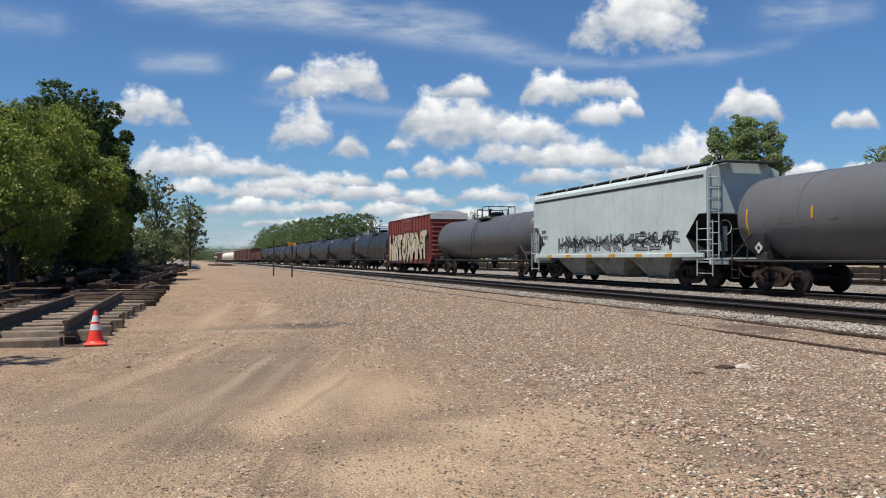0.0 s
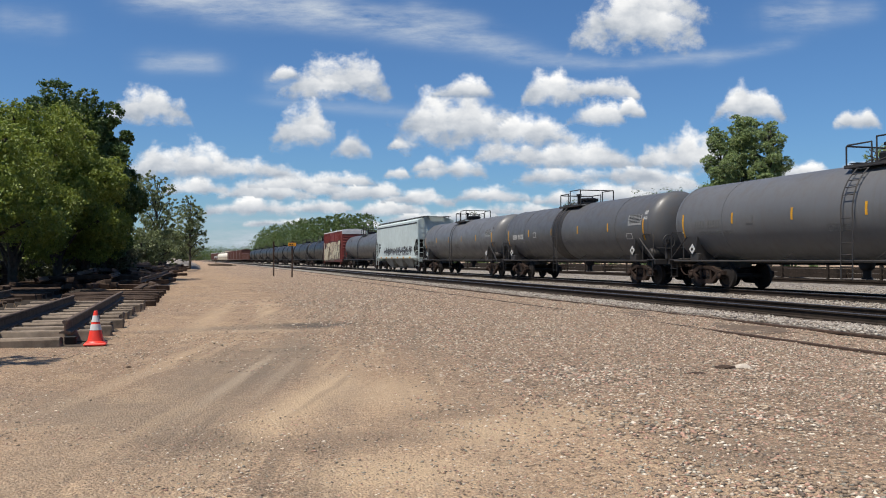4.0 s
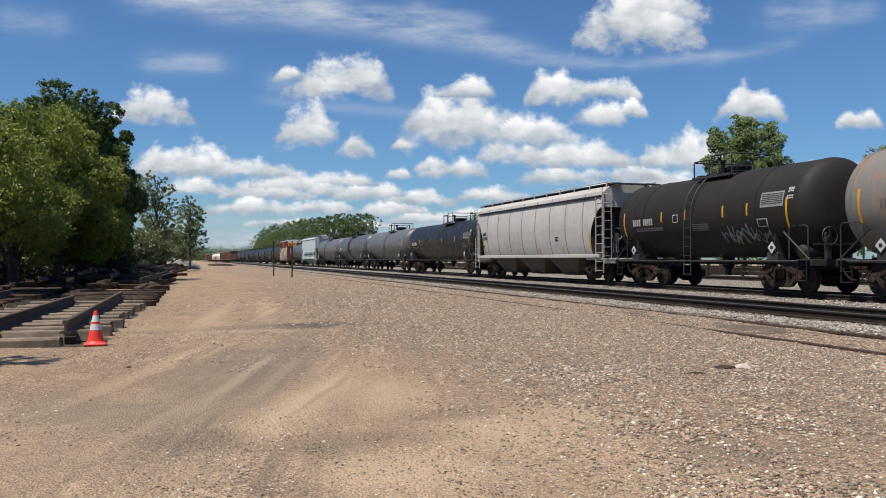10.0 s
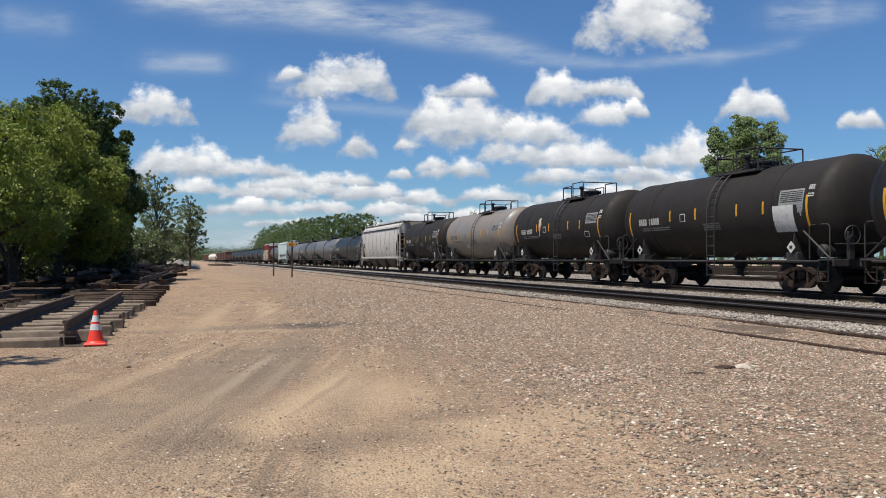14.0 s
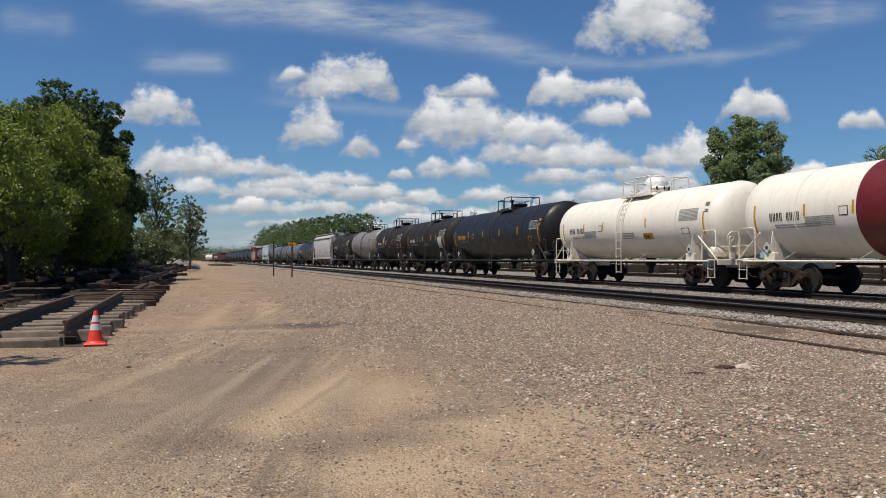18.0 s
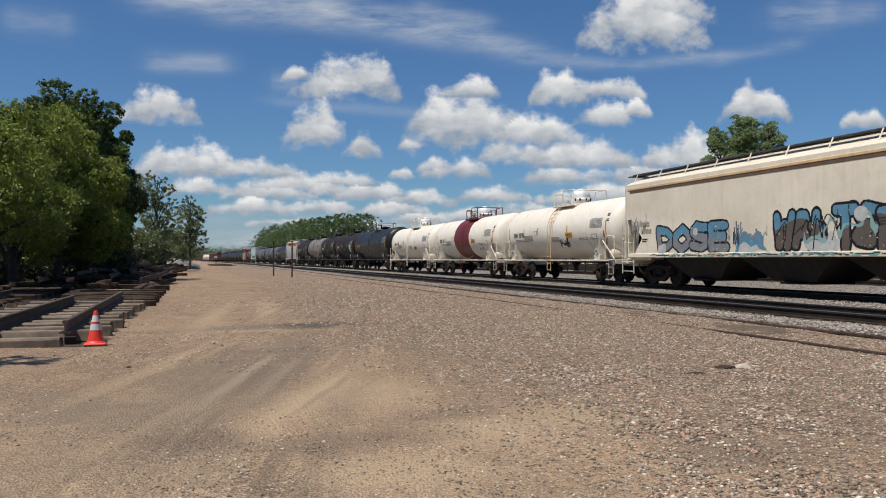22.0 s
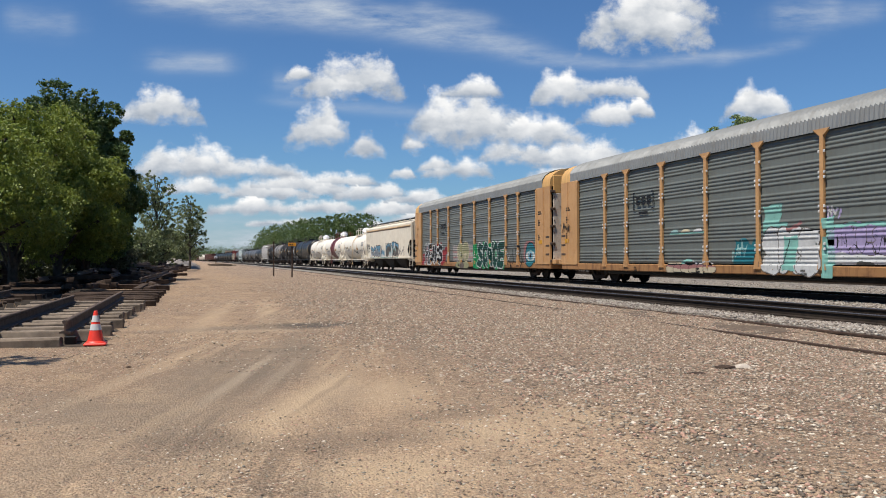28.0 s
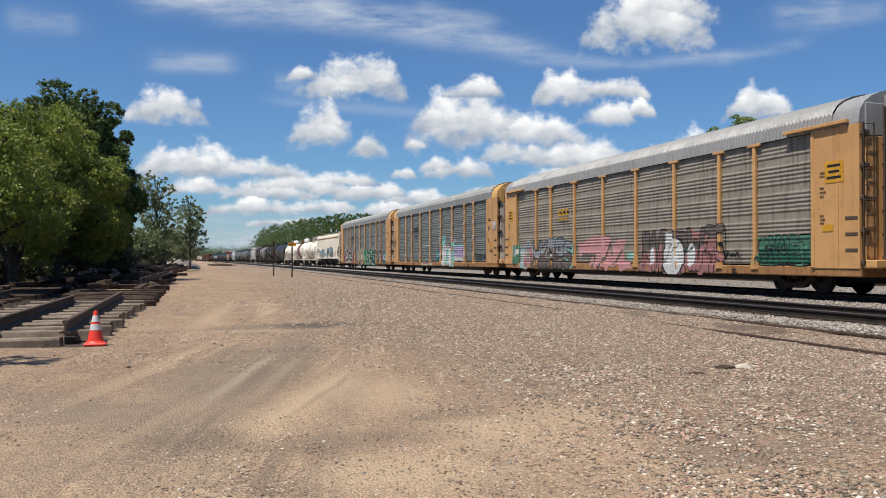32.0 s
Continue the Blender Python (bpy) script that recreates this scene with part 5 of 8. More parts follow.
def mural(car, y_front, y_back, z0, z1, surf, layers, label, cell=0.026):
    """Paint on a side: a fine sheet that follows the metal; P runs from the front end backwards."""
    L, H = y_front - y_back, z1 - z0
    nx, nz = int(L / cell), int(H / cell)
    P, Q = np.meshgrid((np.arange(nx) + 0.5) * L / nx, (np.arange(nz) + 0.5) * H / nz)
    idx = np.full(P.shape, -1)
    names = []

    def put(mask, col):
        if col is None:
            idx[mask] = -1
            return
        if col not in names:
            names.append(col)
        idx[mask] = names.index(col)

    for f in layers:
        f(P, Q, L, H, idx, put)
    # worn specks
    idx[(value_noise(P * 9, Q * 9, 35) + 0.6 * value_noise(P * 23, Q * 23, 36)) > 1.15] = -1
    Y, Z = np.meshgrid(y_front - np.arange(nx + 1) * L / nx, z0 + np.arange(nz + 1) * H / nz)
    v = np.stack([surf(Y, Z), Y, Z], -1).reshape(-1, 3)
    jj, ii = np.nonzero(idx >= 0)
    a = jj * (nx + 1) + ii
    faces = np.stack([a, a + 1, a + nx + 2, a + nx + 1], -1)
    used, inv = np.unique(faces, return_inverse=True)
    me = grid_mesh("graffiti", v[used], inv.reshape(faces.shape), spray(names[0]))
    for c in names[1:]:
        me.materials.append(spray(c))
    me.polygons.foreach_set("material_index", idx[jj, ii].astype(np.int32))
    ob = new("graffiti", me)
    ob.parent = car
    ob["label"] = label
    return ob


def flat_side(W, lift=0.005):
    return lambda Y, Z: np.full(Y.shape, -W - lift)


def round_side_of(R, zc, lift=0.006):
    return lambda Y, Z: -np.sqrt(np.maximum((R + lift) ** 2 - (Z - zc) ** 2, 0.01))


def rack_side(Y, Z):
    """The auto rack's near side: pressed panels, posts and deck sill."""
    W, base = 1.55, 0.78
    ph = (Z - base) % 0.86
    x = W - 0.12 + np.where(ph < 0.65, 0.029 * (0.5 - 0.5 * np.cos(2 * math.pi * ph / 0.13)), 0)
    x = np.where(Z < base + 0.1, W - 0.03, x)
    y = sum(BAYS) / 2
    for w in BAYS[:-1]:
        y -= w
        x = np.where(np.abs(Y - y) < np.where(Z < base + 0.4, 0.13, 0.08), W + 0.022, x)
    x = np.where(np.abs(Y) > sum(BAYS) / 2 - 0.02, W + 0.03, x)
    return -x - 0.012


def emblem(car, y, z, mat, bracket, side, label):
    """A railway's emblem as plain shapes: three blocks, in brackets or underlined."""
    def block(dy):
        return Geo().box((side, y + dy + 0.07, z), (0.01, 0.11, 0.34), None, 0.004).box((side, y + dy - 0.08, z + 0.12), (0.01, 0.19, 0.10)).box((side, y + dy - 0.08, z - 0.12), (0.01, 0.19, 0.10))
    blk = part("emblem", block(0.42), mat, car, label)
    for dy in (0.0, -0.42):
        part("emblem_block", block(dy), mat, blk)
    if bracket:
        for s in (-1, 1):
            part("emblem_bracket", Geo().box((side, y + s * 0.78, z), (0.01, 0.05, 0.72)).box((side, y + s * 0.72, z + 0.34), (0.01, 0.15, 0.05)).box((side, y + s * 0.72, z - 0.34), (0.01, 0.15, 0.05)), mat, blk)
        part("emblem_bar", Geo().box((side, y, z - 0.5), (0.01, 0.7, 0.1)), mat, blk)
    else:
        for k in (0.28, 0.36):
            part("emblem_bar", Geo().box((side, y, z - k), (0.01, 1.2, 0.04)), mat, blk)


def paint_murals(cars):
    """Every painted side, car by car."""
    c = cars["red_box"]
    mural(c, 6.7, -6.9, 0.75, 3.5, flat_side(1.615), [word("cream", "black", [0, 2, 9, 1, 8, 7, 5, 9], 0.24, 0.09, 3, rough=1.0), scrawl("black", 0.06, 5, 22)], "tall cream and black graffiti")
    c = cars["pale_hopper"]
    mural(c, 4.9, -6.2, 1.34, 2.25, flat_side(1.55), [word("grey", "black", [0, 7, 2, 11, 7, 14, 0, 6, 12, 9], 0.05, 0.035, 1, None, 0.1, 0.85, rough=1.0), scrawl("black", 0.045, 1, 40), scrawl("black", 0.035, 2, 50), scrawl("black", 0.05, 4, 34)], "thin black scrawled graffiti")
    for i in range(6):
        part("sill_mark", Geo().box((-1.585, 5.8 - i * 2.25, 1.2), (0.012, 0.5, 0.14)), spray("amber"), c, "amber reflective mark on the sill")
    c = cars["cream_hopper"]
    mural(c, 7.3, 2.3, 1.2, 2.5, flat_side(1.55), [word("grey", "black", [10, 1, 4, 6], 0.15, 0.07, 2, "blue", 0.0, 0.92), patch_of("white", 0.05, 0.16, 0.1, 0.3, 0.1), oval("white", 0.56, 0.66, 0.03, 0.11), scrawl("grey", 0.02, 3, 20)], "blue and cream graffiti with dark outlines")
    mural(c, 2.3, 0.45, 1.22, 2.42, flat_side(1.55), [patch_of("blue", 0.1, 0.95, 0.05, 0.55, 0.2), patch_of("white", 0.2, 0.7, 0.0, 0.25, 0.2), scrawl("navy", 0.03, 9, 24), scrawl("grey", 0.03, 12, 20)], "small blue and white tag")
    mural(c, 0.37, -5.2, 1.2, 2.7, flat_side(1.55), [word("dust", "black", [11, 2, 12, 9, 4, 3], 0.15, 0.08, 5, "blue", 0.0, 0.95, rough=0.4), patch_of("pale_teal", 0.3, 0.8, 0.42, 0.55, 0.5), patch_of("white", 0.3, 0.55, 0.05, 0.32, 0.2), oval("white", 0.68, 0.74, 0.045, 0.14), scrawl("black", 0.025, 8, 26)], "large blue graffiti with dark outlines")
    mural(c, -5.25, -7.0, 1.25, 2.3, flat_side(1.55), [scrawl("grey", 0.045, 10, 18), scrawl("navy", 0.04, 11, 12), patch_of("rust", 0.2, 0.26, 0.1, 0.75, 0.05)], "faint grey and navy tag")
    mural(c, 9.2, 7.8, 1.7, 3.0, flat_side(1.55), [scrawl("grey", 0.018, 41, 30), scrawl("dust", 0.016, 42, 26)], "fine pencil-like scribble near the end")
    mural(c, 8.4, -7.2, 1.14, 1.27, flat_side(1.585), [patch_of("mint", 0.1, 0.86, 0.0, 1.0, 0.2), patch_of("cream", 0.3, 0.34, 0, 1, 0.1), patch_of("pale_teal", 0.5, 0.75, 0, 1, 0.2), scrawl("black", 0.012, 3, 60)], "mint overspray along the sill")
    mural(c, -6.9, -7.15, 1.35, 2.2, flat_side(1.55), [patch_of("rust", 0.2, 0.8, 0.0, 1.0, 0.03)], "narrow rust streak on the side")
    c = cars["rack_one"]
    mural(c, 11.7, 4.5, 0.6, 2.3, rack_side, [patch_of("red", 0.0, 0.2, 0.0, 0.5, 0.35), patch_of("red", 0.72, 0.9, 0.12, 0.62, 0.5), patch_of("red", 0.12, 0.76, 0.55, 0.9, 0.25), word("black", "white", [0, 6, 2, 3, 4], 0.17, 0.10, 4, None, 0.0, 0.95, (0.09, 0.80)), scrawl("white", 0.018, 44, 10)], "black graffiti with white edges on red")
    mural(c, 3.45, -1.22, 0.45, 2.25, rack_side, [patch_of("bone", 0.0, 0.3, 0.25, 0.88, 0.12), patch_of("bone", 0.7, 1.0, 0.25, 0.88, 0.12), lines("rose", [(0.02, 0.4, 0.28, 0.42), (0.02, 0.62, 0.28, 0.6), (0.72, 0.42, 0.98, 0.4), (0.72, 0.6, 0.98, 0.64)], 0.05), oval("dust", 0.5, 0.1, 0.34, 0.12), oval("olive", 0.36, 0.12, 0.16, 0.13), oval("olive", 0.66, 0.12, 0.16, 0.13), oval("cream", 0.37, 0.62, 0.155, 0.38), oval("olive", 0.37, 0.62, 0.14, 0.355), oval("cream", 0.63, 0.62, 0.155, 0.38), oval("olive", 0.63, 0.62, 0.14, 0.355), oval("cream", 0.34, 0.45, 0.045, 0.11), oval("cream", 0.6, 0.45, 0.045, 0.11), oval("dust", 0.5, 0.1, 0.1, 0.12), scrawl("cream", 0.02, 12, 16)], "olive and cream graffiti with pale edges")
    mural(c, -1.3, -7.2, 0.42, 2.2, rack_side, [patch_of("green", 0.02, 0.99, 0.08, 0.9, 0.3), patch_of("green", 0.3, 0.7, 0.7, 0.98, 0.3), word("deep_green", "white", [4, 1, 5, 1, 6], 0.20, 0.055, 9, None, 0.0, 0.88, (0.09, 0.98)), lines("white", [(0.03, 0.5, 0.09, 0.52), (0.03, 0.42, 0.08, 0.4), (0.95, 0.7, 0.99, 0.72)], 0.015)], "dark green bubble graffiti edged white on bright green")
    mural(c, -7.3, -10.05, 0.5, 1.9, rack_side, [lines("black", [(0.0, 0.95, 0.12, 0.1), (0.3, 0.8, 0.4, 0.2), (0.45, 0.95, 0.62, 0.1), (0.7, 0.95, 0.9, 0.25), (0.9, 0.25, 0.82, 0.05)], 0.03), scrawl("white", 0.02, 45, 4)], "thin black slanting spray lines")
    mural(c, -9.9, -11.8, 0.55, 2.05, rack_side, [oval("rose", 0.45, 0.58, 0.48, 0.46), oval("black", 0.52, 0.5, 0.40, 0.46), oval("teal", 0.52, 0.5, 0.37, 0.43), oval("white", 0.52, 0.45, 0.34, 0.18), oval("pale_teal", 0.52, 0.46, 0.20, 0.2), oval("blue", 0.52, 0.46, 0.14, 0.15), oval("black", 0.52, 0.46, 0.07, 0.08), oval("white", 0.48, 0.52, 0.025, 0.03)], "painted blue-green oval emblem")
    emblem(c, 5.82, 3.45, spray("black"), True, -1.50, "dark railway emblem in brackets")
    c = cars["rack_two"]
    mural(c, 4.1, 0.76, 0.52, 0.88, rack_side, [word("cream", "black", [1, 1, 1, 1, 1, 1], 0.13, 0.025, 2, "rose", 0.0, 1.0)], "faded bubble letters on the sill")
    mural(c, 3.9, 1.45, 2.0, 2.2, rack_side, [oval("pale_teal", 0.15, 0.2, 0.11, 0.7), oval("cream", 0.45, 0.2, 0.13, 0.7), oval("white", 0.78, 0.2, 0.13, 0.7), lines("mint", [(0.0, 0.1, 1.0, 0.1)], 0.03)], "remains of overpainted letters")
    mural(c, 4.0, 0.8, 0.88, 1.06, rack_side, [patch_of("cream", 0.0, 0.3, 0.1, 0.6, 0.1), patch_of("mint", 0.3, 0.5, 0.1, 0.8, 0.1), patch_of("white", 0.5, 0.95, 0.1, 0.5, 0.1)], "lower edge of overpainted letters")
    mural(c, 0.0, -1.35, 0.9, 1.8, rack_side, [patch_of("teal", 0.1, 0.95, 0.05, 0.85, 0.35), scrawl("pale_teal", 0.03, 15, 18)], "faded teal patch")
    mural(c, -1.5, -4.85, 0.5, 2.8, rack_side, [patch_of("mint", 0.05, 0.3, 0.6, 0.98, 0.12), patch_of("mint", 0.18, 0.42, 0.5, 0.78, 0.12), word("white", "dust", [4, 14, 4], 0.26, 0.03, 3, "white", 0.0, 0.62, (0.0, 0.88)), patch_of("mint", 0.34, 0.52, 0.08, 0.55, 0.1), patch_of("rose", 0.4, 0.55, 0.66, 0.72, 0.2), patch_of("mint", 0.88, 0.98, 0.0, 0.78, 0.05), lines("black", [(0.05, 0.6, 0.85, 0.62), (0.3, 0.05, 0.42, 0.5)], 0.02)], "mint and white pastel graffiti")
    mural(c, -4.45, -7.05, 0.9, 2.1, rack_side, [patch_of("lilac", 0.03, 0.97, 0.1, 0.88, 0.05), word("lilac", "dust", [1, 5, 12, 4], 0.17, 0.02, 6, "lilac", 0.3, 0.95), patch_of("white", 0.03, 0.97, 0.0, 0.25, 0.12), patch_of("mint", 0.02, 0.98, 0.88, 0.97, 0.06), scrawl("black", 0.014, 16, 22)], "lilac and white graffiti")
    mural(c, -4.5, -5.15, 2.12, 2.75, rack_side, [scrawl("lilac", 0.04, 46, 12), scrawl("white", 0.03, 47, 10)], "pale lilac flower-like tag")
    mural(c, -9.3, -11.7, 0.98, 1.45, rack_side, [word("black", "black", [9, 13, 1, 14, 2, 14], 0.025, 0.012, 17, None, 0.05, 0.95)], "black scrawled tag")
    emblem(c, 5.82, 3.45, spray("black"), True, -1.50, "dark railway emblem in brackets")
    mural(c, 13.5, 12.5, 2.2, 3.0, rack_side, [scrawl("black", 0.03, 19, 14)], "small black tag on the end panel")
    mural(c, -12.5, -13.5, 1.4, 1.8, rack_side, [scrawl("black", 0.03, 48, 16)], "small black tag on the end panel")
    mural(c, -13.0, -13.65, 2.9, 3.35, rack_side, [word("white", "white", [4, 2, 6, 3], 0.022, 0.01, 20, None, 0.0, 1.0), lines("white", [(0.4, 0.0, 0.5, 1.0)], 0.02)], "small white tag on the end panel")
    c = cars["rack_three"]
    mural(c, 12.5, 11.55, 0.8, 2.2, rack_side, [patch_of("dull_green", 0.1, 0.98, 0.0, 0.75, 0.35), scrawl("white", 0.03, 49, 10)], "green overspray on the end panel")
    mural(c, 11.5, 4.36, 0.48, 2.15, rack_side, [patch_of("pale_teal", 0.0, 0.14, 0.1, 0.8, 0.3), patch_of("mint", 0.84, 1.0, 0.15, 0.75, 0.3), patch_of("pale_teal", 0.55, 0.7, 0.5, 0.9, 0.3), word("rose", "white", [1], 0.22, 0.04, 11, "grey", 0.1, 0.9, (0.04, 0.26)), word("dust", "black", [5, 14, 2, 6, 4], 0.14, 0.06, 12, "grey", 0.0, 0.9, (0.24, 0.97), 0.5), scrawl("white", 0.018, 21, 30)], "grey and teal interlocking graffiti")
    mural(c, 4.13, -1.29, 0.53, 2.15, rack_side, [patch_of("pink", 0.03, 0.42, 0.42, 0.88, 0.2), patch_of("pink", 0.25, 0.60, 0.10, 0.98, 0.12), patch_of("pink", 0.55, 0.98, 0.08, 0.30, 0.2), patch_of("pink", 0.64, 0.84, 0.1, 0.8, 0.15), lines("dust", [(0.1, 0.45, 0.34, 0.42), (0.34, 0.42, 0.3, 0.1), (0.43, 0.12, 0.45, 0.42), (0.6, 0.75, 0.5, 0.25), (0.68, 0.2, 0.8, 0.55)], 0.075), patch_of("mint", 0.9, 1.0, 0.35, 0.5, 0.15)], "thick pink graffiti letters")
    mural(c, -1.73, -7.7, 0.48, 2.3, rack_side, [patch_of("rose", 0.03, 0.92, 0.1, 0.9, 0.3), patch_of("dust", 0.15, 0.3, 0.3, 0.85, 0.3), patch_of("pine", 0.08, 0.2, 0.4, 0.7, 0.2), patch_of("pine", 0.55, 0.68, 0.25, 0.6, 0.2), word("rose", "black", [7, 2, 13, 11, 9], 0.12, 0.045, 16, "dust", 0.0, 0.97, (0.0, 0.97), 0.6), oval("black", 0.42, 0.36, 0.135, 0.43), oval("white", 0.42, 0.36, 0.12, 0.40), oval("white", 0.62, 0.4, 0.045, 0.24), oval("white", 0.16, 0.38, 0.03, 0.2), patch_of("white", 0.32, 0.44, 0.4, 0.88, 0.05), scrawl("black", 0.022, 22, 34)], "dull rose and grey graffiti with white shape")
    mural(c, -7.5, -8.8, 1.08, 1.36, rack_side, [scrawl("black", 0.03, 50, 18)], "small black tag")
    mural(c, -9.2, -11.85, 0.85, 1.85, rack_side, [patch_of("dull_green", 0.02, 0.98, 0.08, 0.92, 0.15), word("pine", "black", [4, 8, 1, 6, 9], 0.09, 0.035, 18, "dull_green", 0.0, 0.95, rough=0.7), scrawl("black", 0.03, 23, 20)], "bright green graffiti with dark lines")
    emblem(c, 5.7, 3.38, spray("amber"), False, -1.50, "amber railway emblem, underlined")
    acid = ((cars["white_tank_one"], 1.4, -1.65, 1.86), (cars["white_tank_two"], 1.42, -1.92, 2.12), (cars["white_tank_three"], 1.42, -1.71, 2.1))
    for k, (c, R, y, z) in enumerate(acid):
        mural(c, y, y - 0.75, z, z + 0.26, round_side_of(R, 2.5), [patch_of("amber", 0, 1, 0, 1, 0.0), scrawl("black", 0.02, 26 + k, 24)], "yellow placard with dark lettering")
    c = cars["white_tank_three"]
    mural(c, -0.74, -1.98, 1.5, 2.15, round_side_of(1.42, 2.5), [scrawl("deep_green", 0.045, 24, 14), scrawl("deep_green", 0.03, 25, 10)], "dark green scrawled tag")
    c = cars["white_tank_two"]
    mural(c, -3.2, -4.4, 1.5, 1.9, round_side_of(1.42, 2.5), [scrawl("grey", 0.035, 28, 16)], "faint grey tag")
    c = cars["brown_one"]
    mural(c, -1.47, -4.2, 1.4, 2.3, round_side_of(1.55, 2.66), [scrawl("grey", 0.035, 29, 24), scrawl("grey", 0.03, 30, 20)], "faint grey scrawled tag")
    c = cars["rust_tank"]
    mural(c, 1.6, 0.0, 1.5, 2.2, round_side_of(1.55, 2.66), [scrawl("white", 0.03, 31, 18)], "thin white scrawled tag")
    c = cars["brown_two"]
    mural(c, 2.05, 1.4, 2.2, 3.25, round_side_of(1.55, 2.66), [patch_of("rust", 0.2, 0.7, 0.3, 0.95, 0.25), patch_of("cream", 0.35, 0.7, 0.5, 0.95, 0.25), patch_of("cream", 0.45, 0.55, 0.1, 0.5, 0.15)], "peeled patch of paint")
    c = cars["brown_three"]
    mural(c, -3.75, -4.7, 1.9, 2.72, round_side_of(1.55, 2.66, 0.014), [patch_of("white", 0, 1, 0, 1, 0.0)], "blank white placard")
    mural(c, -4.85, -5.55, 2.3, 3.1, round_side_of(1.55, 2.66), [scrawl("grey", 0.028, 32, 18), scrawl("grey", 0.025, 33, 14)], "grey scrawled tag")


def stain_heads(car, R, zc, y, seed):
    """Brown drips below the end of a white tank."""
    mural(car, y + 0.35, y - 0.35, zc - 1.1, zc - 0.1, round_side_of(R, zc, 0.016), [patch_of("rust", 0.45, 0.62, 0.3, 0.95, 0.12), scrawl("rust", 0.05, seed, 6)], "brown drip stains near the end")


def lettering_on(car, text, size, y, z, R, zc, mat, label):
    """Readable words on a tank's side, bent to the shell."""
    cu = bpy.data.curves.new("words", "FONT")
    cu.body, cu.size, cu.align_x = text, size, "LEFT"
    ob = bpy.data.objects.new("words", cu)
    me = bpy.data.meshes.new_from_object(ob)
    bpy.data.objects.remove(ob)
    for q in me.vertices:
        zz = z + q.co.y
        q.co = (-math.sqrt((R + 0.008) ** 2 - (zz - zc) ** 2), y - q.co.x, zz)
    me.materials.clear()
    me.materials.append(mat)
    w = new("lettering", me)
    w.parent = car
    w["label"] = label
    return w

GREY1 = paint("grey_tank", (0.098, 0.10, 0.104), 0.40, gloss=0.35, dirt=0.25, rust=0.05, streak=0.35)
GREY2 = paint("light_grey_tank", (0.135, 0.137, 0.141), 0.40, gloss=0.35, dirt=0.25, rust=0.08, streak=0.3)
BLACKT = paint("black_tank", (0.016, 0.0155, 0.015), 0.40, gloss=0.26, grime=(0.022, 0.019, 0.017), dirt=0.2, rust=0.03, streak=0.25)
BROWNT = paint("brown_black_tank", (0.0235, 0.0205, 0.018), 0.62, gloss=0.18, grime=(0.035, 0.026, 0.02), dirt=0.4, rust=0.1, streak=0.4)
RUSTT = paint("rusty_grey_tank", (0.20, 0.20, 0.19), 0.42, grime=(0.27, 0.15, 0.07), dirt=0.85, rust=0.3, streak=0.9)
WHITET = paint("white_tank", (1.0, 0.925, 0.785), 0.4, grime=(0.50, 0.38, 0.24), dirt=0.22, rust=0.2, streak=0.25)
MAROON = paint("maroon_band", (0.17, 0.012, 0.014), 0.4, dirt=0.2, rust=0.02, streak=0.2)
PALEH = paint("pale_green_hopper", (0.56, 0.64, 0.62), 0.5, grime=(0.25, 0.24, 0.21), dirt=0.25, rust=0.12, streak=0.3)
WHITEH = paint("grey_white_hopper", (0.56, 0.53, 0.495), 0.5, grime=(0.3, 0.22, 0.15), dirt=0.25, rust=0.1, streak=0.4)
CREAMH = paint("cream_hopper", (0.92, 0.82, 0.65), 0.5, grime=(0.38, 0.25, 0.13), dirt=0.22, rust=0.15, streak=0.2)
REDBOX = paint("red_box_car", (0.23, 0.035, 0.03), 0.55, dirt=0.3, rust=0.1, streak=0.4)
BROWNBOX = paint("brown_box_car", (0.12, 0.04, 0.028), 0.6, dirt=0.4, rust=0.2, streak=0.4)
WHITEROOF = paint("white_roof", (0.75, 0.74, 0.72), 0.5, dirt=0.3, rust=0.1, streak=0.2)
ORANGE = paint("orange_rack_paint", (0.62, 0.345, 0.145), 0.5, grime=(0.30, 0.13, 0.05), dirt=0.4, rust=0.4, streak=0.45)
ORANGE2 = paint("yellow_rack_paint", (0.66, 0.365, 0.14), 0.5, grime=(0.30, 0.13, 0.05), dirt=0.4, rust=0.4, streak=0.45)
YTOP = paint("yellow_roof_end", (0.74, 0.42, 0.14), 0.5, dirt=0.2, rust=0.2, streak=0.3)
RACKROOF = paint("galvanised_roof", (0.27, 0.28, 0.275), 0.55, 0.1, dirt=0.3, rust=0.05, streak=0.3)
RACKROOF2 = paint("pale_roof", (0.36, 0.36, 0.35), 0.55, 0.1, dirt=0.3, rust=0.05, streak=0.3)
GALV2 = paint("rusty_panel", (0.32, 0.285, 0.225), 0.55, 0.1, grime=(0.085, 0.06, 0.04), dirt=0.8, rust=0.3, streak=0.95)
WHITETRIM = paint("white_trim", (0.92, 0.84, 0.69), 0.5, grime=(0.3, 0.18, 0.1), dirt=0.5, rust=0.5, streak=0.4)
RACKSILL2 = paint("brown_band", (0.16, 0.10, 0.06), 0.7, grime=(0.06, 0.04, 0.025), dirt=0.6, rust=0.5, streak=0.8)
DARKTRIM = paint("dark_trim", (0.03, 0.028, 0.028), 0.55, dirt=0.3, rust=0.25)

TRAIN = []          # (car, place of its middle along the track at the start)


def couple(car, front, length):
    TRAIN.append((car, front - length / 2))
    return car


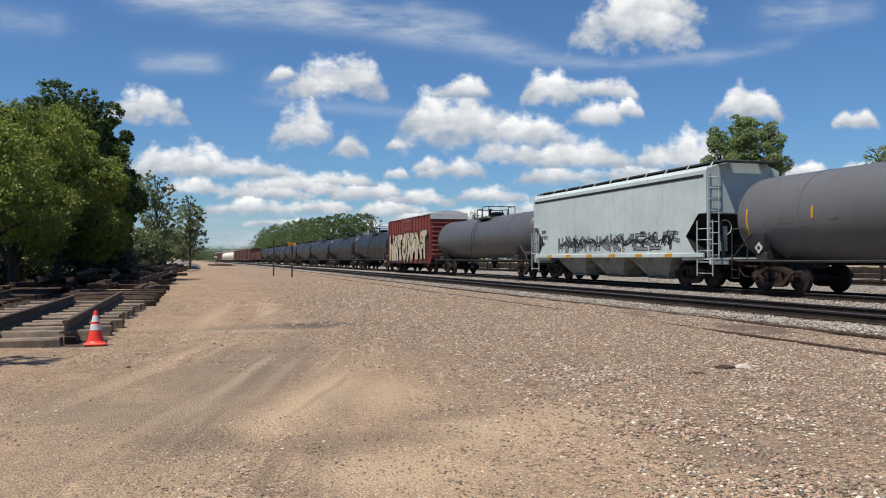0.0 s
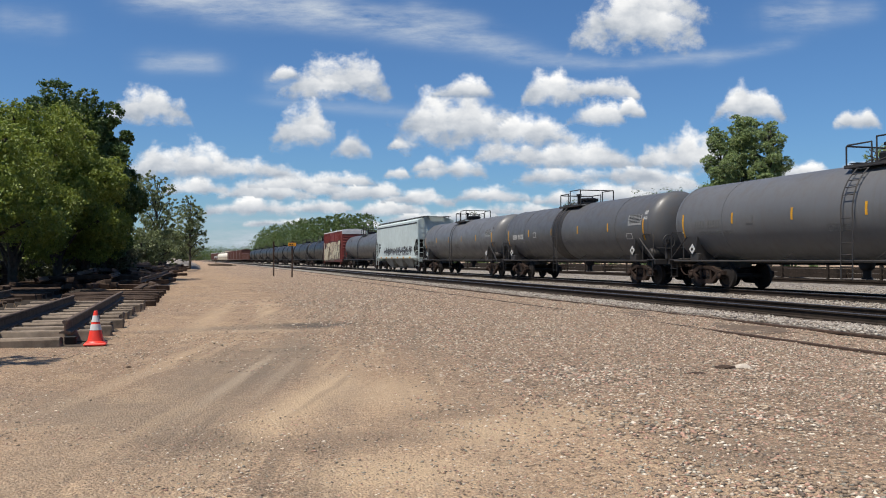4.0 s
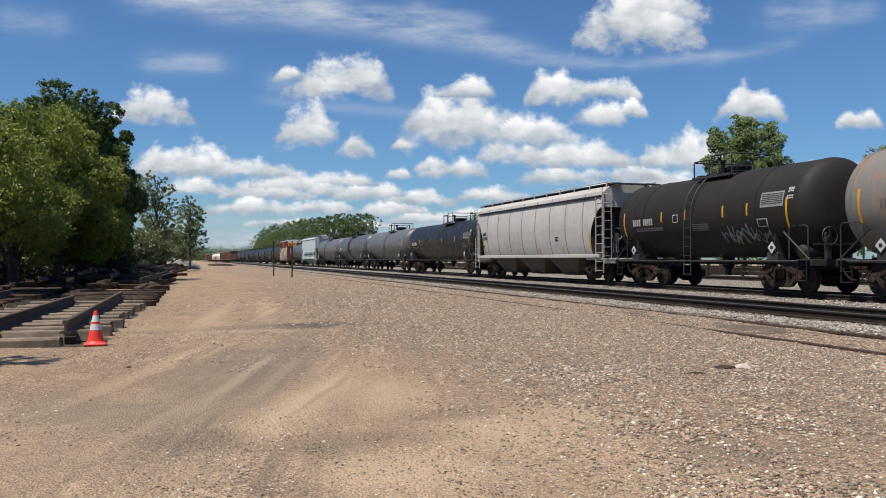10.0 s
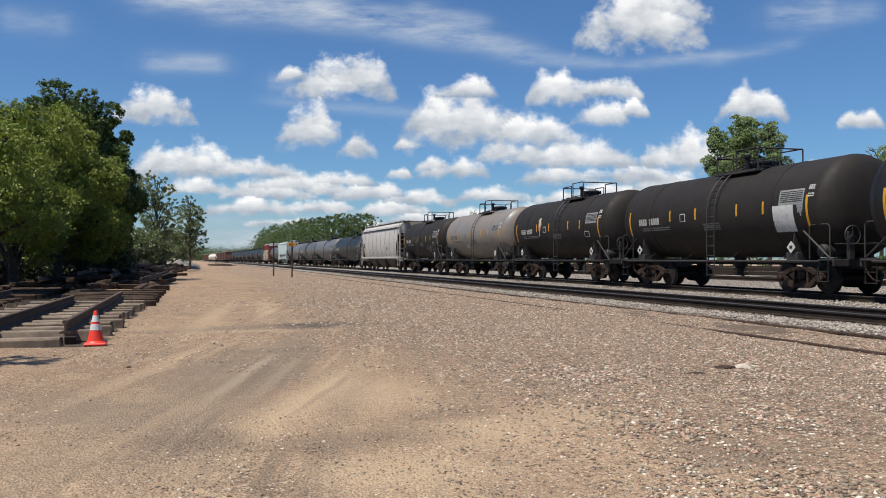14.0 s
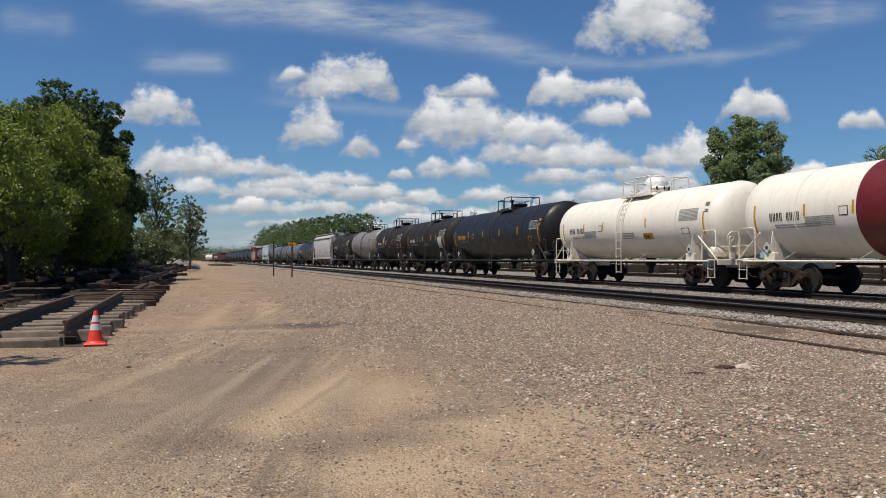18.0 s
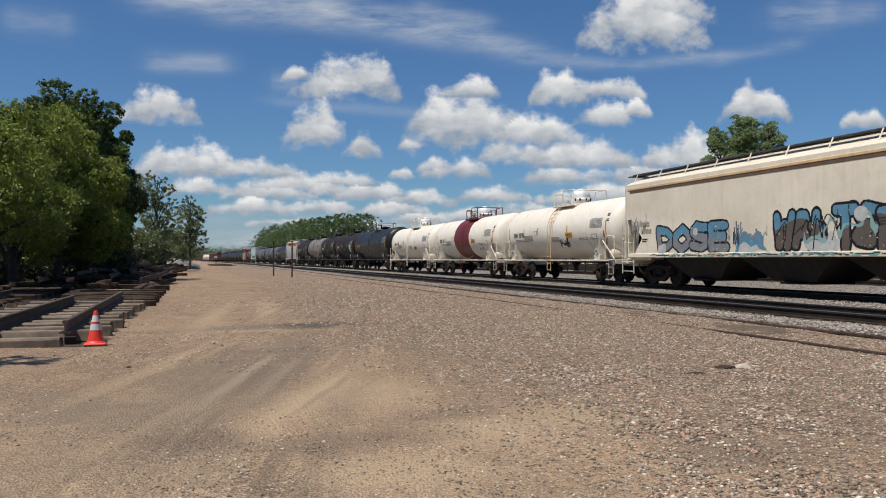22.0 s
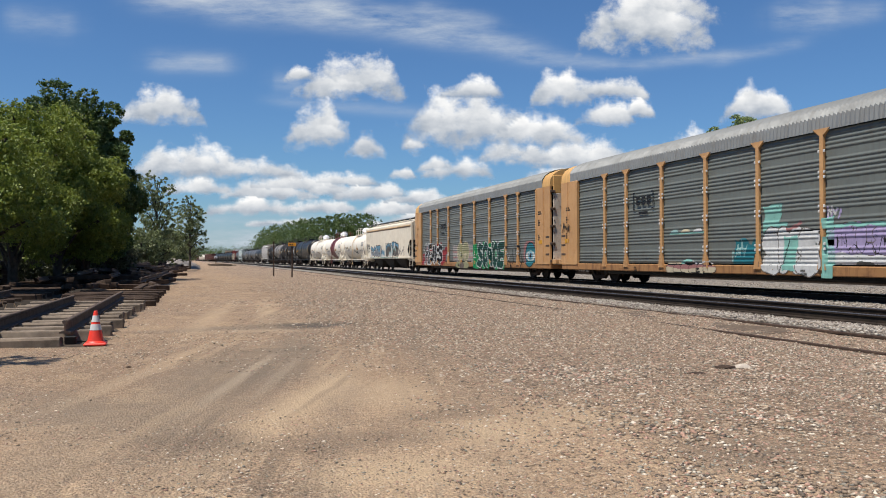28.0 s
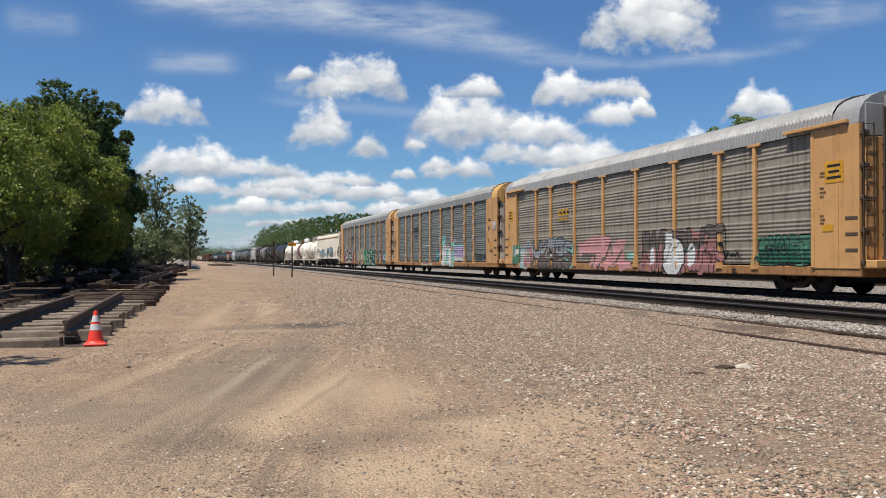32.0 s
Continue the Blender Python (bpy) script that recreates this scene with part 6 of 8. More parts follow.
def build_train():
    s = 77.6
    # cars ahead of the red box car, up to the far end
    q = s
    for i in range(8):
        c = tank_car("glossy black tank car in the long train", 18.3, 1.43, 2.42, BLACKT, DARKTRIM, None, False, i < 2)
        couple(c, q + 18.3, 18.3)
        q += 18.3
    for i in range(2):
        couple(gondola_car("dark brown gondola car with a dark load", 16.5, BROWNBOX, BLACK), q + 16.5, 16.5)
        q += 16.5
    for i in range(5):
        couple(box_car("faded brown box car far ahead", 17.0, BROWNBOX, BROWNBOX, 4.5, False), q + 17, 17.0)
        q += 17.0
    for i in range(5):
        couple(tank_car("white tank car far ahead", 17.0, 1.45, 2.6, WHITET, WHITETRIM, None, False, False), q + 17, 17.0)
        q += 17.0
    for i in range(4):
        couple(box_car("brown box car at the far end of the train", 17.0, BROWNBOX, WHITEROOF, 4.6, False), q + 17, 17.0)
        q += 17.0
    # the cars that pass, from the red box car back
    cars = {}

    def follow(key, car, length):
        nonlocal s
        cars[key] = couple(car, s, length)
        s -= length

    follow("red_box", box_car("red box car with white roof and pale graffiti", 15.6, REDBOX, WHITEROOF), 15.6)
    follow("grey_one", tank_car("short plain grey tank car with black railings", 19.6, 1.36, 2.5, GREY1, DARKTRIM, None, False, seed=1, ly=0.2), 19.6)
    follow("pale_hopper", hopper_car("pale green-grey covered hopper with black graffiti", 17.1, PALEH, PALEH, INK, 4.3, 4.56, stripe=None, seams=False, bay=BAYPALE), 17.1)
    band = (DARKTRIM, [(0.3, 1.5)], "black band under the ladder")
    follow("grey_two", tank_car("grey tank car with black railings", 18.3, 1.43, 2.42, GREY2, DARKTRIM, FADEDINK, True, seed=3, marks_n=9, ly=0.58, tag=FADEDINK), 18.3)
    follow("grey_three", tank_car("dark grey tank car with black ladder band", 18.3, 1.43, 2.42, GREY1, DARKTRIM, WHITEINK, True, seed=4, marks_n=9, band=band, ly=0.8, tag=WHITEINK), 18.3)
    follow("grey_four", tank_car("grey tank car streaked with grime", 17.9, 1.43, 2.42, GREY2, DARKTRIM, FADEDINK, True, seed=5, marks_n=9, ly=-0.9), 17.9)
    follow("black_one", tank_car("glossy black tank car with white lettering", 19.0, 1.43, 2.42, BLACKT, DARKTRIM, WHITEINK, True, seed=9, marks_n=9, ly=-1.1, tag=WHITEINK), 19.0)
    follow("white_hopper", hopper_car("off-white covered hopper with curved seamed sides", 18.5, WHITEH, WHITEH, INK, 4.19, 4.46, True, YELLOW, bay=BAYBROWN), 18.5)
    follow("brown_one", tank_car("dull brown-black short tank car", 13.1, 1.55, 2.66, BROWNT, DARKTRIM, WHITEINK, True, seed=11, marks_n=9, ly=0.15, fr=SHORT_STRIPES, tag=WHITEINK), 13.1)
    follow("rust_tank", tank_car("rust-stained grey short tank car", 13.4, 1.55, 2.66, RUSTT, DARKTRIM, FADEDINK, True, seed=12, marks_n=8, ly=-0.6, fr=SHORT_STRIPES, tag=WHITEINK), 13.4)
    follow("brown_two", tank_car("brown-black short tank car with peeled patch", 12.9, 1.55, 2.66, BROWNT, DARKTRIM, WHITEINK, True, seed=13, marks_n=9, ly=-0.6, fr=SHORT_STRIPES, tag=WHITEINK), 12.9)
    follow("brown_three", tank_car("brown-black short tank car with white placard", 13.5, 1.55, 2.66, BROWNT, DARKTRIM, WHITEINK, True, seed=14, marks_n=9, ly=-0.6, fr=SHORT_STRIPES, tag=WHITEINK), 13.5)
    follow("black_two", tank_car("black tank car with yellow lettering", 17.7, 1.55, 2.62, BLACKT, DARKTRIM, YELLOW, True, seed=17, marks_n=10, ly=-0.3, tag=YELLOW), 17.7)
    follow("white_tank_one", tank_car("white acid tank car with white railings", 14.9, 1.4, 2.5, WHITET, WHITETRIM, INK, True, seed=19, marks_n=9, dome="white", ly=0.1, fr=WHITE_STRIPES, tag=INK), 14.9)
    follow("white_tank_two", tank_car("white acid tank car with a maroon band", 15.2, 1.42, 2.5, WHITET, WHITETRIM, INK, True, seed=21, marks_n=8, dome="white", band=(MAROON, [(-1.49, 1.72)], "maroon painted band"), ladder_mat=MAROON, ly=-0.2, fr=WHITE_STRIPES, tag=INK, top_mat=MAROON), 15.2)
    follow("white_tank_three", tank_car("white acid tank car with rusty ladder", 14.9, 1.42, 2.5, WHITET, WHITETRIM, INK, True, seed=23, marks_n=9, dome="white", ladder_mat=TANRUST, ly=0.0, fr=WHITE_STRIPES, tag=INK), 14.9)
    follow("cream_hopper", hopper_car("cream covered hopper with blue graffiti", 20.5, CREAMH, CREAMH, INK, 4.2, 4.6, False, None, False, eave_mat=TANRUST), 20.5)
    follow("rack_one", auto_rack("orange-framed auto rack with grey ribbed panels", 28.78, ORANGE, GALV, RACKROOF, YTOP), 28.78)
    follow("rack_two", auto_rack("orange-framed auto rack with pastel graffiti", 28.78, ORANGE, GALV, RACKROOF, YTOP), 28.78)
    follow("rack_three", auto_rack("yellow auto rack with rusty brown panels", 28.78, ORANGE2, GALV2, RACKROOF2, RACKROOF2, True), 28.78)
    follow("rack_four", auto_rack("yellow auto rack at the rear", 28.78, ORANGE2, GALV2, RACKROOF2, RACKROOF2, True), 28.78)
    paint_murals(cars)
    for side in (-1, 1):
        part("rust_band", Geo().box((side * 1.552, 0, 3.86), (0.014, 18.6, 0.13)), RACKSILL2, cars["cream_hopper"], "brown stained band below the roof")
    for key in ("white_tank_two", "white_tank_three"):
        stain_heads(cars[key], 1.42, 2.5, -5.9 if key == "white_tank_two" else -5.75, 4)
        lettering_on(cars[key], "HYDROCHLORIC ACID", 0.15, -3.1, 1.97, 1.42, 2.5, INK, "black words on the tank's side")


# ---- run of the train ----
SPEED = [(0, 10.15), (4, 10.047), (8, 9.919), (12, 9.726), (16, 9.528), (20, 9.377), (24, 9.343), (28, 9.258), (32, 9.063)]


def run(t):
    """Metres that the train has gone at t seconds."""
    d = 0.0
    for (ta, va), (tb, vb) in zip(SPEED, SPEED[1:]):
        if t <= ta:
            break
        q = min(t, tb)
        v = va + (vb - va) * (q - ta) / (tb - ta)
        d += (va + v) / 2 * (q - ta)
    return d


def motions():
    for ob, rows in CLOUDS:
        walk(ob, rows)
    for car, s in TRAIN:
        walk(car, [(t, on_track(TRAIN_X, s + run(t), TRAIN_Z)) for t in range(33)])
    for q, sets in WHEELSETS.items():
        first = sets[0]
        walk(first, [(i / 15, pose(0, q * 0.89, WHEEL_R, -math.degrees(run(i / 15) / WHEEL_R))) for i in range(481)])
        for w in sets[1:]:
            w.rotation_mode = "QUATERNION"
            w.animation_data_create()
            w.animation_data.action = first.animation_data.action
            w.animation_data.action_slot = first.animation_data.action_slot

# ---- trees ----
LEAF_L = leaf_material("leaf_light", (0.088, 0.128, 0.018), (0.245, 0.295, 0.046))
LEAF_D = leaf_material("leaf_dark", (0.035, 0.065, 0.016), (0.09, 0.14, 0.032))
LEAF_F = leaf_material("leaf_far", (0.045, 0.08, 0.02), (0.11, 0.16, 0.045))
LEAF_S = leaf_material("leaf_sparse", (0.085, 0.112, 0.042), (0.20, 0.235, 0.10))
LEAF_R = leaf_material("leaf_poplar", (0.11, 0.165, 0.052), (0.28, 0.35, 0.14))
# brush leaves with the canopy's shade in their colour
LEAF_B = leaf_material("leaf_shade_brush", (0.032, 0.036, 0.017), (0.075, 0.085, 0.034))
BARK = plain("bark", (0.09, 0.075, 0.06), 0.95, 0.0, 7.0, 0.5, 0.6)


def crown_mesh(rng, lobes, count, size, mat):
    """Leaves in clumps over the shells of several uneven lobes: (x, y, z, rx, ry, rz)."""
    lob = np.array(lobes)
    vol = (lob[:, 3] * lob[:, 4] * lob[:, 5]) ** 0.67
    clumps = count // 26
    pick = rng.choice(len(lob), clumps, p=vol / vol.sum())
    d = rng.normal(size=(clumps, 3))
    d /= np.linalg.norm(d, axis=1)[:, None]
    rad = rng.uniform(0.55, 1.08, clumps) ** 0.6 + np.where(rng.uniform(0, 1, clumps) < 0.12, rng.uniform(0.1, 0.4, clumps), 0)
    cen = lob[pick, :3] + d * lob[pick, 3:] * rad[:, None]
    cr = rng.uniform(0.18, 0.5, clumps) * lob[pick, 3] * 0.55
    who = np.repeat(np.arange(clumps), 26)
    p = cen[who] + rng.normal(size=(len(who), 3)) * cr[who][:, None] * np.array([0.55, 0.55, 0.42])
    n = len(p)
    a = rng.normal(size=(n, 3)) + np.array([0, 0, -0.3])
    a /= np.linalg.norm(a, axis=1)[:, None]
    b = np.cross(a, rng.normal(size=(n, 3)))
    b /= np.linalg.norm(b, axis=1)[:, None]
    s = size * rng.uniform(0.6, 1.4, n)[:, None]
    v = np.stack([p - a * s, p + b * s * 0.5, p + a * s, p - b * s * 0.5], 1).reshape(-1, 3)
    f = np.arange(n * 4).reshape(-1, 4)
    return grid_mesh("crown", v, f, mat)


def tree(name, x, y, height, width, count, size, mat, seed, label, trunk=0.16, low=0.15, lobes_n=9):
    rng = np.random.default_rng(seed)
    root = tagged(new(name), label, "tree" if name == "tree" else "bush")
    root.location = (x, y, 0)
    lobes = []
    for i in range(lobes_n):
        u = (i + 0.5) / lobes_n
        z = height * (low + (0.9 - low) * u)
        spread = width * 0.5 * (1 - 0.75 * abs(u - 0.42) ** 1.3)
        ang = i * 2.4 + rng.uniform(-0.4, 0.4)
        r = spread * rng.uniform(0.24, 0.5)
        out = spread * rng.uniform(0.3, 0.85)
        lobes.append((math.cos(ang) * out, math.sin(ang) * out, z, r, r, r * rng.uniform(0.6, 1.0)))
    peak = max(q[2] + q[5] for q in lobes)
    lobes = [(q[0], q[1], q[2] * height / peak, q[3], q[4], q[5]) for q in lobes]
    g = Geo()
    g.tube([(0, 0, -0.2), (0.05, 0.02, height * 0.3), (-0.06, 0.08, height * 0.6), (0.05, 0, height * 0.85)], trunk, 7)
    t = part("trunk", g, BARK, root)
    k = len(t.data.vertices)
    for q in t.data.vertices:
        f = 1 - 0.75 * max(q.co.z, 0) / (height * 0.85)
        q.co.x, q.co.y = q.co.x * f, q.co.y * f
    for lx, ly, lz, r, _, _ in lobes:
        part("limb", Geo().tube([(0, 0, max(lz - width * 0.35, 0.4)), (lx * 0.5, ly * 0.5, lz - r * 0.6), (lx, ly, lz)], trunk * 0.3, 5), BARK, root)
    ob = new("crown", crown_mesh(rng, lobes, count, size, mat))
    ob.parent = root
    return root


def place(px, z):
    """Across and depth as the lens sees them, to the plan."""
    xc = (px - 784) / 1480 * z
    return xc * math.cos(ALPHA) + z * math.sin(ALPHA), -xc * math.sin(ALPHA) + z * math.cos(ALPHA)


def rise(py, z):
    """Height above the lot of something seen at that level and depth."""
    return 1.15 + (459 - py) / 1480 * z


def build_trees():
    # position, depth, top, width, leaves: bright maples before darker oaks
    rows = [(-85, 25, 190, 6.5, LEAF_L), (22, 33, 180, 6.2, LEAF_L), (102, 36, 205, 4.8, LEAF_L), (150, 38, 262, 4.2, LEAF_L), (98, 45, 146, 5.4, LEAF_D), (155, 44, 160, 4.8, LEAF_D), (60, 47, 178, 4.6, LEAF_D), (196, 47, 214, 3.0, LEAF_D), (182, 46, 262, 3.2, LEAF_D), (140, 50, 250, 5.4, LEAF_D)]
    for i, (px, z, top, w, mat) in enumerate(rows):
        x, y = place(px, z)
        tree("tree", x, y, rise(top, z), w, 78000 if mat is LEAF_L else 52000, 0.056 if mat is LEAF_L else 0.075, mat, 40 + i, "bright green broadleaf tree at the lot's edge" if mat is LEAF_L else "dark green broadleaf tree behind the maples", 0.2, 0.42 if i == 0 else 0.3 if i == 1 else 0.2, 24)
    for i, (px, z, top, w) in enumerate(((278, 75, 303, 4.6), (336, 95, 345, 3.8), (290, 85, 395, 5.0), (312, 110, 400, 5.5), (326, 130, 425, 5.0), (250, 68, 400, 5.0))):
        x, y = place(px, z)
        tree("tree", x, y, rise(top, z), w, 12000, 0.085, LEAF_S, 60 + i, "thin half-bare tree at the lot's edge", 0.14, 0.25, 26)
    # the single trees beyond the train
    for i, (px, z, top, w, c) in enumerate(((1276, 90, 224, 4.0, 15000), (1318, 92, 203, 5.0, 20000), (1362, 90, 212, 4.0, 15000), (1560, 95, 255, 5.0, 6000), (1150, 150, 335, 10.0, 6000), (1195, 155, 330, 8.0, 5000), (840, 220, 372, 5, 2000), (1010, 200, 352, 6, 2000))):
        x, y = place(px, z)
        tree("tree", x, y, rise(top, z), w, int(c * 6.5), 0.062, LEAF_R if i < 4 else LEAF_F, 80 + i, "green tree standing beyond the tracks", 0.25, 0.25, 44)
    # undergrowth added below the trees, its leaf colour darkened to stand for shade
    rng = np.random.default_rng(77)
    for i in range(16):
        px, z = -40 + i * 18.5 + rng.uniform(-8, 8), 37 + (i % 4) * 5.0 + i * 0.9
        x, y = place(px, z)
        tree("bush", x, y, rng.uniform(1.8, 3.0), 3.8, 7000, 0.075, LEAF_B, 120 + i, "leafy undergrowth below the trees, shade painted into its leaves", 0.05, 0.05, 12)
    for i in range(7):
        px, z = 226 + i * 8.5, 74 + i * 9.0
        x, y = place(px, z)
        tree("bush", x, y, rng.uniform(2.6, 4.2), 4.2, 3200, 0.10, LEAF_S, 140 + i, "brown-green scrub at the lot's edge", 0.06, 0.05, 12)
    # a tree beside the lens, known by its shade on the dirt
    tree("tree", -5.1, 9.5, 5.4, 3.0, 8000, 0.06, LEAF_L, 160, "leafy tree beside the lot", 0.16, 0.35, 16)
    # woods far off
    rng = np.random.default_rng(5)
    lob = []
    for i in range(190):
        u = i / 189
        px = 456 + 198 * u
        f = (px - 784) / 1480 * math.cos(ALPHA) + math.sin(ALPHA)
        z = max(31.0 / f, 195) + rng.uniform(0, 14)
        top = 413 - 33 * math.sin(min(u * 1.25, 1) * math.pi * 0.5) + rng.uniform(-4, 6)
        if u < 0.05:
            top += 12
        x, y = place(px, z)
        h = rise(top, z)
        for k in range(4):
            r = rng.uniform(1.2, 2.4) * z / 200
            lob.append((x + rng.uniform(-2, 2), y + rng.uniform(-2, 2), max(h - r - k * h * 0.22, 1), r, r, r))
    for i in range(80):
        px, z = 290 + 200 * i / 80, 1000 + rng.uniform(-40, 40)
        x, y = place(px, z)
        h = rise(439 + rng.uniform(-4, 4), z)
        for k in range(3):
            lob.append((x + rng.uniform(-6, 6), y, max(h - 5 - k * 5, 1), 7, 7, 5))
    # low brush beyond the yard
    for i in range(120):
        x, y = 62 + rng.uniform(0, 8), -30 + i * 2.2
        lob.append((x, y, 1.9, 2.4, 2.4, 2.2))
        x = 47 + rng.uniform(-1.5, 1.5)
        lob.append((x, y * 0.7, 0.7, 1.0, 1.2, 0.9))
    ob = new("far_woods", crown_mesh(rng, lob, 460000, 0.20, LEAF_F))
    tagged(ob, "dense green woods beyond the yard", "woods", kind="stuff")

# ---- sky backdrop: clouds far behind everything ----


def cloud_material(name, wisp):
    m, nt, b = nodes_of(name)
    nt.nodes.remove(b)
    co = coord(nt)
    at = nt.nodes.new("ShaderNodeAttribute")
    at.attribute_name = "body"
    up = nt.nodes.new("ShaderNodeAttribute")
    up.attribute_name = "height"
    if wisp:
        big = noise_at(nt, co, 1 / 260.0, (0.7, 1.0, 3.4), 8, 0.66)
        edge = times(nt, ramp(nt, big, 0.30, 0.66), at.outputs["Fac"])
        tone = mix(nt, 0.5, (0.62, 0.72, 0.86), (0.80, 0.86, 0.93))
        level = 0.60
    else:
        big = noise_at(nt, co, 1 / 85.0, (1.0, 1.0, 1.25), 9, 0.60)
        mm = nt.nodes.new("ShaderNodeMath")
        mm.operation = "MULTIPLY_ADD"
        nt.links.new(big, mm.inputs[0])
        mm.inputs[1].default_value = 1.7
        nt.links.new(at.outputs["Fac"], mm.inputs[2])
        edge = ramp(nt, mm.outputs[0], 0.74, 1.36)
        lump = noise_at(nt, co, 1 / 105.0, (1.0, 1.0, 1.5), 6, 0.52)
        mm2 = nt.nodes.new("ShaderNodeMath")
        mm2.operation = "MULTIPLY_ADD"
        nt.links.new(lump, mm2.inputs[0])
        mm2.inputs[1].default_value = 1.1
        nt.links.new(up.outputs["Fac"], mm2.inputs[2])
        # sunlit tops and shaded bases painted into the glow, by height and lumps
        tone = mix(nt, ramp(nt, mm2.outputs[0], 0.50, 1.22), (0.40, 0.45, 0.52), (1.0, 0.995, 0.98))
        level = 0.80
    em = nt.nodes.new("ShaderNodeEmission")
    em.inputs[1].default_value = level
    nt.links.new(tone, em.inputs[0])
    tr = nt.nodes.new("ShaderNodeBsdfTransparent")
    ms = nt.nodes.new("ShaderNodeMixShader")
    sm = nt.nodes.new("ShaderNodeMapRange")
    if not wisp:
        sm.interpolation_type = "SMOOTHSTEP"
    nt.links.new(edge, sm.inputs["Value"])
    nt.links.new(sm.outputs[0], ms.inputs[0])
    nt.links.new(tr.outputs[0], ms.inputs[1])
    nt.links.new(em.outputs[0], ms.inputs[2])
    nt.links.new(ms.outputs[0], nt.nodes["Material Output"].inputs[0])
    return m


# clouds as middle, base level, width, height, in steps of the sky sheet
HIGH_LEFT = [(258, 206, 150, 80), (262, 200, 90, 74), (600, 158, 170, 100), (560, 162, 150, 62), (535, 246, 120, 84), (545, 236, 70, 86), (616, 270, 72, 52), (702, 262, 44, 26), (500, 140, 60, 30)]
HIGH_RIGHT = [(1128, 66, 240, 140), (1180, 30, 160, 70), (830, 246, 230, 120), (790, 238, 190, 124), (815, 170, 120, 44), (925, 250, 190, 60), (975, 174, 110, 66), (1060, 168, 140, 44), (1055, 214, 110, 46), (1115, 205, 60, 34), (1325, 204, 130, 62), (1310, 200, 80, 66), (1515, 222, 88, 40)]
MIDDLE = [(310, 304, 190, 66), (350, 308, 230, 68), (435, 310, 180, 50), (800, 310, 130, 42), (760, 300, 70, 30), (1030, 292, 200, 68), (960, 285, 150, 44), (1215, 292, 190, 84), (890, 280, 110, 48), (985, 322, 170, 40), (1130, 320, 170, 46), (1060, 318, 130, 34), (700, 312, 50, 24)]
LOW = [(520, 338, 230, 40), (600, 328, 150, 32), (345, 340, 130, 36), (470, 348, 180, 40), (440, 376, 170, 36), (575, 342, 90, 38), (655, 350, 150, 40), (735, 360, 140, 36), (560, 374, 150, 30), (690, 378, 160, 34), (745, 392, 130, 26), (870, 354, 140, 36), (920, 380, 140, 36), (830, 388, 140, 28),
       (1080, 354, 180, 42), (1180, 336, 150, 44), (1430, 314, 170, 30), (1540, 304, 120, 26), (1000, 360, 130, 34), (500, 398, 150, 18), (640, 402, 150, 16)]
# streaks of high cloud: from, to, half width, strength
CIRRUS = [(200, -10, 480, 10, 22, 0.9), (330, 5, 620, 20, 26, 1.0), (480, 8, 820, 60, 24, 0.9), (620, 30, 960, 95, 20, 0.7), (700, 10, 870, 45, 16, 0.5), (860, 95, 1110, 118, 12, 0.5), (1080, 118, 1300, 92, 9, 0.5), (1230, 112, 1420, 70, 10, 0.4),
          (230, 108, 400, 112, 16, 0.6), (460, 140, 520, 150, 16, 0.5), (440, 175, 780, 205, 10, 0.35), (1340, 30, 1480, 12, 22, 0.6), (1390, 45, 1560, 10, 18, 0.4), (-20, 30, 120, 45, 22, 0.4)]
# horizon haze painted as glowing wisp sheets, laid out like the streaks
HAZE = [(200, 425, 900, 425, 34, 0.85), (300, 395, 900, 392, 12, 0.5), (900, 400, 1600, 390, 30, 0.5)]


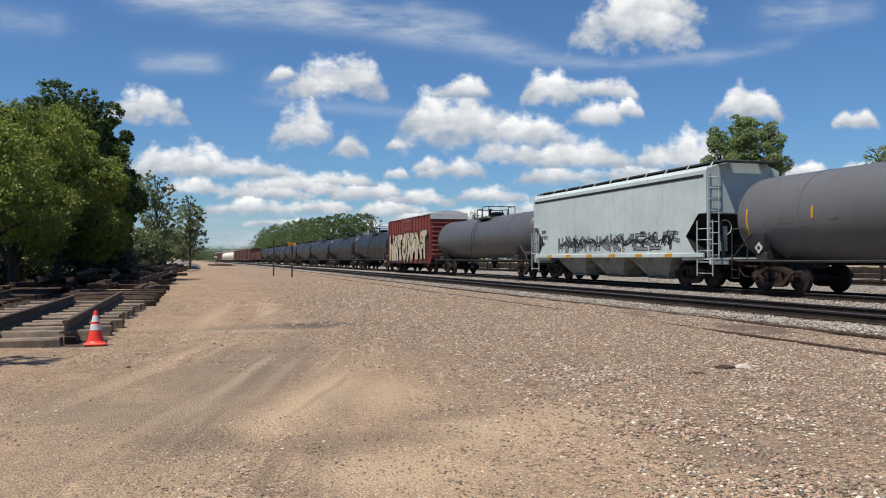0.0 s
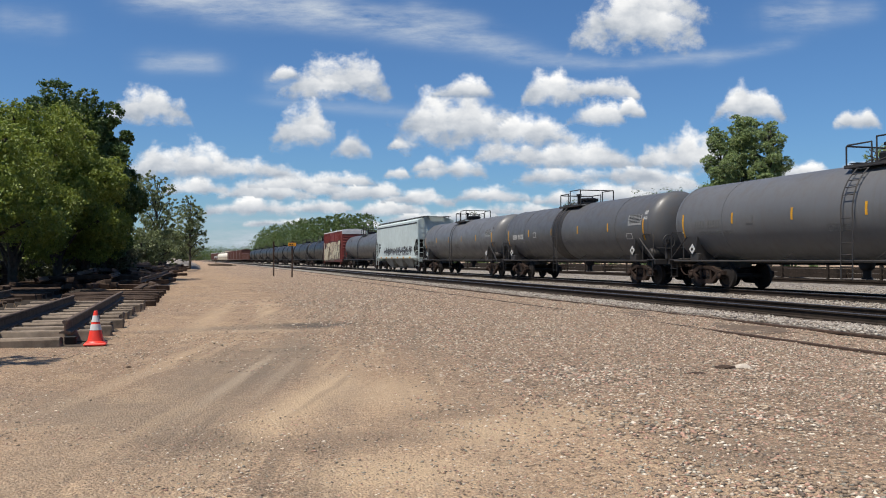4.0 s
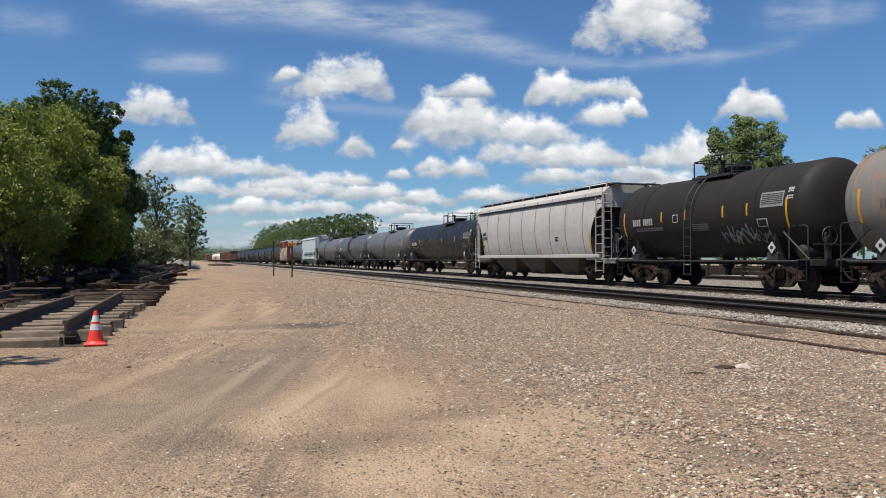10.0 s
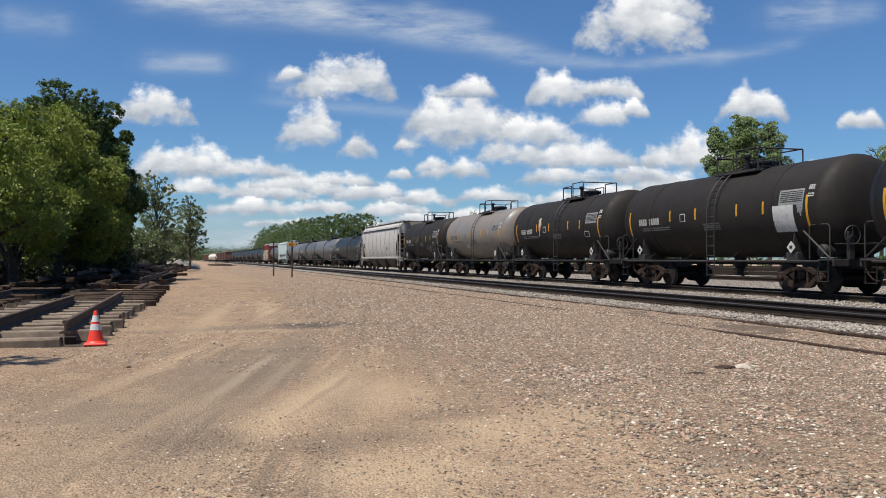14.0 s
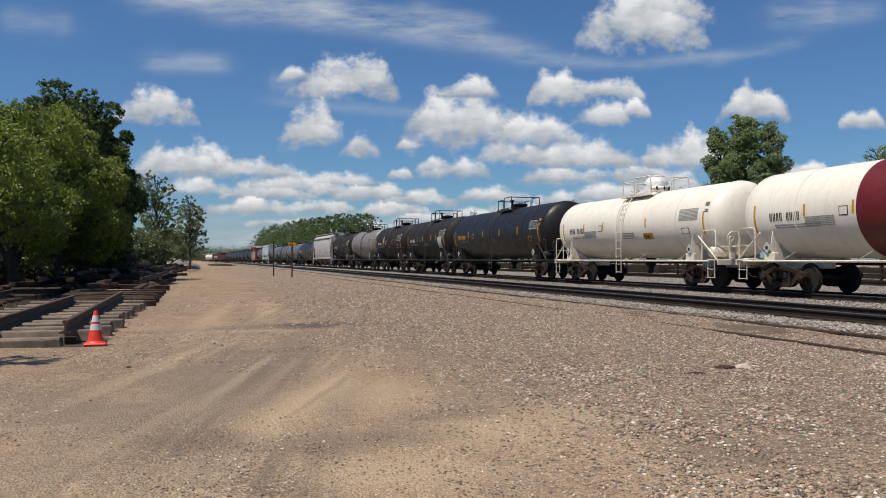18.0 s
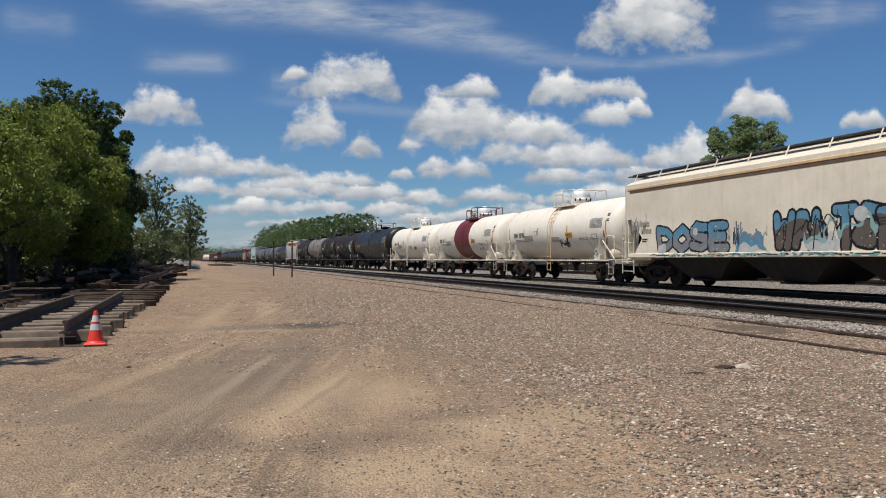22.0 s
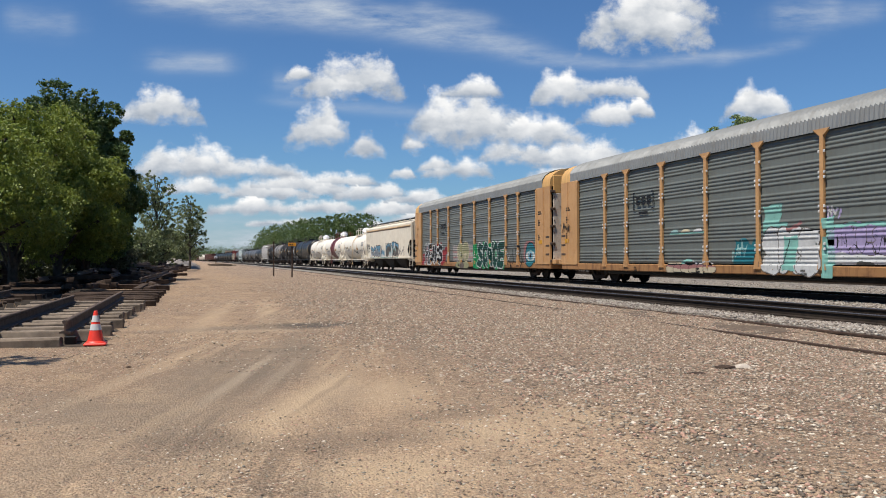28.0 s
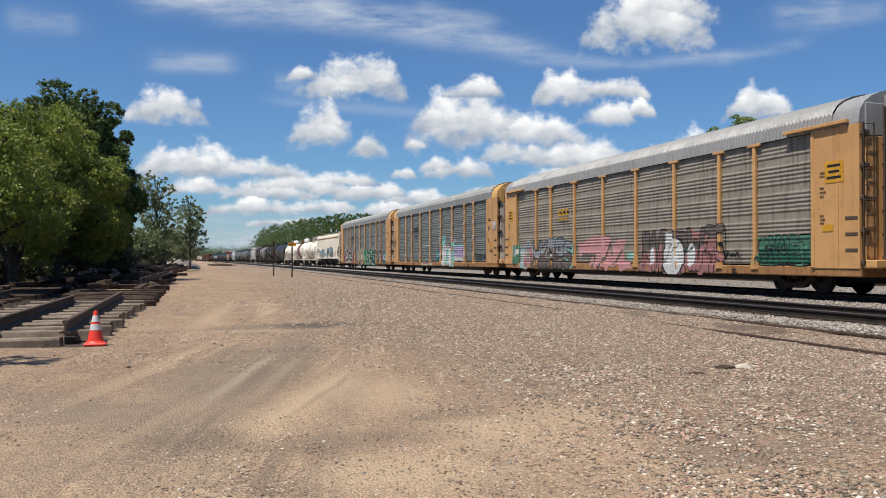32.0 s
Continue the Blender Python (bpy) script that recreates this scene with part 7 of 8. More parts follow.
def build_clouds():
    puff, wisp = cloud_material("cumulus", False), cloud_material("cirrus", True)
    right = Vector((math.cos(ALPHA), -math.sin(ALPHA), 0))
    ahead = Vector((math.sin(ALPHA), math.cos(ALPHA), 0))
    sets = ((HIGH_LEFT, puff, 3000, 33, 6), (HIGH_RIGHT, puff, 3060, 21, 6), (MIDDLE, puff, 3120, 13, 5), (LOW, puff, 3180, 6, 4), (CIRRUS, wisp, 3240, 22, 8), (HAZE, wisp, 3300, 3, 8))
    for k, (clouds, mat, D, drift, stepsize) in enumerate(sets):
        if mat is wisp:
            xs = np.arange(min(c[0] for c in clouds) - 80, max(c[2] for c in clouds) + 80, stepsize)
            ys = np.arange(min(min(c[1], c[3]) - c[4] * 2.5 for c in clouds), max(max(c[1], c[3]) + c[4] * 2.5 for c in clouds), stepsize * 0.6)
        else:
            xs = np.arange(min(c[0] - c[2] for c in clouds), max(c[0] + c[2] for c in clouds), stepsize)
            ys = np.arange(min(c[1] - c[3] * 1.6 for c in clouds), max(c[1] + 30 for c in clouds), stepsize * 0.75)
        X, Y = np.meshgrid(xs, ys)
        body, height = np.full(X.shape, -1.2), np.zeros(X.shape)
        for i, (cx, base, w, h, *more) in enumerate(clouds):
            if mat is wisp:
                body = np.maximum(body, 0)
                dx, dy = w - cx, h - base
                t = np.clip(((X - cx) * dx + (Y - base) * dy) / (dx * dx + dy * dy), 0, 1)
                d = np.hypot(X - cx - t * dx, Y - base - t * dy) / more[0]
                ends = np.clip(np.minimum(t, 1 - t) * 5 + 0.15, 0, 1)
                body = 1 - (1 - body) * (1 - more[1] * ends * np.exp(-d * d))
                continue
            u = (X - cx) / (w / 2)
            v = (base - Y) / h
            seed = 20 * k + i
            top = np.clip(1 - u * u, 0, 1) ** 0.75 * (0.78 + 0.24 * value_noise(u * 1.8 + seed, u * 0 + 0.3, 11) + 0.12 * value_noise(u * 5 + seed, u * 0 + 0.7, 12))
            d = np.minimum((top - v) * 1.35, (v + 0.17) * 1.8)
            d = np.where(np.abs(u) > 1, np.minimum(d, -(np.abs(u) - 1) * 2.0), d)
            d = np.clip(d, -1.2, 0.75)
            better = d > body
            height = np.where(better, np.clip(v, 0, 1), height)
            body = np.maximum(body, d)
        s = D / 1480.0
        ox, oz = (xs[0] + xs[-1]) / 2, 459.0
        v3 = np.stack([(X - ox) * s, X * 0, (oz - Y) * s], -1).reshape(-1, 3)
        nx, ny = len(xs), len(ys)
        i = (np.arange(ny - 1)[:, None] * nx + np.arange(nx - 1)[None, :]).ravel()
        me = grid_mesh("backdrop", v3, np.stack([i, i + nx, i + nx + 1, i + 1], -1), mat, True)
        for nm, arr in (("body", body), ("height", height)):
            a = me.attributes.new(nm, "FLOAT", "POINT")
            a.data.foreach_set("value", arr.ravel().astype(np.float32))
        ob = tagged(new("backdrop", me), "white clouds drifting in a blue summer sky" if mat is puff else "thin streaks of high cloud", "clouds", kind="structure")
        def at(px):
            q = ahead * D + right * ((px - 784) * s)
            return pose(q.x, q.y, 1.15, 0, 0, -math.degrees(ALPHA))
        CLOUDS.append((ob, [(0, at(ox)), (32, at(ox + drift))]))


CLOUDS = []


# ---- loose stones ----


def stone_material(name, cols):
    m, nt, b = nodes_of(name)
    g = nt.nodes.new("ShaderNodeNewGeometry")
    cr = nt.nodes.new("ShaderNodeValToRGB")
    el = cr.color_ramp.elements
    while len(el) < len(cols):
        el.new(0.5)
    for i, c in enumerate(cols):
        el[i].position, el[i].color = i / len(cols), (*c, 1)
    cr.color_ramp.interpolation = "CONSTANT"
    nt.links.new(g.outputs["Random Per Island"], cr.inputs[0])
    n = noise_at(nt, coord(nt), 30.0)
    c = mix(nt, times(nt, ramp(nt, n, 0.4, 0.7), 0.35), cr.outputs[0], (0.14, 0.11, 0.09))
    nt.links.new(c, b.inputs["Base Color"])
    b.inputs["Roughness"].default_value = 0.9
    return m


def scatter(name, rng, x, y, z, size, mat, label, flat=0.8):
    """Angular stones, each an uneven eight-faced lump."""
    n = len(x)
    base = np.array([(1, 0, 0), (0, 1, 0), (-1, 0, 0), (0, -1, 0), (0, 0, 0.75), (0, 0, -0.6)], float)
    tri = np.array([(0, 1, 4), (1, 2, 4), (2, 3, 4), (3, 0, 4), (1, 0, 5), (2, 1, 5), (3, 2, 5), (0, 3, 5)])
    v = base[None] * size[:, None, None] * rng.uniform(0.55, 1.35, (n, 6, 1))
    a = rng.uniform(0, 6.28, n)
    c, s = np.cos(a)[:, None], np.sin(a)[:, None]
    long = rng.uniform(0.8, 1.5, n)[:, None]
    vx, vy = v[:, :, 0] * long, v[:, :, 1]
    tilt = rng.normal(0, 0.35, (n, 1))
    p = np.stack([x[:, None] + vx * c - vy * s, y[:, None] + vx * s + vy * c, z[:, None] + v[:, :, 2] * flat + tilt * vx * 0.4], -1).reshape(-1, 3)
    f = (tri[None] + (np.arange(n) * 6)[:, None, None]).reshape(-1, 3)
    return tagged(new(name, grid_mesh(name, p, f, mat)), label, "stones", kind="stuff")


def build_stones():
    rng = np.random.default_rng(12)
    lot = stone_material("lot_stone", [(0.27, 0.195, 0.135), (0.18, 0.13, 0.09), (0.36, 0.25, 0.165), (0.13, 0.098, 0.07), (0.33, 0.195, 0.135), (0.42, 0.335, 0.24), (0.22, 0.16, 0.108), (0.66, 0.57, 0.45), (0.42, 0.25, 0.18), (0.24, 0.225, 0.175), (0.50, 0.42, 0.32), (0.10, 0.078, 0.058)])
    n = 330000
    y = 1.5 + rng.exponential(7.0, n)
    x = rng.uniform(-11, 10.2, n) + y * 0.12
    # thick to the right of the wheel lanes, in drifts elsewhere
    lane = np.clip((x - 1.0) / 2.2, 0, 1) + 0.55 * np.clip((-2.2 - x) / 2, 0, 1)
    drift = value_noise(x * 0.55, y * 0.4, 21) + 0.7 * value_noise(x * 1.7, y * 1.2, 22)
    keep = (rng.uniform(0, 1, n) < 0.10 + 0.62 * lane + 0.42 * drift) & (x < 9.9) & (y < 45)
    x, y = x[keep], y[keep]
    size = (0.0032 + 0.0030 * rng.exponential(1.0, len(x)) + 0.0005 * y) * (1 + 0.35 * np.clip((x - 1.2) / 1.5, 0, 1))
    heap = value_noise(x * 1.3, y * 1.0, 24) + 0.6 * value_noise(x * 3.1, y * 2.2, 25)
    coarse = np.clip((x - 1.4) / 1.6, 0, 1) * np.clip((10 - y) / 4, 0, 1) * np.clip((heap + 0.1) * 1.2, 0, 1)
    size = np.minimum(size * (1.0 + 1.1 * coarse), np.where(x > 1.4, 0.012 + 0.008 * coarse, 0.0085) + 0.0008 * y)
    z = lot_height(x, y) + size * 0.08
    scatter("loose_stones", rng, x, y, z, size, lot, "scattered pebbles and crushed stone on the dirt lot", 0.65)
    big = 70
    y2 = 3 + rng.exponential(6.0, big)
    x2 = rng.uniform(-8, 9, big) + y2 * 0.1
    s2 = rng.uniform(0.007, 0.014, big)
    scatter("larger_stones", rng, x2, y2, lot_height(x2, y2) + s2 * 0.2, s2, lot, "larger loose stones lying on the lot")
    bal = stone_material("ballast_stone", [(0.26, 0.225, 0.18), (0.33, 0.295, 0.25), (0.19, 0.16, 0.13), (0.40, 0.365, 0.31), (0.12, 0.10, 0.085), (0.28, 0.23, 0.18)])
    xs, ys = [], []
    for x0, x1, k in ((9.85, 11.65, 17000), (13.3, 18.2, 20000), (20.3, 27.5, 14000), (11.8, 13.2, 4000)):
        q = 1 + rng.exponential(20.0, k)
        xs.append(rng.uniform(x0, x1, k))
        ys.append(q)
    x, y = np.concatenate(xs), np.concatenate(ys)
    ok = (y < 70) & (rng.uniform(0, 1, len(x)) < 0.5 + (x - 9.85) * 1.6)
    x, y = x[ok], y[ok]
    size = rng.uniform(0.018, 0.042, len(x))
    scatter("ballast_stones", rng, x, y, size * 0.3 + 0.015 * value_noise(x * 2, y * 1.4, 6) - 0.05 * np.clip((x - 10.6) / 0.8, 0, 1) - 0.03 * np.clip((x - 16) / 1.5, 0, 1), size, bal, "coarse pale ballast stones between the rails")


# ---- the yard's clutter ----
WOOD = plain("weathered_timber", (0.26, 0.205, 0.155), 0.9, 0.0, 4.0, 0.45, 0.6)
WOOD2 = plain("dark_creosote_timber", (0.075, 0.05, 0.036), 0.9, 0.0, 4.0, 0.5, 0.6)
OLDRAIL = plain("old_brown_rail", (0.135, 0.098, 0.075), 0.8, 0.1, 7.0, 0.45)
CONE = plain("cone_orange", (1.0, 0.06, 0.03), 0.45, 0.0, 6.0, 0.12, 0.05)
CONEWHITE = plain("cone_white", (0.72, 0.72, 0.70), 0.35, 0.0, 6.0, 0.1, 0.05)
SIGNY = plain("sign_amber", (0.62, 0.27, 0.03), 0.5, 0.0, 6.0, 0.12, 0.05)
PALEROCK = plain("pale_rock", (0.66, 0.57, 0.47), 0.9, 0.0, 12.0, 0.2, 0.6)
CONCRETE = plain("grey_rubble", (0.30, 0.27, 0.24), 0.95, 0.0, 2.0, 0.4, 0.8)


def timber(rnd, length=2.5, w=0.23, h=0.17):
    """A worn sleeper: a chamfered beam with a slightly bowed, split outline."""
    g = Geo().box((0, 0, 0), (length, w, h), None, 0.018)
    for i, q in enumerate(g.v):
        q.z += rnd.uniform(-0.008, 0.008)
        q.y += rnd.uniform(-0.008, 0.008)
        q.x += rnd.uniform(-0.03, 0.03)
    return g


TIES = []


def lay_tie(parent, m, mats=(0, 1), name="sleeper"):
    rnd = random.Random(len(TIES))
    if len(TIES) < 10:
        for mat in (WOOD, WOOD2):
            TIES.append(timber(random.Random(len(TIES))).mesh("sleeper", mat))
    ob = new(name, TIES[rnd.choice(mats) + 2 * rnd.randrange(len(TIES) // 2)])
    ob.parent = parent
    ob.matrix_basis = m
    return ob


def rail_geo(length):
    g = Geo().prism(RAIL_PROFILE, 0, length, XZ)
    g.f = [q[::-1] for q in g.f]
    return g


def track_panel(x, y0, n, step, z, rails, label, seed):
    rnd = random.Random(seed)
    root = tagged(new("track_panel"), label, "track panel", "stored track panels")
    root.location = (x, y0, 0)
    for i in range(n):
        # the left railed panel takes dark sleepers, tree shade put into their colour
        lay_tie(root, pose(rnd.uniform(-0.08, 0.08), i * step + rnd.uniform(-0.05, 0.05), z - 0.085 + (rnd.uniform(-0.02, 0.015) if rails else rnd.uniform(-0.07, 0.04)), 0, 0 if rails else rnd.uniform(-2, 2), rnd.uniform(-3, 3)), ((0,) if x > -3 else (1,)) if rails else (0, 1, 1))
    if rails:
        for sx in (-0.22, 0.77):
            r = part("rail", rail_geo(n * step + 0.5 + rnd.uniform(-0.3, 0.5)), OLDRAIL, root)
            r.matrix_basis = pose(sx, -0.45 + (0.0 if sx > 0 else -2.0), z - 0.005, rnd.uniform(-0.1, 0.2), 0, rnd.uniform(-0.6, 0.6))
    return root


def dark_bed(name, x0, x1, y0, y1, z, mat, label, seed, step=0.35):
    """A sheet of darker soil with an uneven edge; two of the three hold painted shade."""
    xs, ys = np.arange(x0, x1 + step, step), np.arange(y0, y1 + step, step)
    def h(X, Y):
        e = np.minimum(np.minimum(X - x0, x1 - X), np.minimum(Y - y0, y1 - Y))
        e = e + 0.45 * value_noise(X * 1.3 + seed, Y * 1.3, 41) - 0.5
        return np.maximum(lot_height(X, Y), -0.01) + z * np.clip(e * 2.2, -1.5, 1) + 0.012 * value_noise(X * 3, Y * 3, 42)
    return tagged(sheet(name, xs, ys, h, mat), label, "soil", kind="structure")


def build_yard():
    rnd = random.Random(8)
    # dark soil, toned down further to paint the shade between the sleepers
    soil = plain("gap_shade_soil", (0.10, 0.078, 0.058), 0.95, 0.0, 7.0, 0.5, 0.6)
    # near-black brown: the canopy's shade put into the ground colour
    tree_shade = plain("tree_shade_soil", (0.045, 0.034, 0.024), 0.95, 0.0, 5.0, 0.6, 0.7)
    dark_bed("soil_1", -4.0, -0.9, 11.9, 30.5, 0.02, soil, "dark soil under the old sleepers, gap shade painted in", 3)
    dark_bed("soil_2", -34, -3.4, 12.0, 75.0, 0.05, tree_shade, "dark ground sheet under the trees, tree shade in its colour", 5, 0.7)
    dark_bed("soil_3", 8.2, 9.6, 11.2, 16.8, 0.010, plain("oily_gravel", (0.17, 0.125, 0.09), 0.95, 0.0, 9.0, 0.5, 0.7), "oil-darkened gravel between the siding rails", 9, 0.2)
    track_panel(-2.45, 12.75, 12, 0.78, 0.15, True, "old track panel with rusty rails on grey sleepers", 1)
    track_panel(-2.25, 22.0, 15, 0.55, 0.15, False, "row of bare brown sleepers laid side by side", 2)
    track_panel(-5.7, 14.0, 14, 0.8, 0.12, True, "second old track panel, sleepers darkened as tree shade", 3)
    track_panel(-5.4, 25.5, 16, 0.6, 0.16, False, "row of dark sleepers under the trees", 4)
    # heap of sleepers and rails along the trees
    heap = tagged(new("scrap_heap"), "long low heap of old sleepers and rails", "scrap heap")
    heap.location = (-3.2, 30, 0)
    for i in range(230):
        u = rnd.random() ** 0.8
        y = u * 68
        x = rnd.uniform(-3.4, 2.0) * (1 - 0.15 * u)
        lift = max(0, 1 - abs(x + 0.8) / 3.2) * (0.30 + 0.85 * u) * rnd.uniform(0.1, 1)
        lay_tie(heap, pose(x, y, 0.08 + lift, rnd.uniform(-3, 3), rnd.uniform(-4, 4), rnd.choice((90, 90, 90, 0)) + rnd.uniform(-14, 14)), (0, 0, 1))
    for i in range(80):
        r = part("rail", lambda: rail_geo(5.5), OLDRAIL, heap, "", key="scraprail")
        y = rnd.uniform(0, 62)
        x = rnd.uniform(-2.6, 1.6)
        lift = max(0, 1 - abs(x + 0.8) / 3.2) * (0.35 + 0.010 * y)
        r.matrix_basis = pose(x, y, 0.12 + lift, rnd.uniform(-2, 2), rnd.uniform(-40, 40), rnd.uniform(-9, 9))
    stack = tagged(new("sleeper_stack"), "dark stack of sleepers in deep shade", "timber stack")
    stack.location = (-8.2, 27.0, 0)
    for lv in range(6):
        for i in range(8):
            lay_tie(stack, pose((rnd.uniform(-0.1, 0.1)) + (lv % 2) * 0.15, i * 0.62 + rnd.uniform(-0.1, 0.1), 0.09 + lv * 0.18, 0, 0, rnd.uniform(-5, 5)), (1,))
    for k, (sx, sy) in enumerate(((-9.5, 34.0), (-7.6, 38.5), (-11.2, 23.0))):
        st = copy_thing(stack, pose(sx, sy, 0, 0, 0, 70 + 35 * k))
        tagged(st, "dark stack of sleepers under the trees")
    beam = tagged(new("timber_beam", timber(random.Random(4), 2.7, 0.24, 0.2).mesh("timber_beam", WOOD)), "grey timber beam lying before the track panel", "timber beam")
    beam.matrix_basis = pose(-3.05, 12.2, 0.0, 0, 0, 2)
    # rubble mound at the far end of the heap
    g = Geo()
    rr = random.Random(3)
    rings = [(3.4, 0), (2.7, 0.45), (1.9, 0.85), (1.0, 1.15), (0, 1.3)]
    for r, z in rings:
        for j in range(20):
            a = 2 * math.pi * j / 20
            k = 1 + rr.uniform(-0.12, 0.12)
            g.v.append(Vector((r * k * math.cos(a), r * k * math.sin(a) * 1.3, z * (1 + rr.uniform(-0.1, 0.1)))))
    for i in range(len(rings) - 1):
        for j in range(20):
            q = (j + 1) % 20
            g.f.append((i * 20 + j, i * 20 + q, (i + 1) * 20 + q, (i + 1) * 20 + j))
    mound = tagged(new("rubble_mound", g.mesh("rubble_mound", CONCRETE, 60)), "grey mound of rubble at the lot's far end", "mound")
    mound.location = (*place(306, 98), -0.05)
    # traffic cone
    cone = tagged(new("traffic_cone"), "orange traffic cone with two white collars", "traffic cone")
    cone.location = (*place(170, 11.3), -0.008)
    part("cone_base", Geo().box((0, 0, 0.018), (0.285, 0.285, 0.036), None, 0.014), CONE, cone)
    def taper(z):
        return 0.115 - 0.092 * z / 0.46
    part("cone_body", Geo().lathe([(0.128, 0.034), (0.12, 0.05)] + [(taper(z), z) for z in (0.06, 0.2, 0.3, 0.4, 0.455)] + [(0.016, 0.462), (0.012, 0.45)], 28), CONE, cone)
    for a, b in ((0.205, 0.285), (0.315, 0.40)):
        part("collar", Geo().lathe([(taper(a), a), (taper(a) + 0.003, a), (taper(b) + 0.003, b), (taper(b), b)], 28), CONEWHITE, cone, "white reflective collar")
    # sign posts beside the siding
    sg = tagged(new("sign_post"), "dark steel post with a small amber sign", "sign post")
    sg.location = (*place(517, 54), 0)
    part("post", Geo().bar((0, 0, -0.1), (0, 0, 2.3), 0.09, 0.05), RUSTY, sg)
    part("sign_plate", Geo().box((0, -0.05, 2.10), (0.50, 0.02, 0.22), pose(0, 0, 0, 0, 0, -15), 0.01), SIGNY, sg, "amber sign plate")
    g = Geo()
    for k in range(3):
        g.box((-0.14 + k * 0.14 + 0.004, -0.068, 2.10), (0.09, 0.012, 0.09), pose(0, 0, 0, 0, 0, -15))
    tagged(part("sign_mark", g, INK, sg, "dark bars of lettering"), kind="stuff")
    po = tagged(new("steel_post"), "plain dark steel marker post", "post")
    po.location = (*place(484.5, 58), 0)
    part("post", Geo().bar((0, 0, -0.1), (0, 0, 2.35), 0.09, 0.06), RUSTY, po)
    part("cap", Geo().box((0, 0, 2.36), (0.11, 0.08, 0.04), None, 0.01), RUSTY, po)
    # switch stand and crossing boards down the lot
    sw = tagged(new("switch_stand"), "low white-topped switch stand", "switch stand")
    sw.location = (*place(382, 150), 0)
    part("mast", Geo().bar((0, 0, 0), (0, 0, 1.5), 0.12), RUSTY, sw)
    part("target", Geo().box((0, 0, 1.5), (0.5, 0.04, 0.4), None, 0.02), CONEWHITE, sw, "white target plate")
    part("base", Geo().box((0, 0, 0.1), (0.9, 0.6, 0.2), None, 0.03), WOOD2, sw)
    bd = tagged(new("timber_pile"), "pale timber boards lying near the siding", "timber pile")
    bd.location = (*place(392, 140), 0)
    for i in range(7):
        lay_tie(bd, pose(rnd.uniform(-1.2, 1.2), rnd.uniform(-2, 2), 0.12 + 0.1 * (i % 3), 0, rnd.uniform(-4, 4), rnd.uniform(-30, 30)), (0,))
    # pale broken rock beside the siding
    def lump(name, px, py, size, mat, label, seed, flat=0.5):
        r2 = random.Random(seed)
        z = 1480 * 1.15 / (py - 459)
        g = Geo()
        rings = [(0.7, -0.2), (1.0, 0.1), (0.8, 0.55), (0.4, 0.85)]
        for r, h in rings:
            for j in range(9):
                a = 2 * math.pi * j / 9
                k = r * r2.uniform(0.75, 1.15)
                g.v.append(Vector((math.cos(a) * k * size, math.sin(a) * k * size * 0.5, h * size * flat)))
        for i in range(3):
            for j in range(9):
                q = (j + 1) % 9
                g.f.append((i * 9 + j, i * 9 + q, (i + 1) * 9 + q, (i + 1) * 9 + j))
        g.f.append(tuple(range(27, 36)))
        ob = tagged(new(name, g.mesh(name, mat, 25)), label, "rock" if mat is PALEROCK else "scrap")
        ob.matrix_basis = pose(*place(px, z), 0, 0, 0, r2.uniform(-30, 10))
        return ob
    lump("broken_rock", 1314, 651, 0.095, PALEROCK, "pale cream broken rock on the gravel", 5)
    lump("timber_scrap", 1282, 651, 0.12, WOOD2, "dark splinter of timber on the gravel", 6, 0.3)
    lump("timber_scrap", 1232, 661, 0.10, WOOD2, "small dark stick on the gravel", 7, 0.2)
    lump("broken_rock", 898, 676, 0.06, PALEROCK, "small pale stone on the dirt", 8)
    lump("broken_rock", 1136, 698, 0.05, PALEROCK, "small pale flat stone", 9, 0.3)
    lump("dirt_clod", 229, 650, 0.03, WOOD2, "small dark clod on the dirt", 10)
    # pipe fence beyond the train
    fence = tagged(new("pipe_fence"), "low dark steel pipe fence beyond the tracks", "fence")
    fence.location = (34, 0, 0)
    for z in (0.35, 0.68, 0.95):
        part("fence_rail", Geo().box((0, 40, z), (0.09, 130, 0.08)), DARKRAIL, fence)
    for i in range(34):
        part("fence_post", lambda: Geo().bar((0, 0, -0.05), (0, 0, 1.0), 0.12), DARKRAIL, fence, "", key="fpost").location = (0, -22 + i * 3.8, 0)
    for i, y in enumerate(range(-6, 190, 5)):
        q = tagged(new("steel_bundle"), "dark bundle of steel lying beyond the tracks", "steel bundle", "steel beyond the tracks")
        q.location = (37 + (i % 2) * 1.2, y, 0)
        for k in range(6):
            part("beam", lambda: Geo().box((0, 0, 0), (0.3, 5.3, 0.26), None, 0.02), DARKRAIL, q, "", key="beam").location = ((k % 3) * 0.4, 0, 0.14 + (k // 3) * 0.3)
    jb = part("joint_bar", Geo().box((0, 0, 0), (0.15, 0.03, 0.11), None, 0.01), BLACK, bpy.data.objects["track_panel"], "dark loose plate at the rail's end")
    jb.matrix_basis = pose(0.86, -0.62, 0.07, 12, 0, 0)
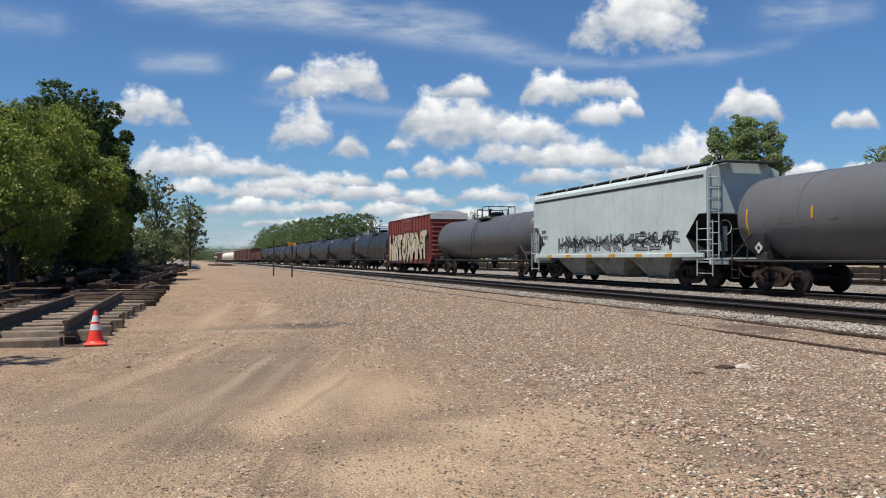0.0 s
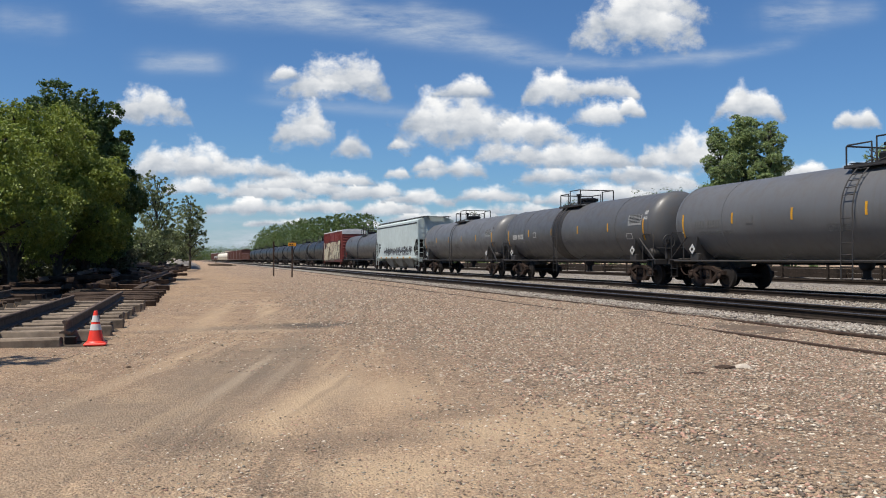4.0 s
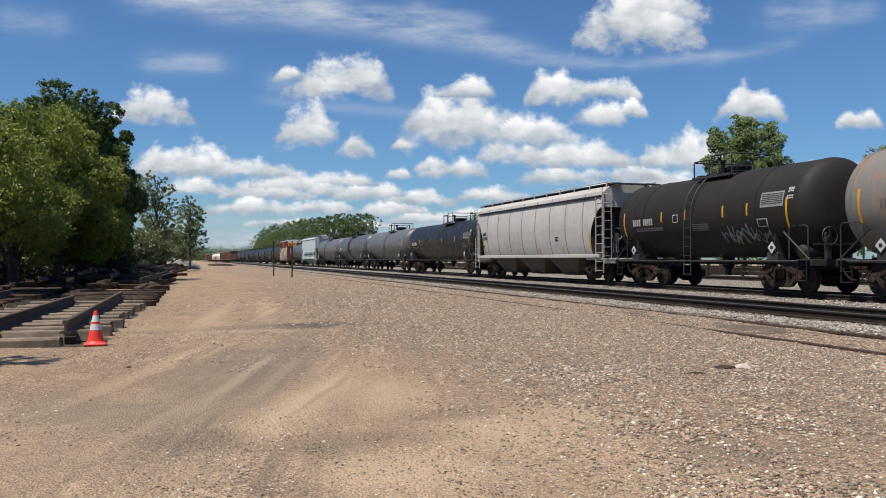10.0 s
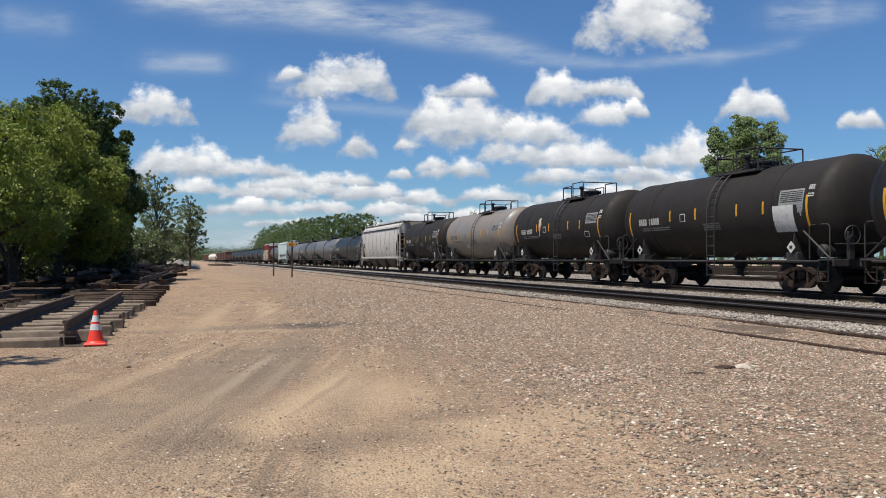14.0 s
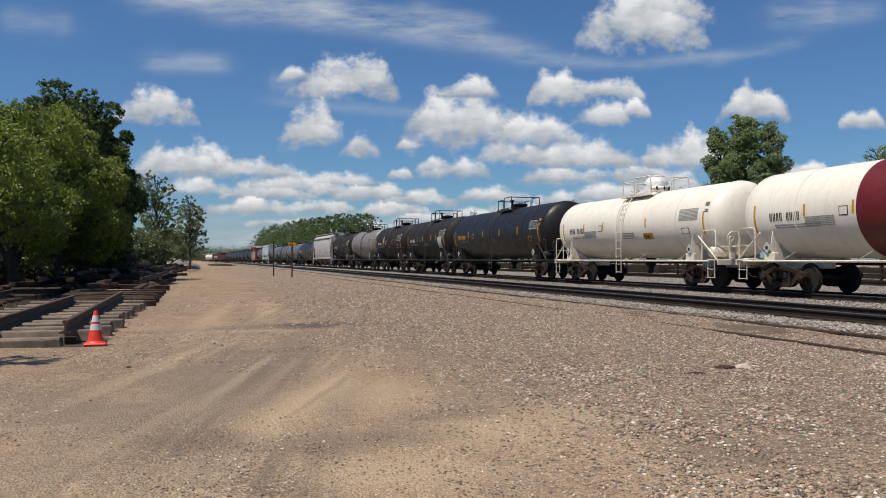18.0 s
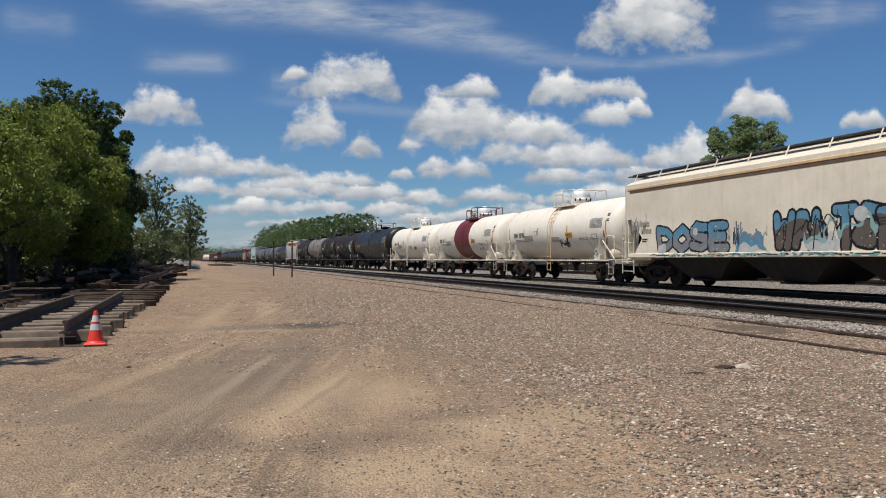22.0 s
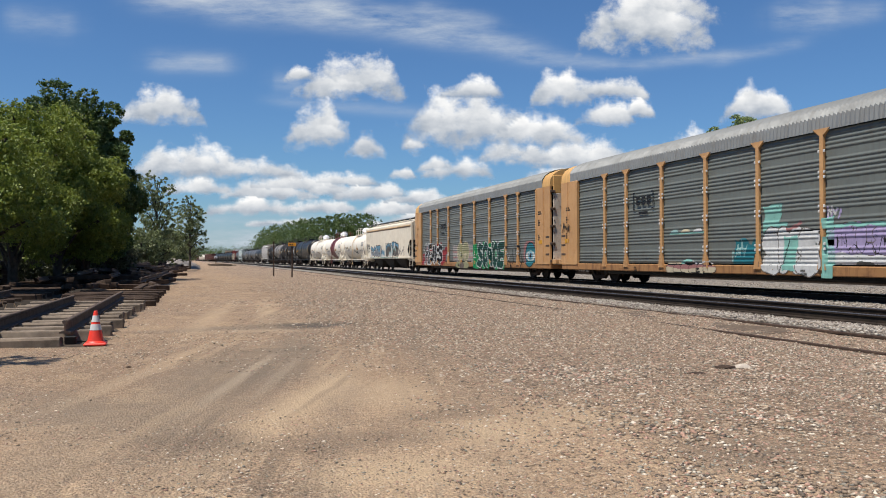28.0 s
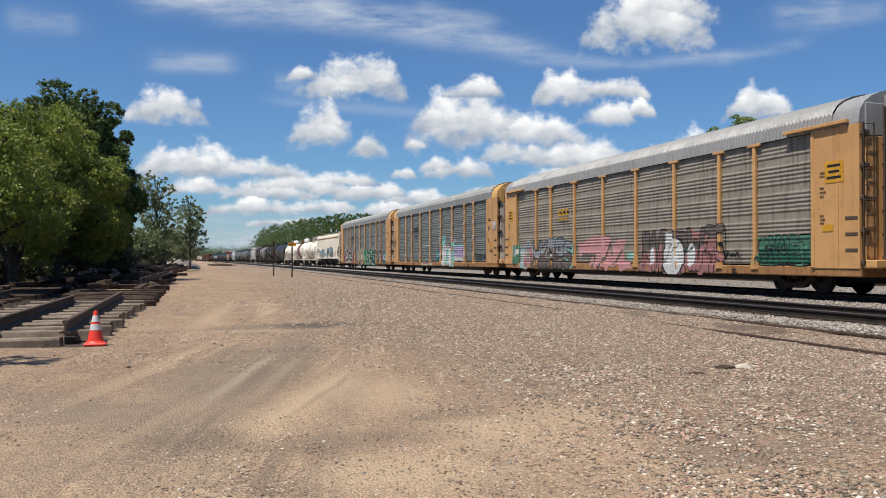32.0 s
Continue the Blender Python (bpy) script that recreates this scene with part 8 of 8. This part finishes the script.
    # dry weeds standing between the sleepers
    wr = np.random.default_rng(31)
    n = 130
    wx, wy = wr.uniform(-4.6, -1.4, n), wr.uniform(13.0, 23.0, n)
    hh = wr.uniform(0.08, 0.26, n)
    lx, ly = wr.normal(0, 0.05, n), wr.normal(0, 0.05, n)
    wv = np.stack([np.stack([wx - 0.006, wy, wx * 0], -1), np.stack([wx + 0.006, wy, wx * 0], -1), np.stack([wx + lx, wy + ly, hh], -1), np.stack([wx + lx * 0.5, wy + ly * 0.5 + 0.008, hh * 0.5], -1)], 1).reshape(-1, 3)
    k = np.arange(n)[:, None] * 4
    wf = np.concatenate([k + np.array([[0, 1, 2]]), k + np.array([[1, 3, 2]]), k + np.array([[3, 0, 2]])])
    tagged(new("dry_weeds", grid_mesh("dry_weeds", wv, wf, plain("dry_stalk", (0.30, 0.20, 0.11), 0.9, 0.0, 8.0, 0.4, 0.0))), "thin dry brown weeds among old sleepers", "weeds", kind="stuff")
    # far building
    fb = tagged(new("far_building"), "beige flat-roofed building far down the line", "building")
    fb.matrix_basis = pose(*place(405, 520), 0, 0, 0, -10)
    part("wall", Geo().box((0, 0, 3.2), (3.6, 8, 6.4), None, 0.05), plain("beige_wall", (0.55, 0.40, 0.27), 0.8, 0, 0.6, 0.15), fb)
    part("roof", Geo().box((0, 0, 6.5), (3.9, 8.3, 0.25), None, 0.05), GALV, fb)
    for k in range(3):
        part("window", Geo().box((-1.1 + k * 1.1, -4.02, 4.9), (0.6, 0.1, 0.9)), BLACK, fb)


build_clouds()
build_ground()
build_stones()
build_track("railway_track_1", TRAIN_X, TRAIN_Z, "steel rails that carry the passing train", DARKRAIL, 110)
build_track("railway_track_2", NEAR_X, NEAR_Z, "dark steel rails on grey ballast", DARKRAIL, 110)
build_track("railway_track_3", SIDING_X, SIDING_Z, "rusty siding rails sunk in the gravel", RUSTY, 0, drop=0.045)
build_track("railway_track_4", 28.6, 0.2, "rusty brown rails beyond the train", DARKRAIL, 0)
build_trees()
build_yard()
build_train()
motions()
